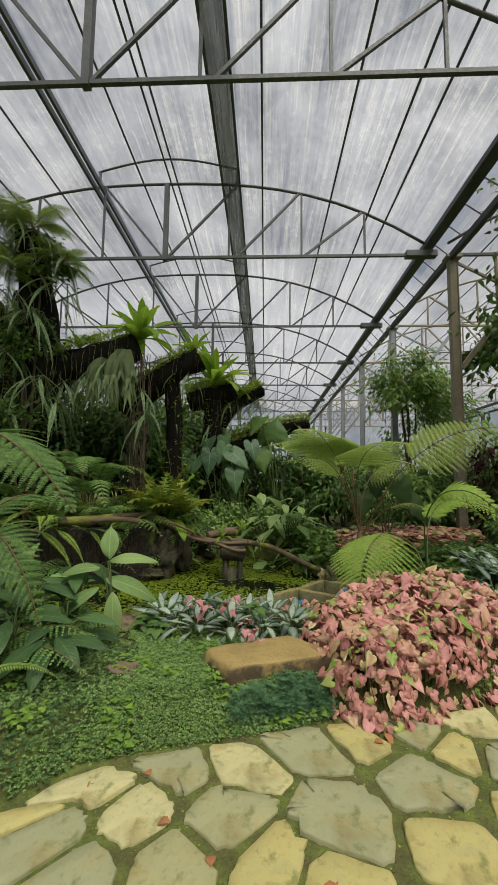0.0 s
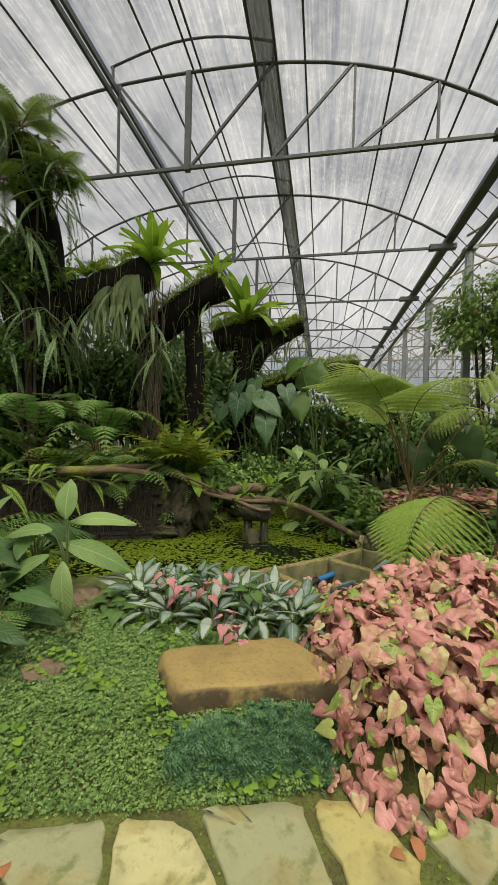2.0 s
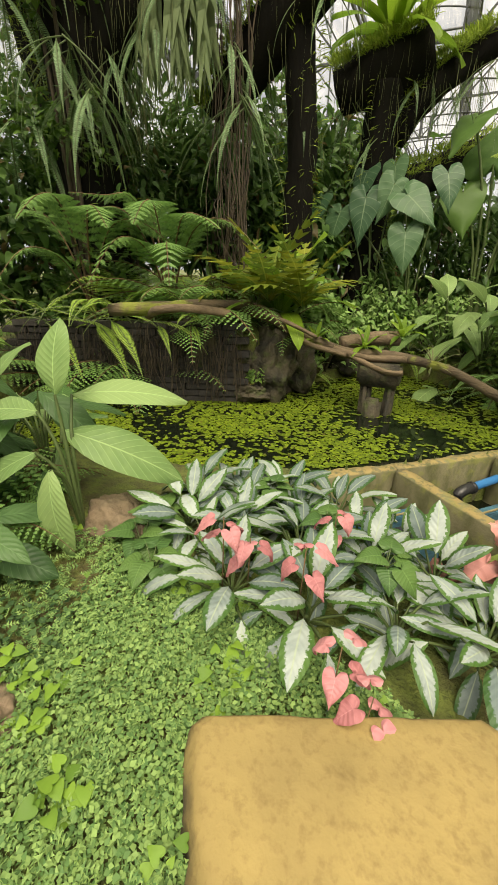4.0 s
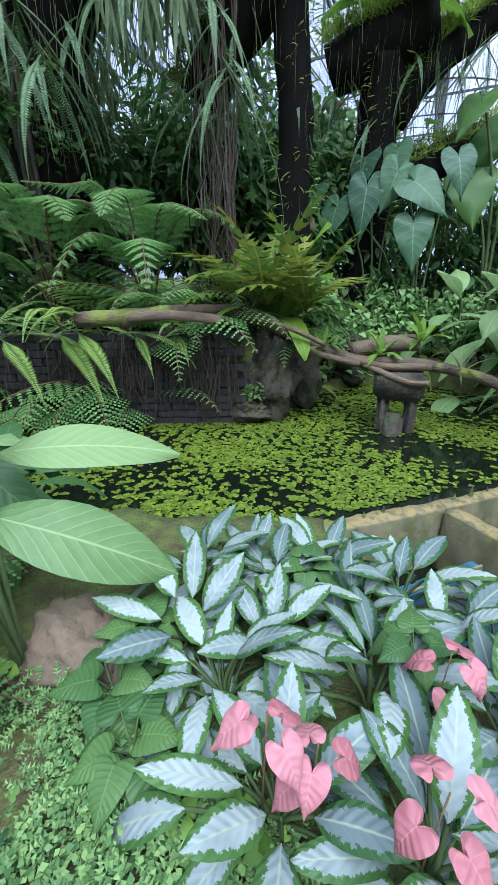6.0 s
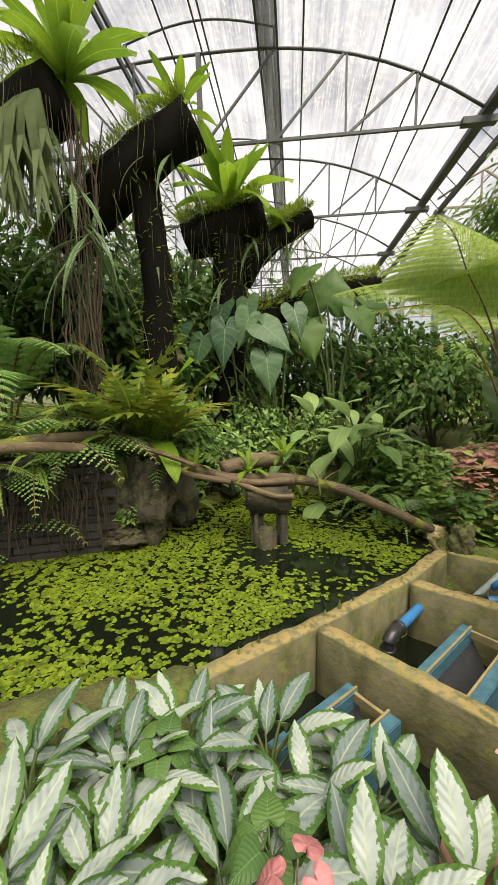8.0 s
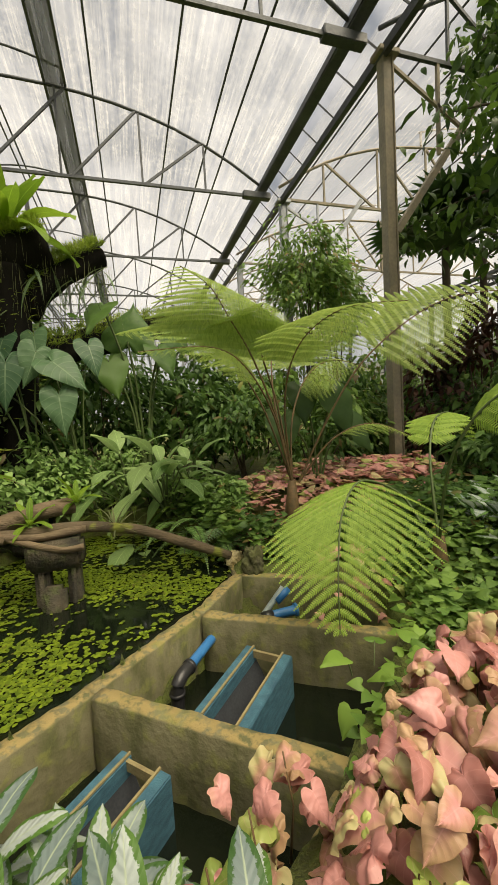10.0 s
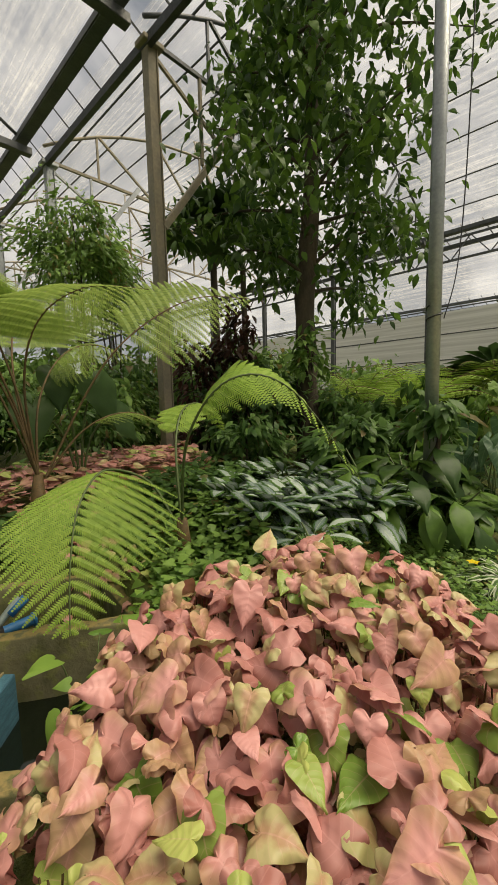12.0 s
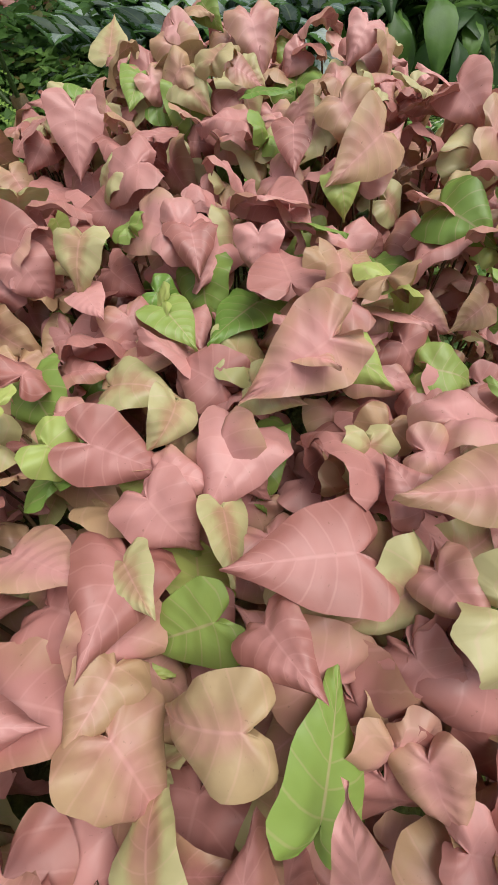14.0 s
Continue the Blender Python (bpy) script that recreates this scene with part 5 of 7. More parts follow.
FRONT = [(-3.6, 0.6), (-2.0, 1.55), (-1.15, 2.08), (-0.94, 2.34), (-0.6, 2.47), (-0.15, 2.60), (0.31, 2.73), (0.62, 2.88), (0.75, 3.1), (0.6, 3.4), (-0.2, 3.65), (-0.8, 3.80), (-1.5, 3.75), (-2.6, 3.2), (-3.6, 2.6)]
BLUE = [(-0.12, 2.70), (0.31, 2.78), (0.64, 2.90), (0.72, 3.10), (0.62, 3.16), (-0.12, 2.90)]
patch("ground_cover", FRONT, TINY, 32000, [M["cover"]], "carpet of tiny creeping green leaves", "ground cover", (-0.01, 0.04), (0.5, 1.15), 0.9, 1, lump, keep=lambda x, y: not_block(x, y) and x > -1.0 + 0.5 * noise.noise(Vector((x * 2, y * 2, 6))))
# left of the light carpet: same leaves, the ferns' shade painted as darker colour
patch("ground_cover", [(-3.6, 0.6), (-2.0, 1.55), (-1.15, 2.08), (-0.75, 2.42), (-0.75, 3.5), (-1.5, 3.4), (-2.6, 3.2), (-3.6, 2.6)], TINY, 13000, [M["cover_shaded"]], "carpet of creeping leaves under the ferns, coloured dark for their shade", "ground cover", (-0.01, 0.05), (0.8, 1.9), 0.9, 11, lump, keep=lambda x, y: x < -0.9 + 0.5 * noise.noise(Vector((x * 2, y * 2, 6))))
patch("ground_cover", FRONT, FEATHER, 11000, [M["cover"]], "feathery green creeping ground cover", "ground cover", (0.0, 0.05), (0.7, 1.3), 0.7, 2, lump, keep=not_block)
rb = random.Random(77)
patch("spikemoss_cover", BLUE, FEATHER, 5200, [M["cover_blue"]], "feathery bluish spikemoss before the stone block", "ground cover", (-0.02, 0.06), (0.8, 1.9), 1.0, 3, lambda x, y: lump(x, y) + 0.10 * noise.noise(Vector((x * 8, y * 8, 7))), keep=lambda x, y: not_block(x, y) and gap(x, y, BLUE) + 0.05 * noise.noise(Vector((x * 9, y * 9, 1))) > rb.uniform(0, 0.10))
patch("round_leaf_creeper", FRONT, ROUND, 1500, [M["clover"]], "creeper with round lime green leaves", "creeper", (0.02, 0.07), (0.4, 1.1), 0.5, 4, lump, keep=lambda x, y: not_block(x, y) and noise.noise(Vector((x * 3.1, y * 3.1, 4))) > 0.12)
RIGHT = [(1.7, 3.13), (2.5, 3.36), (3.1, 3.45), (4.1, 3.6), (4.3, 4.3), (3.6, 5.0), (2.8, 5.4), (2.2, 5.9), (1.75, 5.1), (2.1, 4.5), (2.6, 3.9)]
patch("ground_cover", RIGHT, TINY, 9000, [M["cover"]], "low green creepers beside the path", "ground cover", (0.0, 0.07), (0.9, 2.0), 0.7, 6)
patch("round_leaf_creeper", RIGHT, ROUND, 4200, [M["mid"]], "creeper with small green heart leaves", "creeper", (0.03, 0.17), (0.5, 1.1), 0.6, 7)
patch("path_moss", [(-2.4, 0.5), (2.5, 0.6), (5.0, 2.8), (4.9, 3.6), (3.0, 3.3), (1.5, 2.95), (0.3, 2.65), (-1.0, 2.2)], TINY, 7000, [M["moss"]], "bright moss tufts in the path's joints", "moss", (-0.012, 0.006), (0.5, 1.0), 0.7, 8)


def weed_keep(x, y):
    if inside(x - 0.02, y - 0.20, TANK):
        return False
    return noise.noise(Vector((x * 1.1, y * 1.6, 2))) + 1.0 * noise.noise(Vector((x * 15, y * 19, 5))) > -0.12 + 0.55 * math.exp(-((x + 0.15) ** 2 + (y - 5.9) ** 2) / 0.25) and gap(x, y, POND) > 0.03


PAD = Geo().add([(0.014 * math.cos(a * 1.047) * (1 - 0.25 * (a % 2)), 0.014 * math.sin(a * 1.047), 0.001 * (a % 3)) for a in range(6)], [(0, 1, 2, 3, 4, 5)])
patch("pond_weed", POND, PAD, 26000, [M["weed"]], "bright green floating weed patches on the pond", "pond weed", (-0.001, 0.006), (0.6, 1.45), 0.10, 9, lambda x, y: -0.092, keep=weed_keep)

# ---------------------------------------------------------------- plants before the pond
ra = random.Random(12)
AGLA_AT = [(-0.20, 3.75), (0.10, 3.80), (0.36, 3.85), (-0.50, 3.72), (-0.72, 3.92), (-0.35, 4.05), (-0.02, 4.05), (0.22, 4.15), (-0.65, 4.10), (-0.92, 4.05), (-0.42, 4.35), (-0.12, 4.38), (-0.72, 4.38), (-1.02, 4.32), (-0.28, 4.56), (0.02, 4.42), (-0.58, 4.58), (-0.88, 4.52), (0.42, 4.02)]
for i, (x, y) in enumerate(AGLA_AT):
    rosette("silver_evergreen", (x, y, ground_height(x, y)), AGLA, 17, "silver variegated evergreen with broad lance leaves", "foliage plant", "silver evergreens behind the block", ra.uniform(0.88, 1.06), seed=i, tilt=(ra.uniform(-16, 16), ra.uniform(-16, 16)))
for i in range(46):
    x, y = 2.75 + ra.uniform(0, 1.45), 4.65 + ra.uniform(0, 1.7)
    rosette("silver_evergreen", (x, y, ground_height(x, y) + 0.06), AGLA, 10, "small silver variegated evergreen in the hedge", "foliage plant", "silver evergreens along the bed", 1.28, seed=50 + i, order=(0, 1, 2, 3, 1, 4))
for i, (x, y, s, tu) in enumerate([(-1.95, 2.55, 1.0, -60), (-2.05, 3.1, 1.1, -60), (-2.3, 2.0, 1.1, -60), (-1.75, 3.5, 0.8, -90)]):
    rosette("wood_fern", (x, y, ground_height(x, y)), SHIELD if i % 2 else SWORD, 13, "arching green fern beside the path", "fern", "ferns beside the path", s * 1.05, seed=20 + i)
for i, (x, y) in enumerate([(-2.1, 4.3), (-2.5, 4.2), (-3.0, 3.6), (-3.1, 3.0)]):
    rosette("foliage_plant", (x, y, ground_height(x, y)), PALE if i % 2 else BROAD, 10, "green broad-leaved plant by the pond", "foliage plant", "broad-leaved plants by the pond", 0.85, seed=30 + i)


# ---------------------------------------------------------------- tree ferns right of the pond
def tree_fern(x, y, fronds, label, mats=TREEFERN, trunk=0.25, top=0.5, seed=0):
    h = ground_height(x, y)
    t = thing("tree_fern", (x, y, h), label, "tree fern")
    piece("trunk", tube([(0, 0, -0.05), (0.01, 0, trunk * 0.5), (0, 0, trunk)], [0.09, 0.075, 0.06], 9, 0.5).mesh("trunk", M["bark"]), t)
    for i, (k_, turn, s) in enumerate(fronds):
        piece("frond", mats[k_ % len(mats)], t, pose(0, 0, trunk - 0.03, 0, 0, turn) @ Matrix.Scale(s, 4))
    return t


def custom_frond(name, pts, reach, pairs, start=0.30, across=None, hang=0.14, taper=0.8, lean=0.45, full=0.66):
    """A fern frond whose stalk follows a given curve, with long comb-like side leaves."""
    line, rr = smooth_line(pts, [0.012] * len(pts), 6)
    g = tube(line, [0.010 * (1.1 - i / len(line)) + 0.002 for i in range(len(line))], 5, slot=1, cap=False)
    n = len(line)
    total = sum((line[i + 1] - line[i]).length for i in range(n - 1))
    gap_ = total * (1 - start) / pairs
    r = random.Random(int(total * 1000))
    for i in range(pairs):
        t = start + (1 - start) * (i + 0.5) / pairs
        f = t * (n - 1)
        j = min(n - 2, int(f))
        base = line[j].lerp(line[j + 1], f - j)
        fwd = (line[j + 1] - line[j]).normalized()
        sidev = Vector(across) if across else fwd.cross(Vector((0, 0, 1)))
        sidev = sidev.normalized() if sidev.length > 0.05 else Vector((1, 0, 0))
        up = sidev.cross(fwd).normalized()
        if up.z < 0:
            up = -up
        u = (t - start) / (1 - start)
        ln = reach * (0.62 + 0.38 * ease(u / 0.22)) * max(0.05, (1 - u) ** taper) * r.uniform(0.92, 1.06)
        for s in (-1, 1):
            side = (sidev * s + fwd * lean - up * 0.05).normalized()
            plane = side.cross(up).normalized()
            step = max(0.012, min(0.026, gap_ * 0.20))
            m = max(5, int(ln / step))
            for q in range(m):
                w = (q + 0.5) / m
                c = base + side * (ln * w) - up * (0.10 * ln * w * w) - Vector((0, 0, hang * ln * w * w))
                ll = gap_ * full * (1 - w ** 2.2 * 0.86) * min(1, 0.5 + 4 * w) * (1 - 0.45 * u)
                hw = ln / m * 0.46
                for e in (-1, 1):
                    d = (plane * e + side * 0.40).normalized() * ll - up * ll * 0.22
                    g.add([tuple(c - side * hw), tuple(c + d * 0.5 - side * hw * 0.8), tuple(c + d), tuple(c + d * 0.5 + side * hw * 0.9), tuple(c + side * hw)], [(0, 1, 2, 3, 4)], [(0.45, 0), (0.2, 0.4), (0.5, 1), (0.8, 0.4), (0.55, 0)])
    return g


FERN_A = (1.80, 7.05)
ha = ground_height(*FERN_A)
fern_a = thing("tree_fern", (*FERN_A, ha), "tall tree fern with wide feathery fronds and brown stalks", "tree fern")
m0 = Matrix.Translation((-FERN_A[0], -FERN_A[1], -ha))
piece("trunk", tube([(1.80, 7.05, ha - 0.05), (1.79, 7.05, 0.45), (1.80, 7.05, 0.72)], [0.10, 0.07, 0.04], 9, 0.6).moved(m0).mesh("trunk", M["brown_stalk"]), fern_a)
for pts, reach, start, across, lean in [
        ([(1.80, 7.05, 0.7), (1.65, 7.0, 1.35), (1.42, 6.95, 1.95), (1.20, 6.85, 2.28), (0.95, 6.5, 2.46), (0.65, 6.0, 2.42)], 1.05, 0.42, (1, 0.15, -0.05), 0.10),
        ([(1.85, 7.0, 0.7), (2.2, 6.9, 1.40), (2.52, 6.8, 1.88), (2.98, 6.7, 2.26), (3.45, 6.6, 2.48), (4.1, 6.5, 2.55)], 0.75, 0.45, (-0.35, 0.6, 0.7), 0.35),
        ([(1.80, 7.05, 0.7), (1.60, 6.95, 1.4), (1.30, 6.8, 1.85), (0.95, 6.6, 2.0), (0.35, 6.3, 1.92)], 0.80, 0.40, (0.5, 0.85, 0.1), 0.4),
        ([(1.80, 7.05, 0.7), (1.75, 7.3, 1.5), (1.85, 7.6, 2.05), (2.05, 8.0, 2.32), (2.3, 8.6, 2.25)], 0.95, 0.42, None, 0.3),
        ([(1.80, 7.05, 0.7), (1.90, 7.2, 1.35), (2.2, 7.4, 1.82), (2.6, 7.5, 2.0), (3.1, 7.5, 1.88)], 0.70, 0.40, (0.4, 0.8, 0.4), 0.35),
        ([(1.85, 7.0, 0.7), (2.2, 6.9, 1.12), (2.6, 6.8, 1.26), (3.0, 6.7, 1.1)], 0.45, 0.40, None, 0.4),
        ([(1.80, 7.05, 0.7), (1.55, 7.2, 1.55), (1.2, 7.4, 2.15), (0.8, 7.5, 2.38), (0.2, 7.5, 2.30)], 0.95, 0.42, (0.7, 0.7, 0), 0.3),
        ([(1.80, 7.05, 0.7), (1.72, 6.95, 1.5), (1.78, 6.7, 2.02), (2.0, 6.3, 2.25), (2.3, 5.85, 2.20)], 0.80, 0.42, (1, 0.3, 0), 0.2),
        ([(1.80, 7.05, 0.7), (1.70, 7.1, 1.5), (1.55, 7.1, 2.05), (1.45, 6.9, 2.30), (1.40, 6.5, 2.35)], 0.95, 0.45, (1, 0.1, -0.05), 0.15)]:
    piece("frond", custom_frond("frond", pts, reach, 19, start, across, lean=lean, full=0.85).moved(m0).mesh("frond", M["fern_pale"], M["brown_stalk"]), fern_a)
FERN_B = (2.45, 5.75)
hb = ground_height(*FERN_B)
fern_b = thing("tree_fern", (*FERN_B, hb), "low tree fern with bright fronds hanging over the tank", "tree fern")
m0 = Matrix.Translation((-FERN_B[0], -FERN_B[1], -hb))
piece("trunk", tube([(2.45, 5.75, hb - 0.05), (2.44, 5.75, 0.2), (2.42, 5.73, 0.42)], [0.08, 0.06, 0.04], 9, 0.6).moved(m0).mesh("trunk", M["brown_stalk"]), fern_b)
for pts, reach, start, across, pairs in [
        ([(2.42, 5.83, 0.38), (2.32, 6.02, 0.70), (1.95, 6.0, 0.86), (1.66, 5.80, 0.72), (1.49, 5.60, 0.42), (1.40, 5.45, 0.04)], 0.90, 0.40, (1, -0.28, 0), 19),
        ([(2.42, 5.73, 0.38), (2.30, 5.45, 1.10), (2.45, 5.15, 1.50), (2.80, 4.90, 1.42), (3.15, 4.55, 0.76)], 0.40, 0.34, (0.45, 0.55, 0.5), 20),
        ([(2.42, 5.73, 0.38), (2.55, 5.95, 1.0), (2.85, 6.2, 1.30), (3.3, 6.45, 1.30), (3.8, 6.7, 1.0)], 0.36, 0.30, None, 16)]:
    piece("frond", custom_frond("frond", pts, reach, pairs, start, across, lean=0.6, full=0.86).moved(m0).mesh("frond", M["fern"], M["stalk"]), fern_b)

# second pink patch and low green under the tree fern
BACK = [(1.2, 7.3), (2.0, 6.85), (3.0, 6.9), (4.4, 7.2), (5.0, 8.6), (3.4, 9.2), (1.9, 8.9), (1.25, 8.3)]


def back_height(x, y):
    d = gap(x, y, BACK)
    return ground_height(x, y) + 0.42 * ease(d / 0.45) + 0.06 * noise.noise(Vector((x * 3, y * 3, 2)))


patch("arrowhead_patch", BACK, raw(PINK[0]), 1500, [M["pink"]], "far patch of pink and tan arrowhead leaves", "bush", (-0.08, 0.05), (0.7, 1.2), 0.6, 14, back_height)
patch("ivy_patch", [(1.2, 6.95), (2.0, 6.5), (3.2, 5.9), (4.0, 6.0), (4.3, 7.2), (3.0, 6.95), (2.0, 6.9), (1.3, 7.35)], ROUND, 2200, [M["dark"]], "dark green ivy under the ferns", "ivy", (0.05, 0.40), (1.2, 2.4), 0.7, 15)
patch("ivy_patch", [(1.05, 7.1), (1.4, 7.3), (1.3, 8.3), (0.7, 8.7), (0.55, 8.2), (0.95, 7.6)], ROUND, 900, [M["mid"]], "green ivy on the pond's edge", "ivy", (0.0, 0.45), (1.2, 2.2), 0.7, 16)
# heart-leaved vine over the tank wall
vine = thing("heart_vine", (1.42, 4.78, 0.02), "heart-leaved green vine on the tank wall", "vine")
for i, (x, y, z, a, s) in enumerate([(1.22, 5.02, 0.20, 100, 1.1), (1.46, 4.96, 0.09, 60, 0.9), (1.22, 4.96, 0.04, 120, 1.0), (1.6, 5.0, 0.20, 10, 0.9), (1.4, 5.1, 0.16, -40, 1.0), (1.65, 4.85, 0.14, -80, 0.9)]):
    piece("leaf", HEARTS[i % 3], vine, Matrix.Translation((x - 1.42, y - 4.78, z - 0.12)) @ pose(0, 0, 0, 0, 0, a) @ Matrix.Scale(s, 4))


# ---------------------------------------------------------------- mossy giant tree behind the pond
def limb(pts, radii, seed):
    line, rr = smooth_line(pts, radii, 5)
    return tube(line, rr, 12, 0.28, seed)


def tufts(pts, n, r, spread, size, geo_, down=0.0, seed=1):
    """Moss or strands set along a limb."""
    line, _ = smooth_line(pts, [1] * len(pts), 8)
    rr = random.Random(seed)
    ms = []
    for _ in range(n):
        i = rr.randrange(len(line) - 1)
        p = line[i].lerp(line[i + 1], rr.random())
        axis = (line[i + 1] - line[i]).normalized()
        e1 = axis.cross(Vector((0.3, -0.9, 0.2))).normalized()
        e2 = axis.cross(e1)
        a = rr.uniform(0, 6.283)
        o = (e1 * math.cos(a) + e2 * math.sin(a)) * r
        if (o.z < -0.1 * r and not down) or (down and o.z > 0.5 * r):
            o = -o
        if not down and abs(axis.z) < 0.8 and o.z < 0.3 * r:
            o.z = 0.55 * r
            o = o.normalized() * r
        d = (o / r * 0.9 + Vector((rr.uniform(-0.8, 0.8), rr.uniform(-0.8, 0.8), rr.uniform(-0.3, 0.9) - down * 9))).normalized()
        ms.append(aim(p + o * rr.uniform(0.88, 1.0 + spread), d, (rr.uniform(-1, 1), rr.uniform(-1, 1), 0.4), rr.uniform(0.6, 1.3) * size))
    return scatter(geo_, ms)


GRASS = blade([(0, 0.12, 0), (0.3, 0.5, 0.3), (0.7, 0.35, 0.7), (1, 0.02, 1)], 0.24, 0.022, 1, 0.9, 0.3)
STRAND = Geo().add([(-0.003, 0, 0), (0.003, 0, 0), (0.012, 0.22, 0.03), (0.006, 0.22, 0.032), (-0.006, 0.5, 0.0), (-0.012, 0.5, 0.004), (0.006, 0.82, 0.02)], [(0, 1, 2, 3), (3, 2, 4, 5), (5, 4, 6)])

TREES = [
    [([(-4.35, 7.2, 0.3), (-4.35, 7.2, 1.7), (-4.3, 7.2, 2.8), (-4.25, 7.1, 4.2), (-4.3, 6.9, 5.5), (-4.4, 6.7, 6.2)], [0.50, 0.42, 0.40, 0.36, 0.30, 0.20]),
     ([(-4.3, 7.3, 3.2), (-3.88, 7.3, 3.72), (-3.06, 7.3, 3.98), (-2.4, 7.3, 4.18)], [0.36, 0.33, 0.30, 0.26]),
     ([(-4.3, 7.25, 2.7), (-4.8, 7.3, 3.4), (-5.15, 7.3, 4.3), (-5.4, 7.3, 5.1)], [0.34, 0.28, 0.24, 0.18])],
    [([(-1.80, 7.95, 0.4), (-1.76, 7.9, 2.0), (-1.75, 7.8, 3.0), (-1.80, 7.75, 3.6)], [0.22, 0.17, 0.16, 0.15]),
     ([(-2.75, 7.8, 2.95), (-2.48, 7.75, 3.28), (-1.88, 7.7, 3.74), (-1.22, 7.7, 4.10)], [0.22, 0.25, 0.26, 0.25])],
    [([(-1.15, 9.25, 0.3), (-1.15, 9.25, 2.0), (-1.14, 9.2, 3.0), (-1.12, 9.15, 3.5)], [0.28, 0.24, 0.23, 0.22]),
     ([(-1.72, 9.15, 3.48), (-1.40, 9.15, 3.58), (-1.0, 9.15, 3.66), (-0.60, 9.15, 3.76)], [0.27, 0.28, 0.28, 0.26]),
     ([(-1.0, 9.3, 3.0), (-0.62, 9.4, 3.45), (-0.3, 9.5, 3.68), (0.02, 9.6, 3.86)], [0.20, 0.18, 0.17, 0.16]),
     ([(-0.9, 9.6, 2.4), (-0.2, 10.2, 2.75), (0.6, 10.7, 3.05), (1.3, 11.0, 3.18)], [0.22, 0.24, 0.22, 0.18])],
    [([(-5.6, 8.8, 0.3), (-5.6, 8.8, 3.0), (-5.7, 8.8, 5.0), (-5.7, 8.7, 6.0)], [0.34, 0.30, 0.26, 0.20])],
]
for ti, limbs in enumerate(TREES):
    bx, by = limbs[0][0][0][:2]
    t = thing("mossy_tree", (bx, by, ground_height(bx, by)), "dark mossy tree with cut limbs covered in ferns", "tree", "mossy fern-covered trees")
    m0 = Matrix.Translation(-Vector(t.location))
    for li, (pts, radii) in enumerate(limbs):
        pts = [(pts[0][0], pts[0][1], 0.0)] + pts[1:] if li == 0 else pts
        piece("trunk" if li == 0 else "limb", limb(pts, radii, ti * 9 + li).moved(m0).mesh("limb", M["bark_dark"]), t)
        r0 = radii[1] * 1.12
        piece("moss", tufts(pts, 2600 if li else 500, r0, 0.16, 0.46, GRASS, 0.0, ti * 7 + li).moved(m0).mesh("moss", M["moss"]), t, kind="stuff")
        piece("hanging_moss", tufts(pts, (240 if ti == 0 else 90) if li else 20, r0, 0.3, 1.0 if ti == 0 else 0.6, STRAND, 1.0, ti * 17 + li).moved(m0).mesh("hanging_moss", M["hang"]), t, kind="stuff")

# nest ferns on the limbs
for i, (x, y, z, s, n) in enumerate([(-1.10, 9.12, 3.90, 0.92, 24), (-2.35, 7.3, 4.36, 0.85, 22), (-1.38, 7.72, 4.22, 0.5, 13), (-3.5, 7.2, 4.15, 0.5, 10)]):
    rosette("nest_fern", (x, y, z), NEST, n, "bird's nest fern with lime green straps on a limb", "fern", "nest ferns on the limbs", s, seed=60 + i)
rosette("nest_fern", (-1.70, 7.25, 0.86), NEST, 13, "wavy olive nest fern on the bank", "fern", "nest ferns on the bank", 0.95, seed=70)


def hanging(at, n, meshes, label, scale=1.0, seed=0, name="hanging_fern"):
    r = random.Random(seed)
    t = thing(name, at, label, "fern", "hanging ferns")
    for i in range(n):
        piece("frond", meshes[i % len(meshes)], t, pose(r.uniform(-0.15, 0.15), r.uniform(-0.15, 0.15), 0, 0, 0, i * 137.5 + r.uniform(-20, 20)) @ Matrix.Scale(scale * r.uniform(0.7, 1.2), 4))
    return t


for i, (x, y, z, n, s) in enumerate([(-2.5, 7.25, 4.0, 9, 1.0), (-3.1, 7.25, 3.85, 8, 0.9), (-4.3, 6.5, 5.6, 11, 1.2), (-3.7, 6.7, 5.2, 10, 1.1), (-3.3, 7.2, 3.7, 8, 0.9), (-2.2, 7.7, 3.3, 7, 0.7), (-1.5, 7.65, 3.75, 6, 0.6),
                                     (-1.5, 9.1, 3.3, 7, 0.8), (-0.7, 9.15, 3.5, 7, 0.8), (-0.05, 9.6, 3.65, 7, 0.8), (0.9, 10.8, 3.2, 9, 1.0), (-2.3, 7.15, 3.3, 8, 0.9), (-2.15, 7.1, 2.9, 8, 1.0), (-3.6, 6.5, 3.0, 9, 1.0), (-4.5, 6.2, 6.3, 10, 1.0), (-4.0, 6.3, 6.0, 12, 1.0), (-3.6, 6.6, 5.7, 10, 0.9), (-4.6, 6.5, 5.0, 12, 1.1), (-4.0, 6.5, 4.6, 12, 1.1), (-4.4, 6.5, 3.9, 12, 1.1), (-3.9, 6.6, 3.4, 12, 1.0), (-4.5, 6.5, 2.9, 12, 1.1), (-3.7, 7.2, 3.5, 8, 0.9), (-2.8, 7.2, 3.85, 8, 0.9), (-2.5, 7.7, 3.1, 7, 0.7), (-1.75, 7.75, 2.9, 6, 0.6), (-1.2, 9.1, 2.9, 7, 0.7), (-0.35, 9.45, 3.45, 7, 0.7), (0.5, 10.7, 3.0, 9, 0.9), (-5.4, 8.2, 5.5, 12, 1.2), (-5.4, 8.2, 4.3, 12, 1.2)]):
    hanging((x, y, z), n, DROOP, "hanging fern trailing from a mossy limb", s, 80 + i)


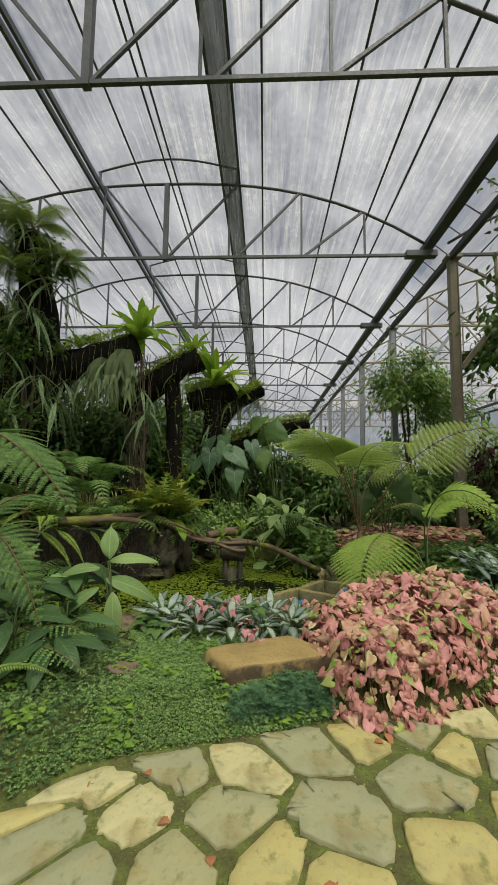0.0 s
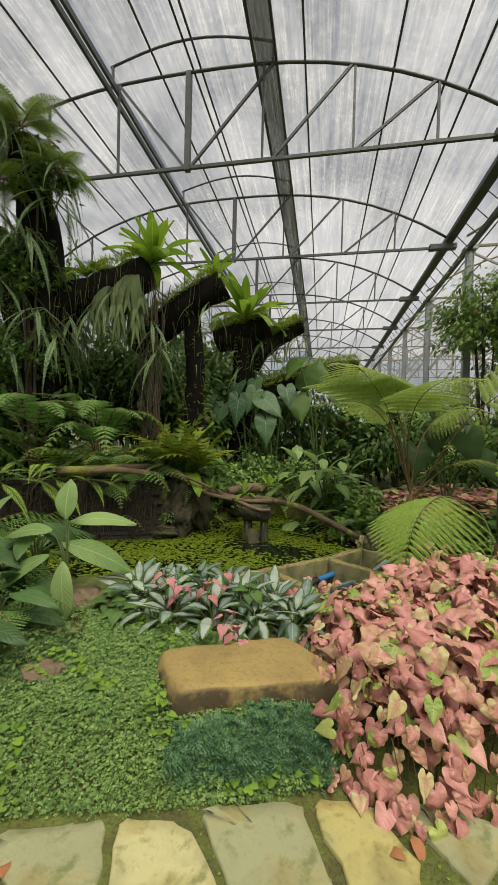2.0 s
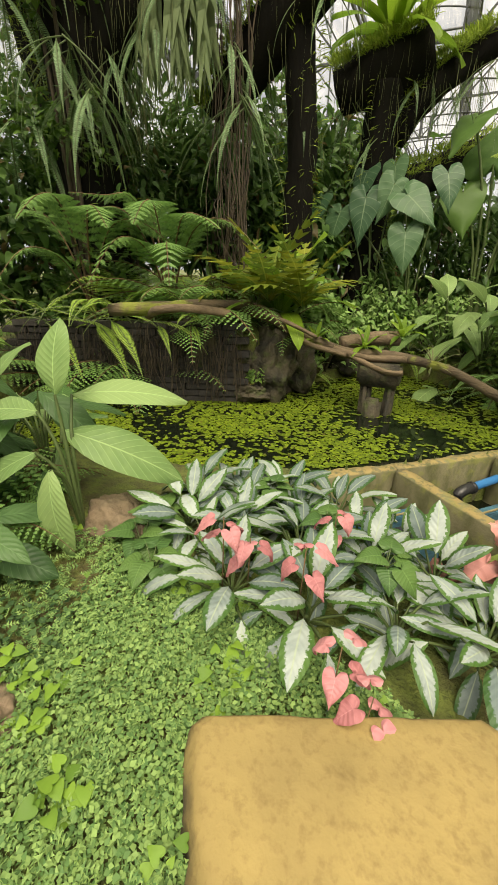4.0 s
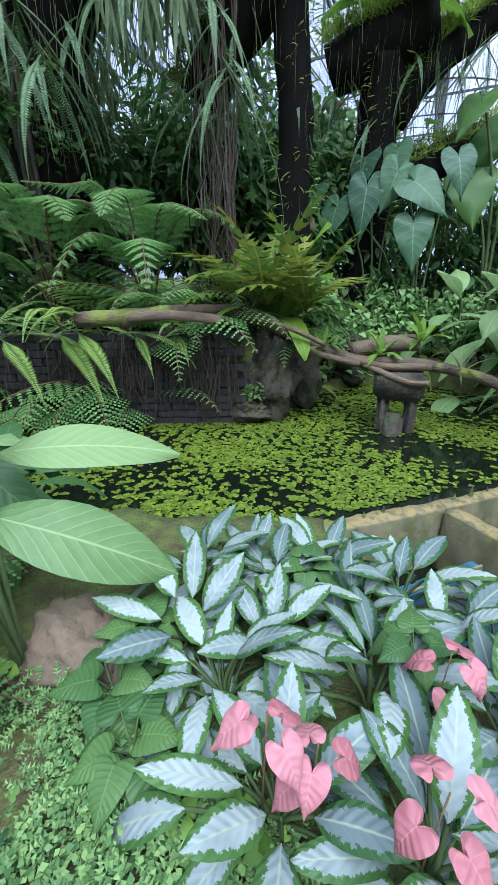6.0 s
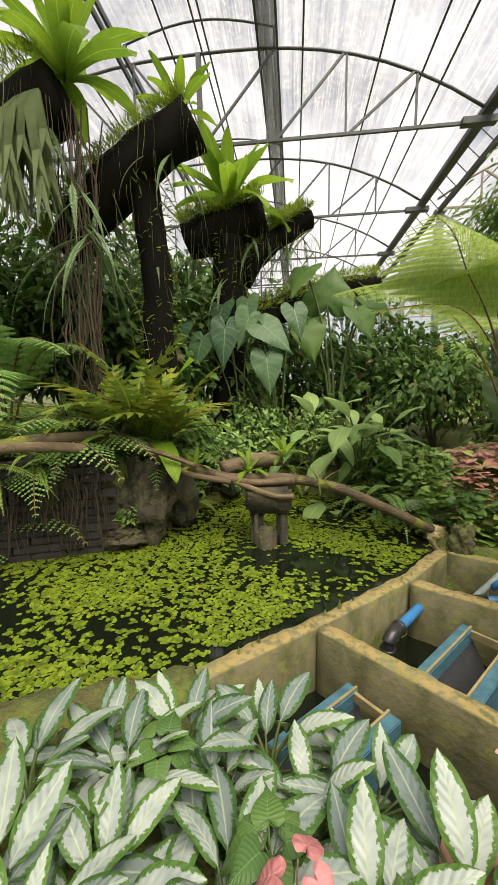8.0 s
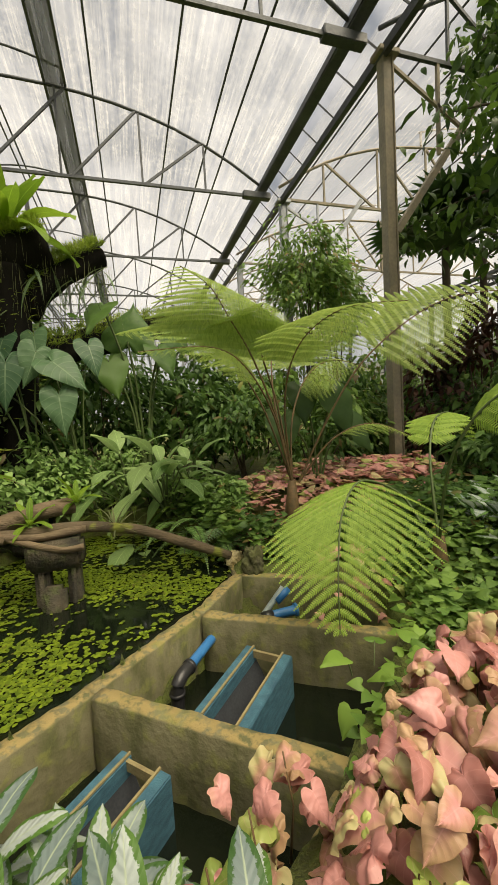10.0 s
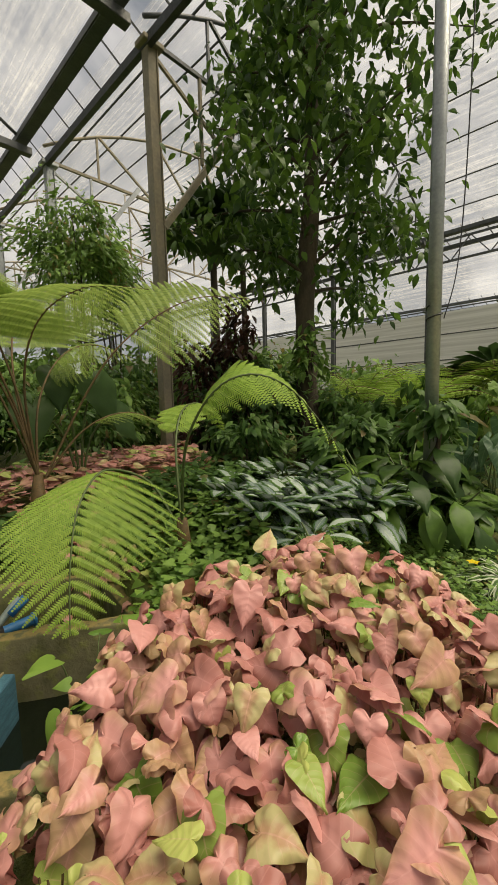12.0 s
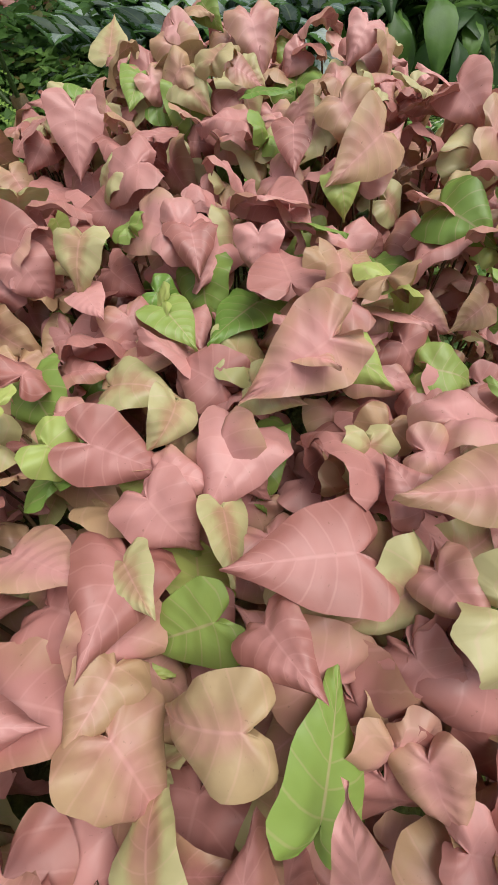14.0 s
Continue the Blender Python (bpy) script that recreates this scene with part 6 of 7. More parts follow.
def staghorn(at, s, seed):
    r = random.Random(seed)
    t = thing("staghorn_fern", at, "pale staghorn fern hanging in forked straps", "fern")
    for i in range(16):
        g = Geo()
        x0, y0 = r.uniform(-0.2, 0.2), r.uniform(-0.1, 0.1)
        ln = r.uniform(0.7, 1.3)
        pts = [(x0 * 0.3, y0 * 0.3, 0), (x0, y0 - 0.12, -ln * 0.3), (x0 * 1.4, y0 - 0.14, -ln * 0.65)]
        for e in (-1, 1):
            tip = (x0 * 1.5 + e * 0.08, y0 - 0.12, -ln)
            w = (0.05, 0.06, 0.045, 0.006)
            chain = pts + [tip]
            g.add([(p[0] - q, p[1], p[2]) for p, q in zip(chain, w)] + [(p[0] + q, p[1] - 0.015, p[2]) for p, q in zip(chain, w)], [(0, 1, 5, 4), (1, 2, 6, 5), (2, 3, 7, 6)])
        piece("frond", g.mesh("frond", M["stag"]), t, Matrix.Scale(s, 4))
    return t


staghorn((-2.48, 6.95, 4.0), 0.95, 1)
staghorn((-3.0, 7.05, 3.9), 0.8, 2)
staghorn((-2.62, 7.05, 4.05), 0.9, 4)


def root_column(x, y, z0, z1, n, r, label):
    g = Geo()
    rr_ = random.Random(int(x * 100))
    for _ in range(n):
        a, q = rr_.uniform(0, 6.283), r * math.sqrt(rr_.random())
        x0, y0 = x + q * math.cos(a), y + q * math.sin(a)
        pts = [(x0 + rr_.uniform(-0.10, 0.10), y0 + rr_.uniform(-0.10, 0.10), z0 + (z1 - z0) * k_ / 5) for k_ in range(6)]
        g.join(tube(pts, [rr_.uniform(0.003, 0.009)] * 6, 3, cap=False))
    solid("hanging_roots", g.mesh("hanging_roots", M["roots"]), label, "roots", kind="stuff")


root_column(-2.25, 7.1, 0.75, 2.3, 22, 0.16, "column of brown hanging roots under the limb")
root_column(-2.32, 7.2, 0.8, 4.0, 24, 0.24, "grey aerial roots hanging from a limb")


# ---------------------------------------------------------------- planting behind the pond
def posed_plant(name, base, leaves, rows, mat, label, group="", curl=0.35, fold=0.12, stalk=0.012, wave=0.02):
    """A plant whose leaves hang at given places: where each blade joins its stalk, where its tip lies, its width and the way it faces."""
    t = thing(name, base, label, "foliage plant", group)
    b0 = Vector(base)
    for root, tip, width, face in leaves:
        p, q = Vector(root) - b0, Vector(tip) - b0
        g = blade(rows, (q - p).length, width, 2, curl, fold, wave).moved(aim(p, q - p, face))
        line, rr = smooth_line([(0, 0, -0.03), (p.x * 0.35, p.y * 0.35, p.z * 0.62 + 0.05), p], [stalk * 1.3, stalk, stalk * 0.7], 4)
        piece("leaf", g.join(tube(line, rr, 5, slot=1, cap=False)).mesh("leaf", mat, M["stalk"]), t)
    return t


EARS = finer([(m, ox, oy * (1 if oy > 0 else 0.9)) for m, ox, oy in SPADE])
posed_plant("elephant_ear", (-0.95, 8.95, 0.2), [
    ((-1.45, 8.75, 2.08), (-1.55, 8.55, 1.66), 0.46, (-0.3, -1, 0.5)), ((-1.12, 8.7, 2.22), (-1.14, 8.5, 1.62), 0.44, (0.1, -1, 0.25)),
    ((-0.80, 8.8, 2.36), (-0.92, 8.6, 1.90), 0.42, (0.5, -1, 0.2)), ((-1.20, 9.0, 2.55), (-1.30, 8.8, 2.12), 0.40, (-0.4, -1, 0.3))],
    EARS, M["ear"], "elephant ear with large dark ribbed leaves", "elephant ears behind the pond")
posed_plant("elephant_ear", (-0.40, 8.9, 0.2), [
    ((-0.62, 8.7, 2.22), (-0.18, 8.5, 1.86), 0.50, (0.2, -1, 0.7)), ((-0.56, 8.6, 1.80), (-0.50, 8.4, 1.28), 0.46, (0.05, -1, 0.3)),
    ((-0.20, 8.9, 2.45), (-0.08, 8.7, 2.02), 0.40, (0.3, -1, 0.3)), ((-0.85, 9.0, 2.60), (-0.80, 8.8, 2.20), 0.36, (-0.2, -1, 0.2)), ((-1.75, 8.8, 2.25), (-1.85, 8.6, 1.85), 0.38, (-0.3, -1, 0.4))],
    EARS, M["ear"], "elephant ear with large dark ribbed leaves", "elephant ears behind the pond")
posed_plant("giant_taro", (0.45, 9.7, 0.2), [
    ((0.30, 9.6, 2.62), (0.42, 9.75, 3.30), 0.85, (-0.2, -1, 0.3)), ((-0.02, 9.5, 3.12), (-0.28, 9.2, 2.72), 0.55, (-0.4, -0.7, 0.8)),
    ((0.75, 9.5, 2.50), (0.95, 9.2, 2.05), 0.55, (0.2, -0.6, 1)), ((0.00, 9.6, 2.35), (0.12, 9.3, 1.75), 0.62, (0.1, -1, 0.2)), ((0.95, 9.8, 2.75), (1.35, 9.7, 2.45), 0.60, (0.2, -0.7, 0.8))],
    EARS, M["dark"], "giant taro with huge upright dark leaves", "giant taros", 0.25, 0.2, 0.02)
posed_plant("philodendron", (2.55, 7.95, 0.3), [
    ((2.05, 7.85, 1.35), (2.00, 7.65, 0.85), 0.48, (-0.1, -1, 0.3)), ((2.75, 7.8, 1.60), (2.95, 7.6, 1.05), 0.62, (0.3, -1, 0.3)), ((3.0, 7.9, 1.25), (3.3, 7.7, 0.85), 0.55, (0.2, -1, 0.6)), ((2.35, 7.9, 1.70), (2.30, 7.7, 1.25), 0.45, (-0.2, -1, 0.4))],
    EARS, M["palm"], "philodendron with broad dark leaves behind the tree fern", "philodendrons", 0.3, 0.15, 0.014)
# leafy plants and ferns between the path and the pond
LANCE = lance(9, 0.92, 0.75)
posed_plant("peace_lily", (-1.34, 3.78, 0.12), [
    ((-1.46, 3.95, 0.80), (-0.98, 4.20, 0.88), 0.17, (0.2, -0.5, 1)), ((-1.45, 3.85, 0.66), (-0.88, 4.06, 0.50), 0.22, (0.1, -0.6, 1)), ((-1.27, 3.62, 0.60), (-1.20, 3.48, 0.20), 0.16, (0.2, -1, 0.15)),
    ((-1.38, 3.80, 0.85), (-1.42, 3.85, 1.18), 0.17, (0.2, -1, 0.2)), ((-1.45, 3.75, 0.78), (-1.80, 3.65, 0.82), 0.16, (-0.2, -0.5, 1)), ((-1.42, 3.68, 0.62), (-1.78, 3.45, 0.45), 0.15, (-0.2, -0.8, 0.8))],
    LANCE, M["pale_broad"], "peace lily with large pale drooping leaves", "", 0.6, 0.22, 0.009)
rr_ = random.Random(44)
for i, (x, y, h, n) in enumerate([(-1.55, 3.35, 0.42, 10), (-1.85, 3.1, 0.50, 10), (-2.0, 3.6, 0.62, 12), (-1.75, 3.95, 0.66, 12), (-2.3, 3.3, 0.60, 10), (-1.5, 3.05, 0.30, 8), (-2.2, 2.75, 0.42, 10), (-1.95, 2.6, 0.30, 8), (-2.5, 3.9, 0.7, 11), (-2.6, 2.6, 0.45, 9)]):
    z0 = ground_height(x, y)
    leaves = []
    for j in range(n):
        w = j * 2.4 + rr_.uniform(-0.3, 0.3)
        k_ = rr_.uniform(0.35, 1.0)
        root = (x + 0.16 * math.cos(w) * (1.3 - k_), y + 0.16 * math.sin(w) * (1.3 - k_), z0 + h * k_)
        tip = (x + 0.46 * math.cos(w), y + 0.46 * math.sin(w), z0 + h * k_ + rr_.uniform(-0.16, 0.10))
        leaves.append((root, tip, rr_.uniform(0.11, 0.15), (math.cos(w) * -0.2, math.sin(w) * -0.2 - 0.3, 1)))
    posed_plant("foliage_plant", (x, y, z0), leaves, LANCE, M["deep"], "dark glossy broad-leaved plant beside the path", "broad-leaved plants beside the path", 0.7, 0.25, 0.007)
side_fern = thing("tree_fern", (-2.4, 2.95, ground_height(-2.4, 2.95)), "tree fern arching over the plants beside the path", "tree fern")
piece("trunk", tube([(0, 0, -0.05), (0.01, 0, 0.2), (0.05, 0, 0.42)], [0.08, 0.07, 0.04], 9, 0.5).mesh("trunk", M["bark"]), side_fern)
for pts, reach, start, across in [
        ([(0.05, 0, 0.4), (0.08, -0.05, 1.25), (0.35, -0.08, 1.80), (0.75, -0.08, 1.62), (1.12, -0.10, 1.22)], 0.50, 0.40, (0.4, 0.9, 0.3)),
        ([(0.05, 0, 0.4), (0.22, -0.12, 0.85), (0.55, -0.15, 1.06), (0.80, -0.2, 0.84), (0.98, -0.22, 0.45)], 0.34, 0.35, (0.3, 0.8, 0.5)),
        ([(0.05, 0, 0.4), (-0.1, -0.3, 1.1), (0.0, -0.6, 1.35), (0.2, -0.9, 1.1)], 0.40, 0.35, None),
        ([(0.05, 0, 0.4), (-0.3, 0.1, 1.2), (-0.7, 0.1, 1.4), (-1.1, 0.1, 1.1)], 0.40, 0.35, None),
        ([(0.05, 0, 0.4), (0.1, 0.35, 1.1), (0.25, 0.8, 1.3), (0.4, 1.2, 1.0)], 0.42, 0.35, None)]:
    piece("frond", custom_frond("frond", pts, reach, 20, start, across, lean=0.55, full=0.72).mesh("frond", M["fern_deep"], M["brown_stalk"]), side_fern)
for i, (x, y, s) in enumerate([(0.30, 8.40, 1.30), (0.62, 8.30, 1.35), (0.95, 8.6, 1.25), (0.15, 8.8, 1.35)]):
    rosette("foliage_plant", (x, y, ground_height(x, y) - 0.02), PALE, 15, "shrub with long pale green arching leaves", "foliage plant", "pale arching shrubs", s, seed=120 + i)
for i, (x, y, s) in enumerate([(0.80, 8.0, 1.15), (0.55, 8.2, 1.1), (1.0, 7.85, 1.0), (1.2, 7.6, 0.8)]):
    rosette("wood_fern", (x, y, ground_height(x, y) - 0.02), GREYFERN if i % 2 else SWORD_DARK, 11, "drooping fern on the pond's far bank", "fern", "ferns on the far bank", s, seed=130 + i)
for i, (x, y, s) in enumerate([(-2.75, 7.0, 1.3), (-3.2, 6.8, 1.3), (-2.4, 7.1, 1.0), (-3.7, 6.5, 1.2), (-4.1, 6.1, 1.1), (-2.1, 7.6, 1.0), (-1.75, 7.6, 0.9), (-3.0, 7.3, 1.2)]):
    rosette("wood_fern", (x, y, ground_height(x, y) - 0.03), SHIELD, 13, "lush green fern on the rocky bank", "fern", "ferns on the rocky bank", s * 1.25, seed=140 + i)
for i, (x, y, z, s) in enumerate([(-3.45, 6.02, 0.80, 1.2), (-2.85, 6.15, 0.80, 1.0), (-2.25, 6.5, 0.78, 0.7), (-3.9, 5.7, 0.8, 1.2), (-3.15, 6.1, 0.85, 1.1)]):
    hanging((x, y, z), 8, SWORD, "sword fern drooping over the bank wall", s, 150 + i, "sword_fern")
for i, (x, y, z, s) in enumerate([(-0.30, 7.41, 0.70, 0.30), (-0.65, 7.11, 0.60, 0.26), (-1.15, 6.98, 0.66, 0.24)]):
    rosette("bromeliad", (x, y, z - 0.02), NEST, 10, "small green bromeliad growing on the log", "bromeliad", "bromeliads on the log", s, seed=160 + i)
AIR = kinds("leaf", lambda i: blade(lance(4, 0.5), 0.34, 0.02, 1, 0.9 - 0.2 * i, 0.3).moved(Matrix.Rotation(1.1 - 0.45 * i, 4, "X")), 3, M["hang"])
SPIDER = kinds("leaf", lambda i: blade(lance(7, 0.6), 0.40, 0.062, 1, 2.4 - 0.5 * i, 0.3).moved(Matrix.Rotation(1.35 - 0.35 * i, 4, "X")), 3, M["stripe"])
for i, (x, y, z) in enumerate([(-1.80, 6.75, 0.97), (0.05, 7.12, 0.47)]):
    rosette("air_plant", (x, y, z - 0.02), AIR, 22, "spiky grey air plant on the log", "air plant", "air plants on the log", 0.9, seed=170 + i)
rosette("spider_plant", (3.57, 3.70, ground_height(3.57, 3.70) + 0.02), SPIDER, 34, "spider plant with white-striped arching leaves", "spider plant", scale=1.0, seed=180)

BANKLEAF = blade(HEART, 0.075, 0.065, 1, 0.4, 0.2)
MEDIUM = blade(lance(3, 0.8), 0.17, 0.06, 1, 0.5, 0.3)
SIMPLE = blade(lance(3, 0.8), 0.11, 0.045, 1, 0.5, 0.3)
OVATE = blade(HEART, 0.16, 0.11, 1, 0.6, 0.25)
GLOSSY = blade(lance(4, 0.8), 0.23, 0.10, 1, 0.7, 0.25)
LARGE = blade(lance(4, 0.8), 0.20, 0.075, 1, 0.5, 0.3)


def shrub(name, at, size, n, leaf, mat, label, category="shrub", group="", seed=0, hollow=0.55, stems=4, droop=0.3, lumpy=0.35, lift=0.0):
    """A shrub or crown: leaves set in clumps round a lumpy shell, on a few stems."""
    r = random.Random(seed)
    t = thing(name, at, label, category, group)
    ms = []
    clumps = []
    for _ in range(max(6, n // 40)):
        a, b = r.uniform(0, 6.283), math.asin(r.uniform(-0.6, 1))
        q = r.uniform(hollow, 1.0)
        c = Vector((math.cos(a) * math.cos(b), math.sin(a) * math.cos(b), math.sin(b)))
        q *= 1 + lumpy * noise.noise(c * 1.9 + Vector((seed, 0, 0)))
        clumps.append(Vector((c.x * size[0], c.y * size[1], c.z * size[2])) * q)
    for _ in range(n):
        c = r.choice(clumps)
        p = c + Vector((r.gauss(0, 0.16) * size[0], r.gauss(0, 0.16) * size[1], r.gauss(0, 0.15) * size[2]))
        p.z += size[2] + lift
        if p.z < 0.02:
            p.z = r.uniform(0.02, 0.1)
        o = Vector((p.x, p.y, 0)) / max(size[0], 0.1)
        d = Vector((o.x + r.uniform(-0.8, 0.8), o.y + r.uniform(-0.8, 0.8), r.uniform(-0.7, 0.5) - droop)).normalized()
        ms.append(aim(p, d, (r.uniform(-0.5, 0.5), r.uniform(-0.5, 0.5), 1), r.uniform(0.7, 1.35)))
    piece("foliage", scatter(leaf, ms).mesh("foliage", mat), t, kind="stuff")
    for i in range(stems):
        c = clumps[i * 3 % len(clumps)]
        pts, rr = smooth_line([(0.03 * i, 0.02 * i, 0), (c.x * 0.35, c.y * 0.35, lift + size[2] * 0.6), (c.x * 0.8, c.y * 0.8, max(0.1, lift + size[2] + c.z * 0.8))], [0.03, 0.02, 0.008], 3)
        piece("stem", tube(pts, rr, 5, 0.3).mesh("stem", M["bark"]), t)
    return t


BACKDROP = [
    (-5.5, 7.2, 0.9, 0.7, 1.45, "dark"), (-3.5, 8.6, 0.9, 0.5, 1.48, "dark"),     (-3.2, 8.6, 0.9, 0.8, 1.2, "dark"), (-2.2, 8.8, 0.8, 0.7, 1.0, "dark"), (-1.5, 9.3, 0.9, 0.6, 1.0, "dark"), (-4.4, 7.9, 0.9, 0.9, 1.4, "dark"), (-5.2, 6.6, 0.9, 0.9, 1.3, "dark"), (-5.4, 5.2, 0.9, 0.9, 1.2, "mid"),
    (-3.6, 4.3, 0.6, 0.5, 0.6, "mid"), (-4.4, 3.8, 0.8, 0.7, 0.8, "dark"), (-3.9, 2.8, 0.8, 0.6, 0.7, "mid"), (-0.2, 10.3, 1.0, 0.7, 1.1, "dark"), (1.2, 10.6, 0.9, 0.7, 0.9, "dark"), (2.2, 10.4, 0.9, 0.8, 0.9, "dark"),
    (3.2, 10.8, 1.0, 0.8, 1.0, "mid"), (4.6, 10.6, 1.0, 0.9, 1.0, "dark"), (-2.2, 11.2, 1.4, 0.8, 1.6, "dark"), (-4.0, 10.6, 1.4, 0.9, 1.9, "dark"), (-6.2, 9.6, 1.2, 1.2, 2.0, "dark"), (0.3, 12.2, 1.4, 0.9, 1.3, "dark"),
    (2.2, 13.0, 1.5, 1.0, 1.2, "mid"), (4.0, 14.2, 1.6, 1.0, 1.3, "lime"), (5.6, 9.0, 0.8, 0.8, 0.8, "dark"), (6.6, 8.2, 0.9, 0.9, 0.9, "mid"), (7.8, 9.4, 1.2, 1.0, 1.2, "mid"), (6.2, 11.5, 1.2, 1.0, 1.2, "mid"),
    (-3.3, 9.0, 1.3, 0.6, 2.0, "dark"), (-2.0, 10.9, 1.2, 0.5, 1.9, "dark"), (-4.9, 8.0, 1.2, 0.9, 2.5, "dark"), (-0.9, 11.8, 1.6, 0.6, 1.9, "dark"), (-6.6, 7.4, 1.4, 1.3, 2.8, "dark"), (-6.0, 4.0, 1.2, 1.2, 1.6, "dark"), (-3.6, 12.0, 2.0, 0.8, 2.4, "dark"), (1.6, 11.8, 1.4, 0.7, 1.35, "dark"),
    (3.0, 8.9, 0.7, 0.6, 0.55, "dark"), (3.9, 9.6, 0.8, 0.6, 0.85, "mid"), (5.4, 7.6, 0.8, 0.7, 0.8, "dark"), (4.4, 6.9, 0.6, 0.6, 0.45, "dark"), (5.6, 5.3, 0.8, 0.7, 0.6, "dark"), (6.9, 4.6, 0.9, 0.6, 0.55, "mid"), (6.2, 6.6, 0.8, 0.8, 0.65, "dark"), (4.9, 5.6, 0.6, 0.5, 0.5, "dark"), (6.8, 9.6, 1.1, 0.9, 1.2, "dark"), (8.8, 10.4, 1.4, 1.2, 1.35, "dark"), (5.2, 13.6, 1.6, 1.0, 1.6, "mid"), (7.6, 13.4, 1.6, 1.2, 1.6, "mid"),
    (8.0, 7.0, 1.0, 1.0, 0.7, "dark"), (9.2, 5.6, 1.0, 1.0, 0.8, "dark"), (10.5, 8.0, 1.4, 1.4, 1.0, "mid"), (12.0, 5.0, 1.6, 1.4, 1.0, "mid"), (13.0, 9.5, 1.8, 1.5, 1.1, "dark"), (15.0, 6.5, 1.5, 2.0, 0.9, "mid"), (9.0, 12.5, 1.8, 1.4, 1.3, "mid"),
]
for i, (x, y, a, b, c, mk) in enumerate(BACKDROP):
    c = c * 0.86 if c > 1.5 and x < 0.5 else c
    shrub("shrub", (x, y, ground_height(x, y)), (a, b, c), int((900 + 1000 * a * c) * (0.6 if i % 3 else 0.5) * (1 if y < 12 else 0.7)), (OVATE, MEDIUM, LARGE)[i % 3], M[mk], {"dark": "dense dark green shrub in the understorey", "mid": "leafy green shrub in the understorey", "lime": "lime green leafy shrub far back"}[mk], "shrub", "understorey shrubs", 200 + i)
for i, (x, y, a, b, c) in enumerate([(-1.35, 8.1, 0.5, 0.3, 0.5), (-0.75, 8.75, 0.55, 0.3, 0.5), (-0.1, 9.1, 0.5, 0.3, 0.42), (-1.65, 7.9, 0.35, 0.3, 0.5), (0.45, 8.95, 0.40, 0.2, 0.28), (1.35, 8.0, 0.3, 0.3, 0.25)]):
    shrub("shrub", (x, y, ground_height(x, y)), (a, b, c), 1100, BANKLEAF, M["bank"], "low bright leafy plants on the pond's far bank", "shrub", "low bank plants", 260 + i, stems=2)
shrub("round_leaf_creeper", (-1.75, 6.78, 0.05), (0.12, 0.10, 0.18), 160, ROUND, M["mid"], "small creeper on the wet rock", "creeper", "", 270, stems=1)

# tall shrub tree far behind the tree fern
shrub("small_tree", (4.5, 11.9, 0.2), (1.25, 1.0, 1.25), 3400, MEDIUM, M["mid"], "slim leafy green tree behind the column", "tree", "", 280, 0.3, 6, lift=3.0)
shrub("small_tree", (5.9, 13.2, 0.2), (1.2, 1.0, 1.2), 2200, MEDIUM, M["mid"], "slim leafy green tree behind the column", "tree", "", 281, 0.3, 5, lift=2.6)


# ---------------------------------------------------------------- large tree on the right
def big_tree(at, h):
    t = thing("broadleaf_tree", at, "tall broadleaf tree with glossy dark hanging leaves", "tree")
    tr = [(0, 0, -0.1), (0.02, 0.02, 1.3), (0.0, 0.05, 2.6), (0.1, 0.0, 4.6), (0.15, -0.1, h)]
    line, rr = smooth_line(tr, [0.22, 0.18, 0.16, 0.12, 0.04], 5)
    piece("trunk", tube(line, rr, 10, 0.35).mesh("trunk", M["bark"]), t)
    r = random.Random(9)
    ends = []
    for i in range(26):
        z = 3.0 + (h - 3.2) * (i / 26)
        a = i * 2.4 + r.uniform(-0.3, 0.3)
        ln = r.uniform(1.1, 2.7) * (1.1 - 0.2 * i / 26)
        b = Vector((0.05, 0, z))
        e = b + Vector((math.cos(a) * ln + 0.20, math.sin(a) * ln + 0.05, r.uniform(0.1, 0.7)))
        line, rr = smooth_line([b, b.lerp(e, 0.5) + Vector((0, 0, 0.15)), e], [0.035, 0.02, 0.008], 4)
        piece("limb", tube(line, rr, 5, 0.3).mesh("limb", M["bark"]), t)
        ends += [line[-1], line[-3], line[-5], line[4]]
    ms = []
    for _ in range(5400):
        p = r.choice(ends) + Vector((r.gauss(0, 0.25), r.gauss(0, 0.25), r.gauss(-0.08, 0.27)))
        a = r.uniform(0, 6.283)
        ms.append(aim(p, (math.cos(a), math.sin(a), r.uniform(-1.3, 0.1)), (r.uniform(-0.6, 0.6), r.uniform(-0.6, 0.6), 1), r.uniform(0.6, 1.15)))
    piece("crown", scatter(GLOSSY, ms).mesh("crown", M["glossy"]), t, kind="stuff")
    return t


big_tree((5.8, 6.85, 0.0), 8.3)
shrub("climbing_vine", (5.8, 6.8, 1.0), (0.45, 0.4, 1.1), 260, LARGE, M["mid"], "leafy climber round the tree trunk", "climber", "", 290, 0.3, 2)


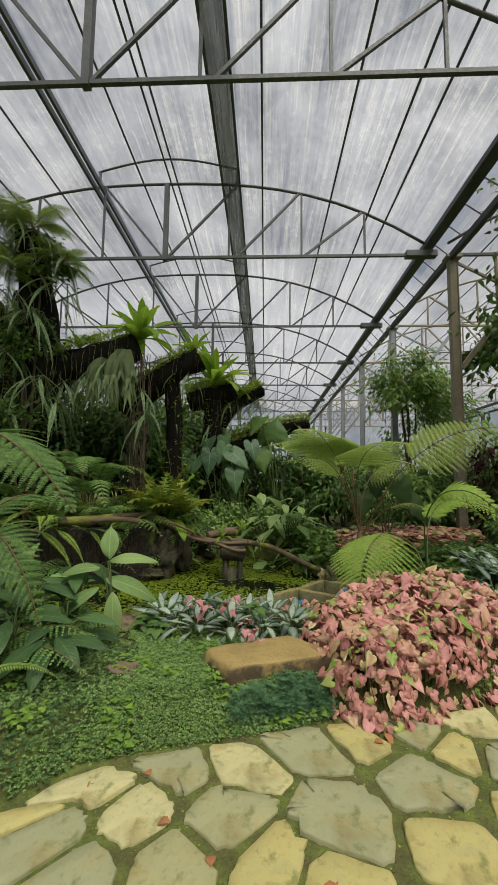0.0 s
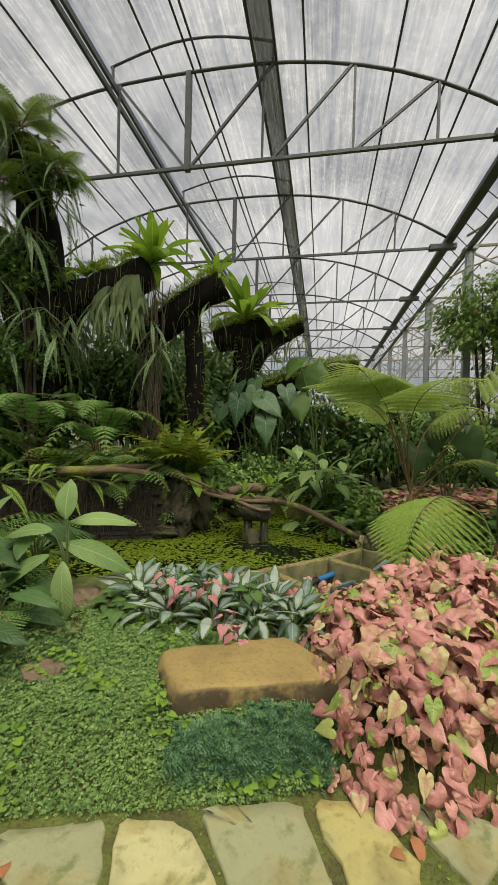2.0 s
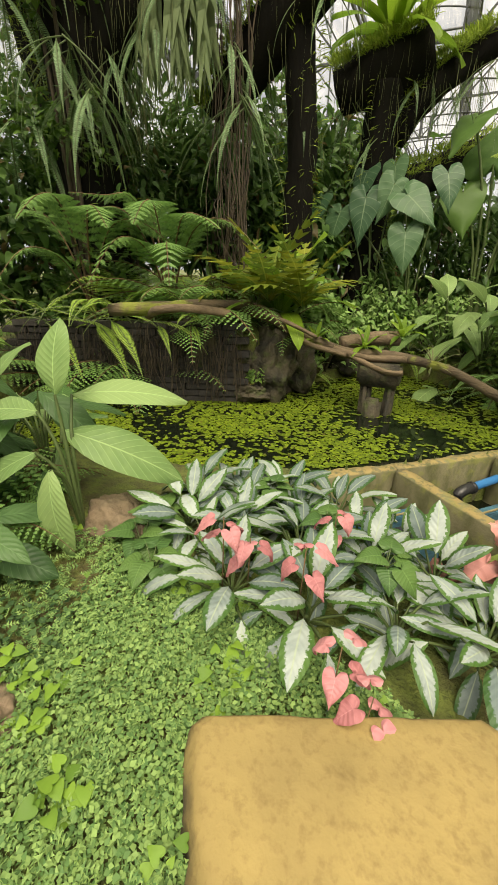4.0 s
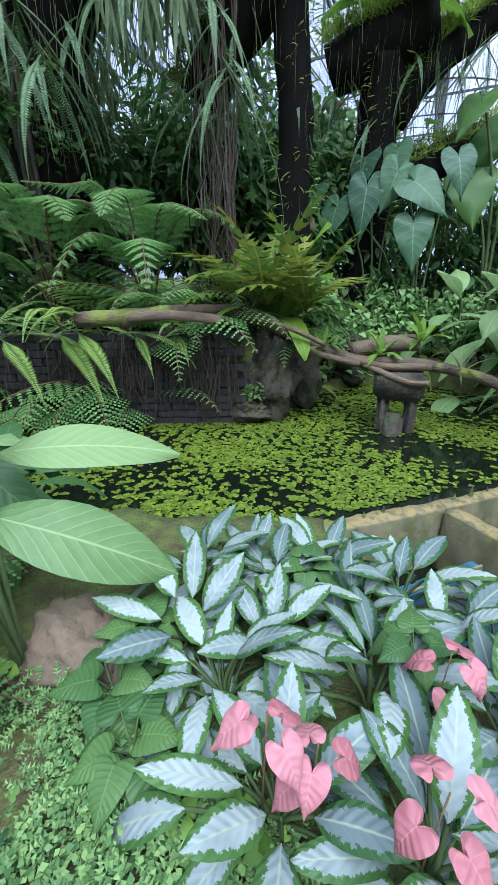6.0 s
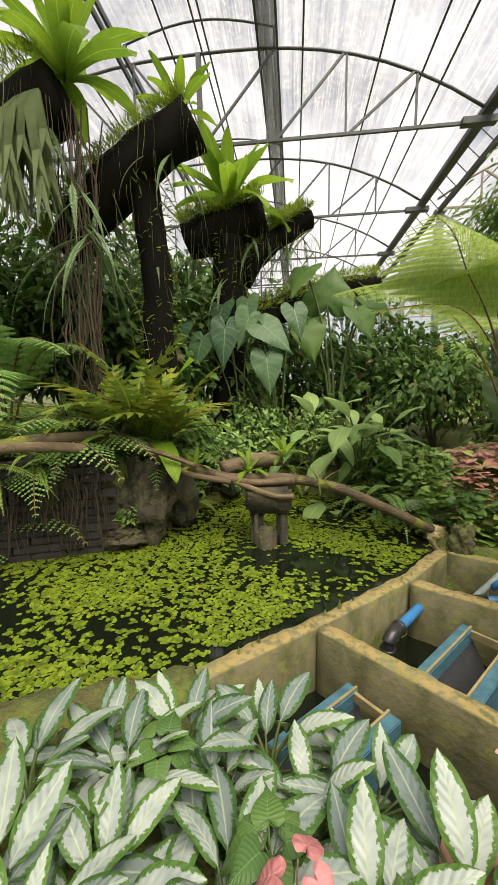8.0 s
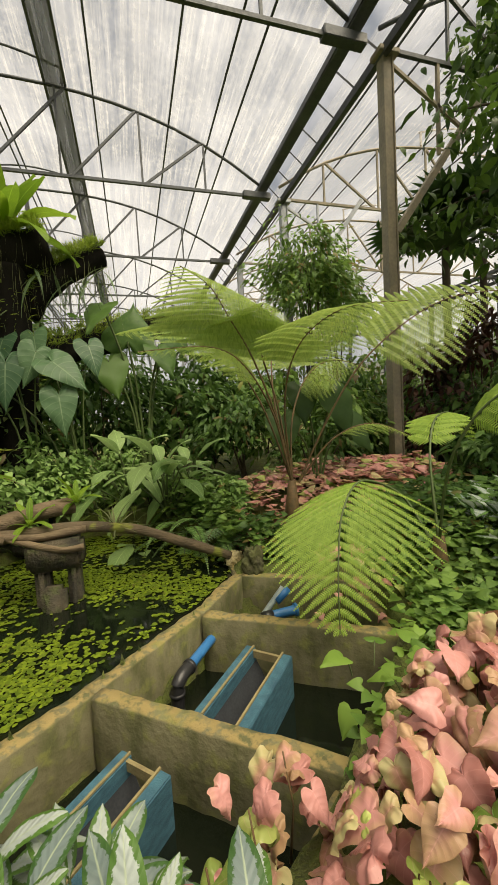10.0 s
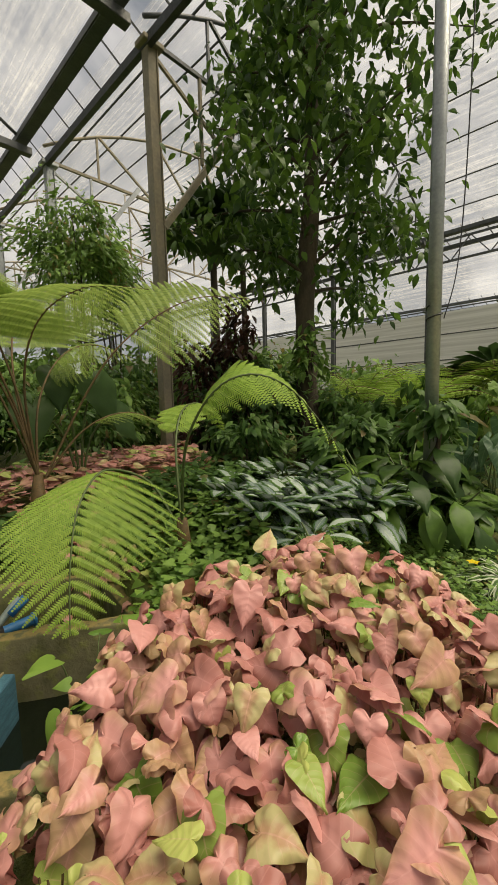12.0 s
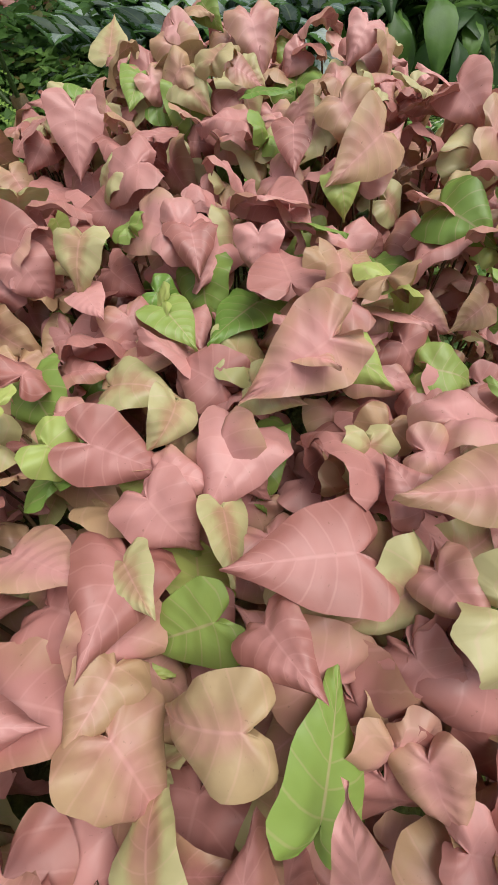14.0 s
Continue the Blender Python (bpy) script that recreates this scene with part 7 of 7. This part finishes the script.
# fan palm behind the column
def fan_palm(at, h, n, s, seed):
    r = random.Random(seed)
    t = thing("fan_palm", at, "fan palm with dark pleated fans", "palm", "fan palms")
    piece("trunk", tube([(0, 0, -0.05), (0.05, 0, h * 0.5), (0, 0, h)], [0.10, 0.085, 0.07], 8, 0.4).mesh("trunk", M["bark"]), t)
    g = Geo()
    for i in range(19):
        a = math.radians(-125 + i * 250 / 18)
        d = Vector((math.sin(a), math.cos(a), 0))
        w = Vector((d.y, -d.x, 0)) * 0.085
        g.add([(0, 0, 0), tuple(d * 0.60 + w + Vector((0, 0, 0.03))), tuple(d * 0.90 - Vector((0, 0, 0.10))), tuple(d * 0.60 - w + Vector((0, 0, -0.015)))], [(0, 1, 2, 3)], [(0.5, 0), (1, 0.5), (0.5, 1), (0, 0.5)])
    fan = stalked(g, 0.9, 0.7, 0.4, 0.012)
    me = fan.mesh("fan", M["palm"], M["stalk"])
    for i in range(n):
        piece("fan", me, t, pose(0, 0, h - 0.05, r.uniform(-25, 25), r.uniform(-15, 15), i * 137.5) @ Matrix.Scale(s * r.uniform(0.85, 1.1), 4))


fan_palm((6.75, 10.1, 0.0), 4.75, 10, 1.0, 1)
fan_palm((7.3, 9.7, 0.0), 4.3, 10, 1.0, 2)
fan_palm((9.0, 4.9, 0.0), 1.2, 10, 1.0, 3)
for i, (x, y, z) in enumerate([(5.35, 9.0, 1.1), (6.0, 8.5, 1.2)]):
    shrub("copper_shrub", (x, y, 0.0), (0.62, 0.55, 1.55 if i else 1.35), 420, LARGE, M["copper"], "shrub with large copper-brown leaves", "shrub", "copper-leaved shrubs", 300 + i, 0.5, 4)
for i, (x, y, n, s) in enumerate([(6.9, 6.5, 10, 1.0), (7.5, 5.6, 11, 1.0), (8.4, 4.8, 11, 1.0), (6.3, 5.4, 9, 0.8)]):
    tree_fern(x, y, [(k_, k_ * 137.5 + i * 40, s) for k_ in range(n)], "green tree fern in the shade beyond the bed", trunk=0.8, seed=i)

# galvanised pole and its climbers
pole = thing("metal_pole", (4.40, 4.50, 0.0), "galvanised round steel pole rising through the plants", "pole")
piece("pole_tube", tube([(0, 0, -0.05), (0, 0, 7.6)], [0.06, 0.06], 16).mesh("pole_tube", M["zinc"]), pole)
piece("wire_tie", tube([(0.068 * math.cos(a * 0.7), 0.068 * math.sin(a * 0.7), 2.0 + 0.012 * a) for a in range(14)], [0.008] * 14, 5).mesh("wire_tie", M["black_pvc"]), pole, label="black wire wound round the pole")
cable = tube(smooth_line([(4.64, 4.30, 7.4), (4.62, 4.32, 4.0), (4.58, 4.36, 2.6), (4.48, 4.44, 2.05)], [0.006] * 4, 6)[0], [0.006] * 19, 4)
solid("hanging_cable", cable.mesh("hanging_cable", M["black_pvc"]), "thin black cable hanging beside the pole", "cable")
for i, (x, y, s) in enumerate([(4.2, 4.35, 1.15), (4.55, 4.75, 1.3), (3.92, 4.6, 1.0), (4.35, 4.1, 0.95), (4.9, 4.5, 1.2), (4.1, 4.95, 1.1)]):
    rosette("foliage_plant", (x, y, ground_height(x, y)), POLE_LEAF, 26, "dense dark broad-leaved plant round the pole", "foliage plant", "broad-leaved plants round the pole", s, seed=310 + i)
shrub("climbing_vine", (4.38, 4.45, 0.75), (0.25, 0.25, 0.35), 90, LARGE, M["dark"], "dark leafy climber on the pole", "climber", "", 311, 0.3, 1)
# trunk with large-leaved climber by the path
t = thing("climber_trunk", (6.1, 3.80, 0.0), "slim dark trunk wrapped in a large-leaved climber", "tree")
piece("trunk", tube([(0, 0, -0.05), (0.02, 0.02, 2.0), (0.1, 0.05, 5.5)], [0.09, 0.08, 0.06], 9, 0.4).mesh("trunk", M["bark"]), t)
r = random.Random(4)
POTHOS = kinds("leaf", lambda i: stalked(blade(HEART, 0.30, 0.27, 2, 0.5, 0.2, 0.02), 0.16, 1.0 + 0.1 * i, -0.9, 0.005), 3, M["ear"], M["stalk"])
for i in range(44):
    piece("leaf", POTHOS[i % 3], t, pose(0, 0, 0.15 + i * 0.055, 0, 0, r.uniform(0, 360)) @ Matrix.Scale(r.uniform(0.7, 1.25), 4))
for i, (x, y) in enumerate([(4.75, 4.05), (5.1, 4.35)]):
    rosette("foliage_plant", (x, y, ground_height(x, y)), EAR, 8, "large round-leaved plant beside the path", "foliage plant", "round-leaved plants", 0.55, seed=320 + i)

# yellow flowers and fallen leaves
FLOWER = Geo()
for q in range(5):
    FLOWER.join(blade(lance(2, 0.8), 0.022, 0.018, 1, 0.4, 0.2).moved(Matrix.Rotation(q * 1.2566, 4, "Z") @ Matrix.Rotation(0.4, 4, "X")))
flower_me = FLOWER.mesh("flower", M["yellow"])
rf = random.Random(2)
for x, y in ((2.9, 4.15), (3.0, 3.35), (3.25, 3.6), (2.8, 4.05), (3.5, 3.9), (3.15, 3.45), (4.3, 4.0)):
    solid("yellow_flower", flower_me, "small yellow flower in the ground cover", "flower", "yellow flowers", m=Matrix.Translation((x, y, ground_height(x, y) + 0.17)) @ Matrix.Scale(rf.uniform(1.3, 2.2), 4))
fallen_me = blade(lance(4, 0.8), 0.10, 0.05, 1, 0.9, 0.5).mesh("fallen_leaf", M["dead"])
for x, y, a in ((-0.50, 2.28, 40), (-0.32, 2.0, 80), (-0.10, 1.80, 10), (0.42, 1.76, 120), (0.86, 2.62, 60), (-0.78, 2.2, 100), (1.5, 2.2, 20), (0.9, 2.72, 200)):
    solid("fallen_leaf", fallen_me, "dry reddish fallen leaf on the path", "leaf", "fallen leaves", m=pose(x, y, 0.03, 0, 0, a))
HEART_AT = [(-1.02, 3.98), (-1.0, 3.80), (-0.86, 3.70), (-0.62, 4.45), (-0.25, 4.15), (0.02, 3.95)]
for i, (x, y) in enumerate(HEART_AT):
    rosette("heart_leaf_plant", (x, y, ground_height(x, y) + (0.02 if i < 3 else 0.16)), HEART_GREEN, 9, "small plant with plain green heart leaves", "foliage plant", "heart-leaved plants among the silver ones", 0.9 if i < 3 else 0.75, seed=500 + i)
# a few pink leaves among the silver plants
for i, (x, y, z) in enumerate([(-0.53, 3.70, 0.55), (-0.44, 3.73, 0.47), (-0.20, 4.03, 0.47), (-0.23, 3.71, 0.52), (-0.05, 3.48, 0.42), (0.05, 3.42, 0.36)]):
    z0 = ground_height(x, y)
    t = thing("arrowhead_vine", (x, y, z0), "stray pink arrowhead vine among silver leaves", "vine", "stray arrowhead vines")
    piece("stalk", tube([(0, 0, 0), (0.01, 0.01, z - z0)], [0.003, 0.002], 4).mesh("stalk", M["brown_stalk"]), t)
    for k_ in range(4):
        piece("leaf", PINK_BRIGHT[(i + k_) % 3], t, Matrix.Translation((0.01, 0.01, z - z0 - 0.03 * k_)) @ pose(0, 0, 0, 0, 0, k_ * 105 + 130 + i * 50) @ Matrix.Translation((0, 0.05, 0)) @ pose(0, 0, 0, -28, 0, 0) @ Matrix.Scale(0.64, 4))
for i, (x, y) in enumerate([(0.50, 4.36), (0.66, 4.50), (0.36, 4.26)]):
    t = thing("arrowhead_vine", (x, y, -0.06), "pink arrowhead vine growing over the tank edge", "vine", "arrowhead vines at the tank")
    for k_ in range(9):
        rr_ = random.Random(i * 20 + k_)
        z = 0.10 + 0.035 * k_
        piece("leaf", PINK[(i + k_) % 7], t, Matrix.Translation((rr_.uniform(-0.12, 0.12), rr_.uniform(-0.12, 0.12), z)) @ pose(0, 0, 0, rr_.uniform(-50, -10), 0, rr_.uniform(60, 300)) @ Matrix.Scale(rr_.uniform(0.8, 1.2), 4))
    piece("stalk", tube([(0, 0, 0), (0.02, 0.0, 0.2), (0.0, 0.02, 0.38)], [0.006, 0.004, 0.003], 4).mesh("stalk", M["brown_stalk"]), t)
# lush growth on the banks, round the giant trunk and beside the tank
for i, (bx, by, bz, arcs) in enumerate([
        (-3.05, 6.95, 0.80, [(-0.75, -0.25, 1.15, 0.1), (-0.35, -0.45, 1.25, 0.35), (0.15, -0.50, 1.15, 0.1), (0.55, -0.25, 1.05, 0.15), (0.75, 0.0, 1.0, -0.1), (-0.6, 0.3, 1.2, 0.4), (0.4, -0.55, 0.75, -0.15), (-0.1, -0.65, 0.8, -0.2)]),
        (-3.95, 6.55, 0.80, [(-0.6, -0.3, 1.1, 0.2), (0.1, -0.55, 1.2, 0.1), (0.55, -0.35, 1.1, 0.1), (0.7, 0.1, 1.0, 0.0), (-0.2, -0.6, 0.7, -0.2)])]):
    t = thing("wood_fern", (bx, by, bz), "large feathery green fern arching over the rocky bank", "fern", "tall bank ferns")
    for j, (dx, dy, top, end) in enumerate(arcs):
        pts = [(0, 0, -0.05), (dx * 0.25, dy * 0.25, top * 0.62), (dx * 0.62, dy * 0.62, top), (dx * 1.15, dy * 1.15, top * 1.0), (dx * 1.75, dy * 1.75, top * 0.72 + end)]
        piece("frond", custom_frond("frond", pts, 0.40, 18).mesh("frond", M["fern_dark"], M["brown_stalk"]), t)


def lobed(length, width, rise, bend):
    """A leathery leaf cut into broad pointed lobes on both sides of its midrib."""
    g = Geo()
    n = 9
    for i in range(n):
        for s in (-1, 1):
            u, v = i / n, (i + 1) / n
            w = width * math.sin(math.pi * (0.12 + 0.84 * (u + v) / 2)) ** 0.8
            def spot(q, off):
                return (off, length * q * math.cos(rise - bend * q * 0.5), length * q * math.sin(rise - bend * q * 0.5) - 0.4 * abs(off) ** 1.5)
            g.add([spot(u, 0), spot(u + 0.02, s * w * 0.45), spot(v + 0.05, s * w), spot(v - 0.02, s * w * 0.4), spot(v, 0)], [(0, 1, 2, 3, 4) if s > 0 else (4, 3, 2, 1, 0)], [(0.5, u), (0.5 + s * 0.2, u), (0.5 + s * 0.5, v), (0.5 + s * 0.2, v), (0.5, v)])
    return g


OLIVE = kinds("leaf", lambda i: lobed(0.66, 0.15, 1.35 - 0.2 * i, 0.7 + 0.2 * i), 4, M["olive"])
for i, (x, y, z, sc) in enumerate([(-1.72, 6.95, 1.02, 1.45), (-1.35, 7.0, 0.98, 1.15), (-2.05, 6.95, 1.0, 1.0)]):
    rosette("basket_fern", (x, y, z), OLIVE, 10, "leathery olive fern with deeply lobed leaves", "fern", "lobed ferns on the log", sc, seed=450 + i)
for i, (x, y, z, sc, n) in enumerate([(-3.5, 6.85, 0.78, 0.68, 8), (-2.45, 7.35, 0.78, 0.5, 10), (-2.2, 8.0, 0.78, 0.55, 10)]):
    rosette("wood_fern", (x, y, z), TREEFERN, n, "large bright fern on the rocky bank", "fern", "large bank ferns", sc, seed=400 + i)
for i, (x, y, sc) in enumerate([(-0.95, 8.45, 0.75), (-0.3, 8.95, 0.8), (0.2, 8.9, 0.7), (-1.5, 7.95, 0.7), (0.75, 8.45, 0.7)]):
    rosette("sword_fern", (x, y, ground_height(x, y) - 0.02), SWORD, 14, "bright sword fern on the pond's far bank", "fern", "sword ferns on the far bank", sc, seed=410 + i)
for i, (z, a, c) in enumerate([(0.3, 0.75, 0.7), (1.9, 0.55, 0.7), (3.3, 0.55, 0.6), (4.9, 0.60, 0.55)]):
    shrub("climbing_vine", (-4.2, 6.75, 0.0), (a, a * 0.8, c), 600, BANKLEAF, M["glossy"], "dark leafy climber over the mossy trunk", "climber", "trunk climbers", 420 + i, 0.5, 3, lift=z)
for i, (x, y, z, n, sc) in enumerate([(-4.6, 6.4, 6.1, 16, 1.3), (-4.0, 6.3, 6.0, 16, 1.2), (-3.6, 6.6, 5.5, 14, 1.1), (-4.9, 6.6, 5.6, 14, 1.2), (-4.3, 6.2, 5.2, 14, 1.1), (-3.3, 7.25, 4.2, 10, 0.6), (-1.5, 7.7, 3.95, 9, 0.4)]):
    rosette("wood_fern", (x, y, z), TOPFERN, n, "bushy feathery fern growing high on the trunk", "fern", "feathery ferns on the trunk", sc, seed=430 + i)
patch("round_leaf_creeper", [(1.85, 5.1), (2.3, 4.7), (3.0, 5.4), (3.1, 6.2), (2.2, 6.9), (1.4, 7.1), (1.2, 6.85), (2.1, 6.4), (2.15, 5.9)], BANKLEAF, 1900, [M["mid"]], "leafy green creeper along the tank's edge", "creeper", (-0.02, 0.28), (0.7, 1.3), 0.7, 440)
patch("round_leaf_creeper", [(0.95, 4.55), (1.4, 4.75), (1.95, 5.1), (2.1, 5.9), (1.95, 5.9), (1.75, 5.3), (1.0, 4.75)], BANKLEAF, 70, [M["lime"]], "lime green creeper on the tank rim", "creeper", (0.0, 0.22), (0.7, 1.3), 0.7, 441)
patch("arrowhead_patch", [(1.5, 5.85), (2.0, 5.65), (2.3, 6.0), (2.1, 6.5), (1.7, 6.5)], raw(PINK[2]), 60, [M["pink"]], "few dusky arrowhead leaves by the tank", "vine", (0.05, 0.2), (0.6, 0.9), 0.8, 442)
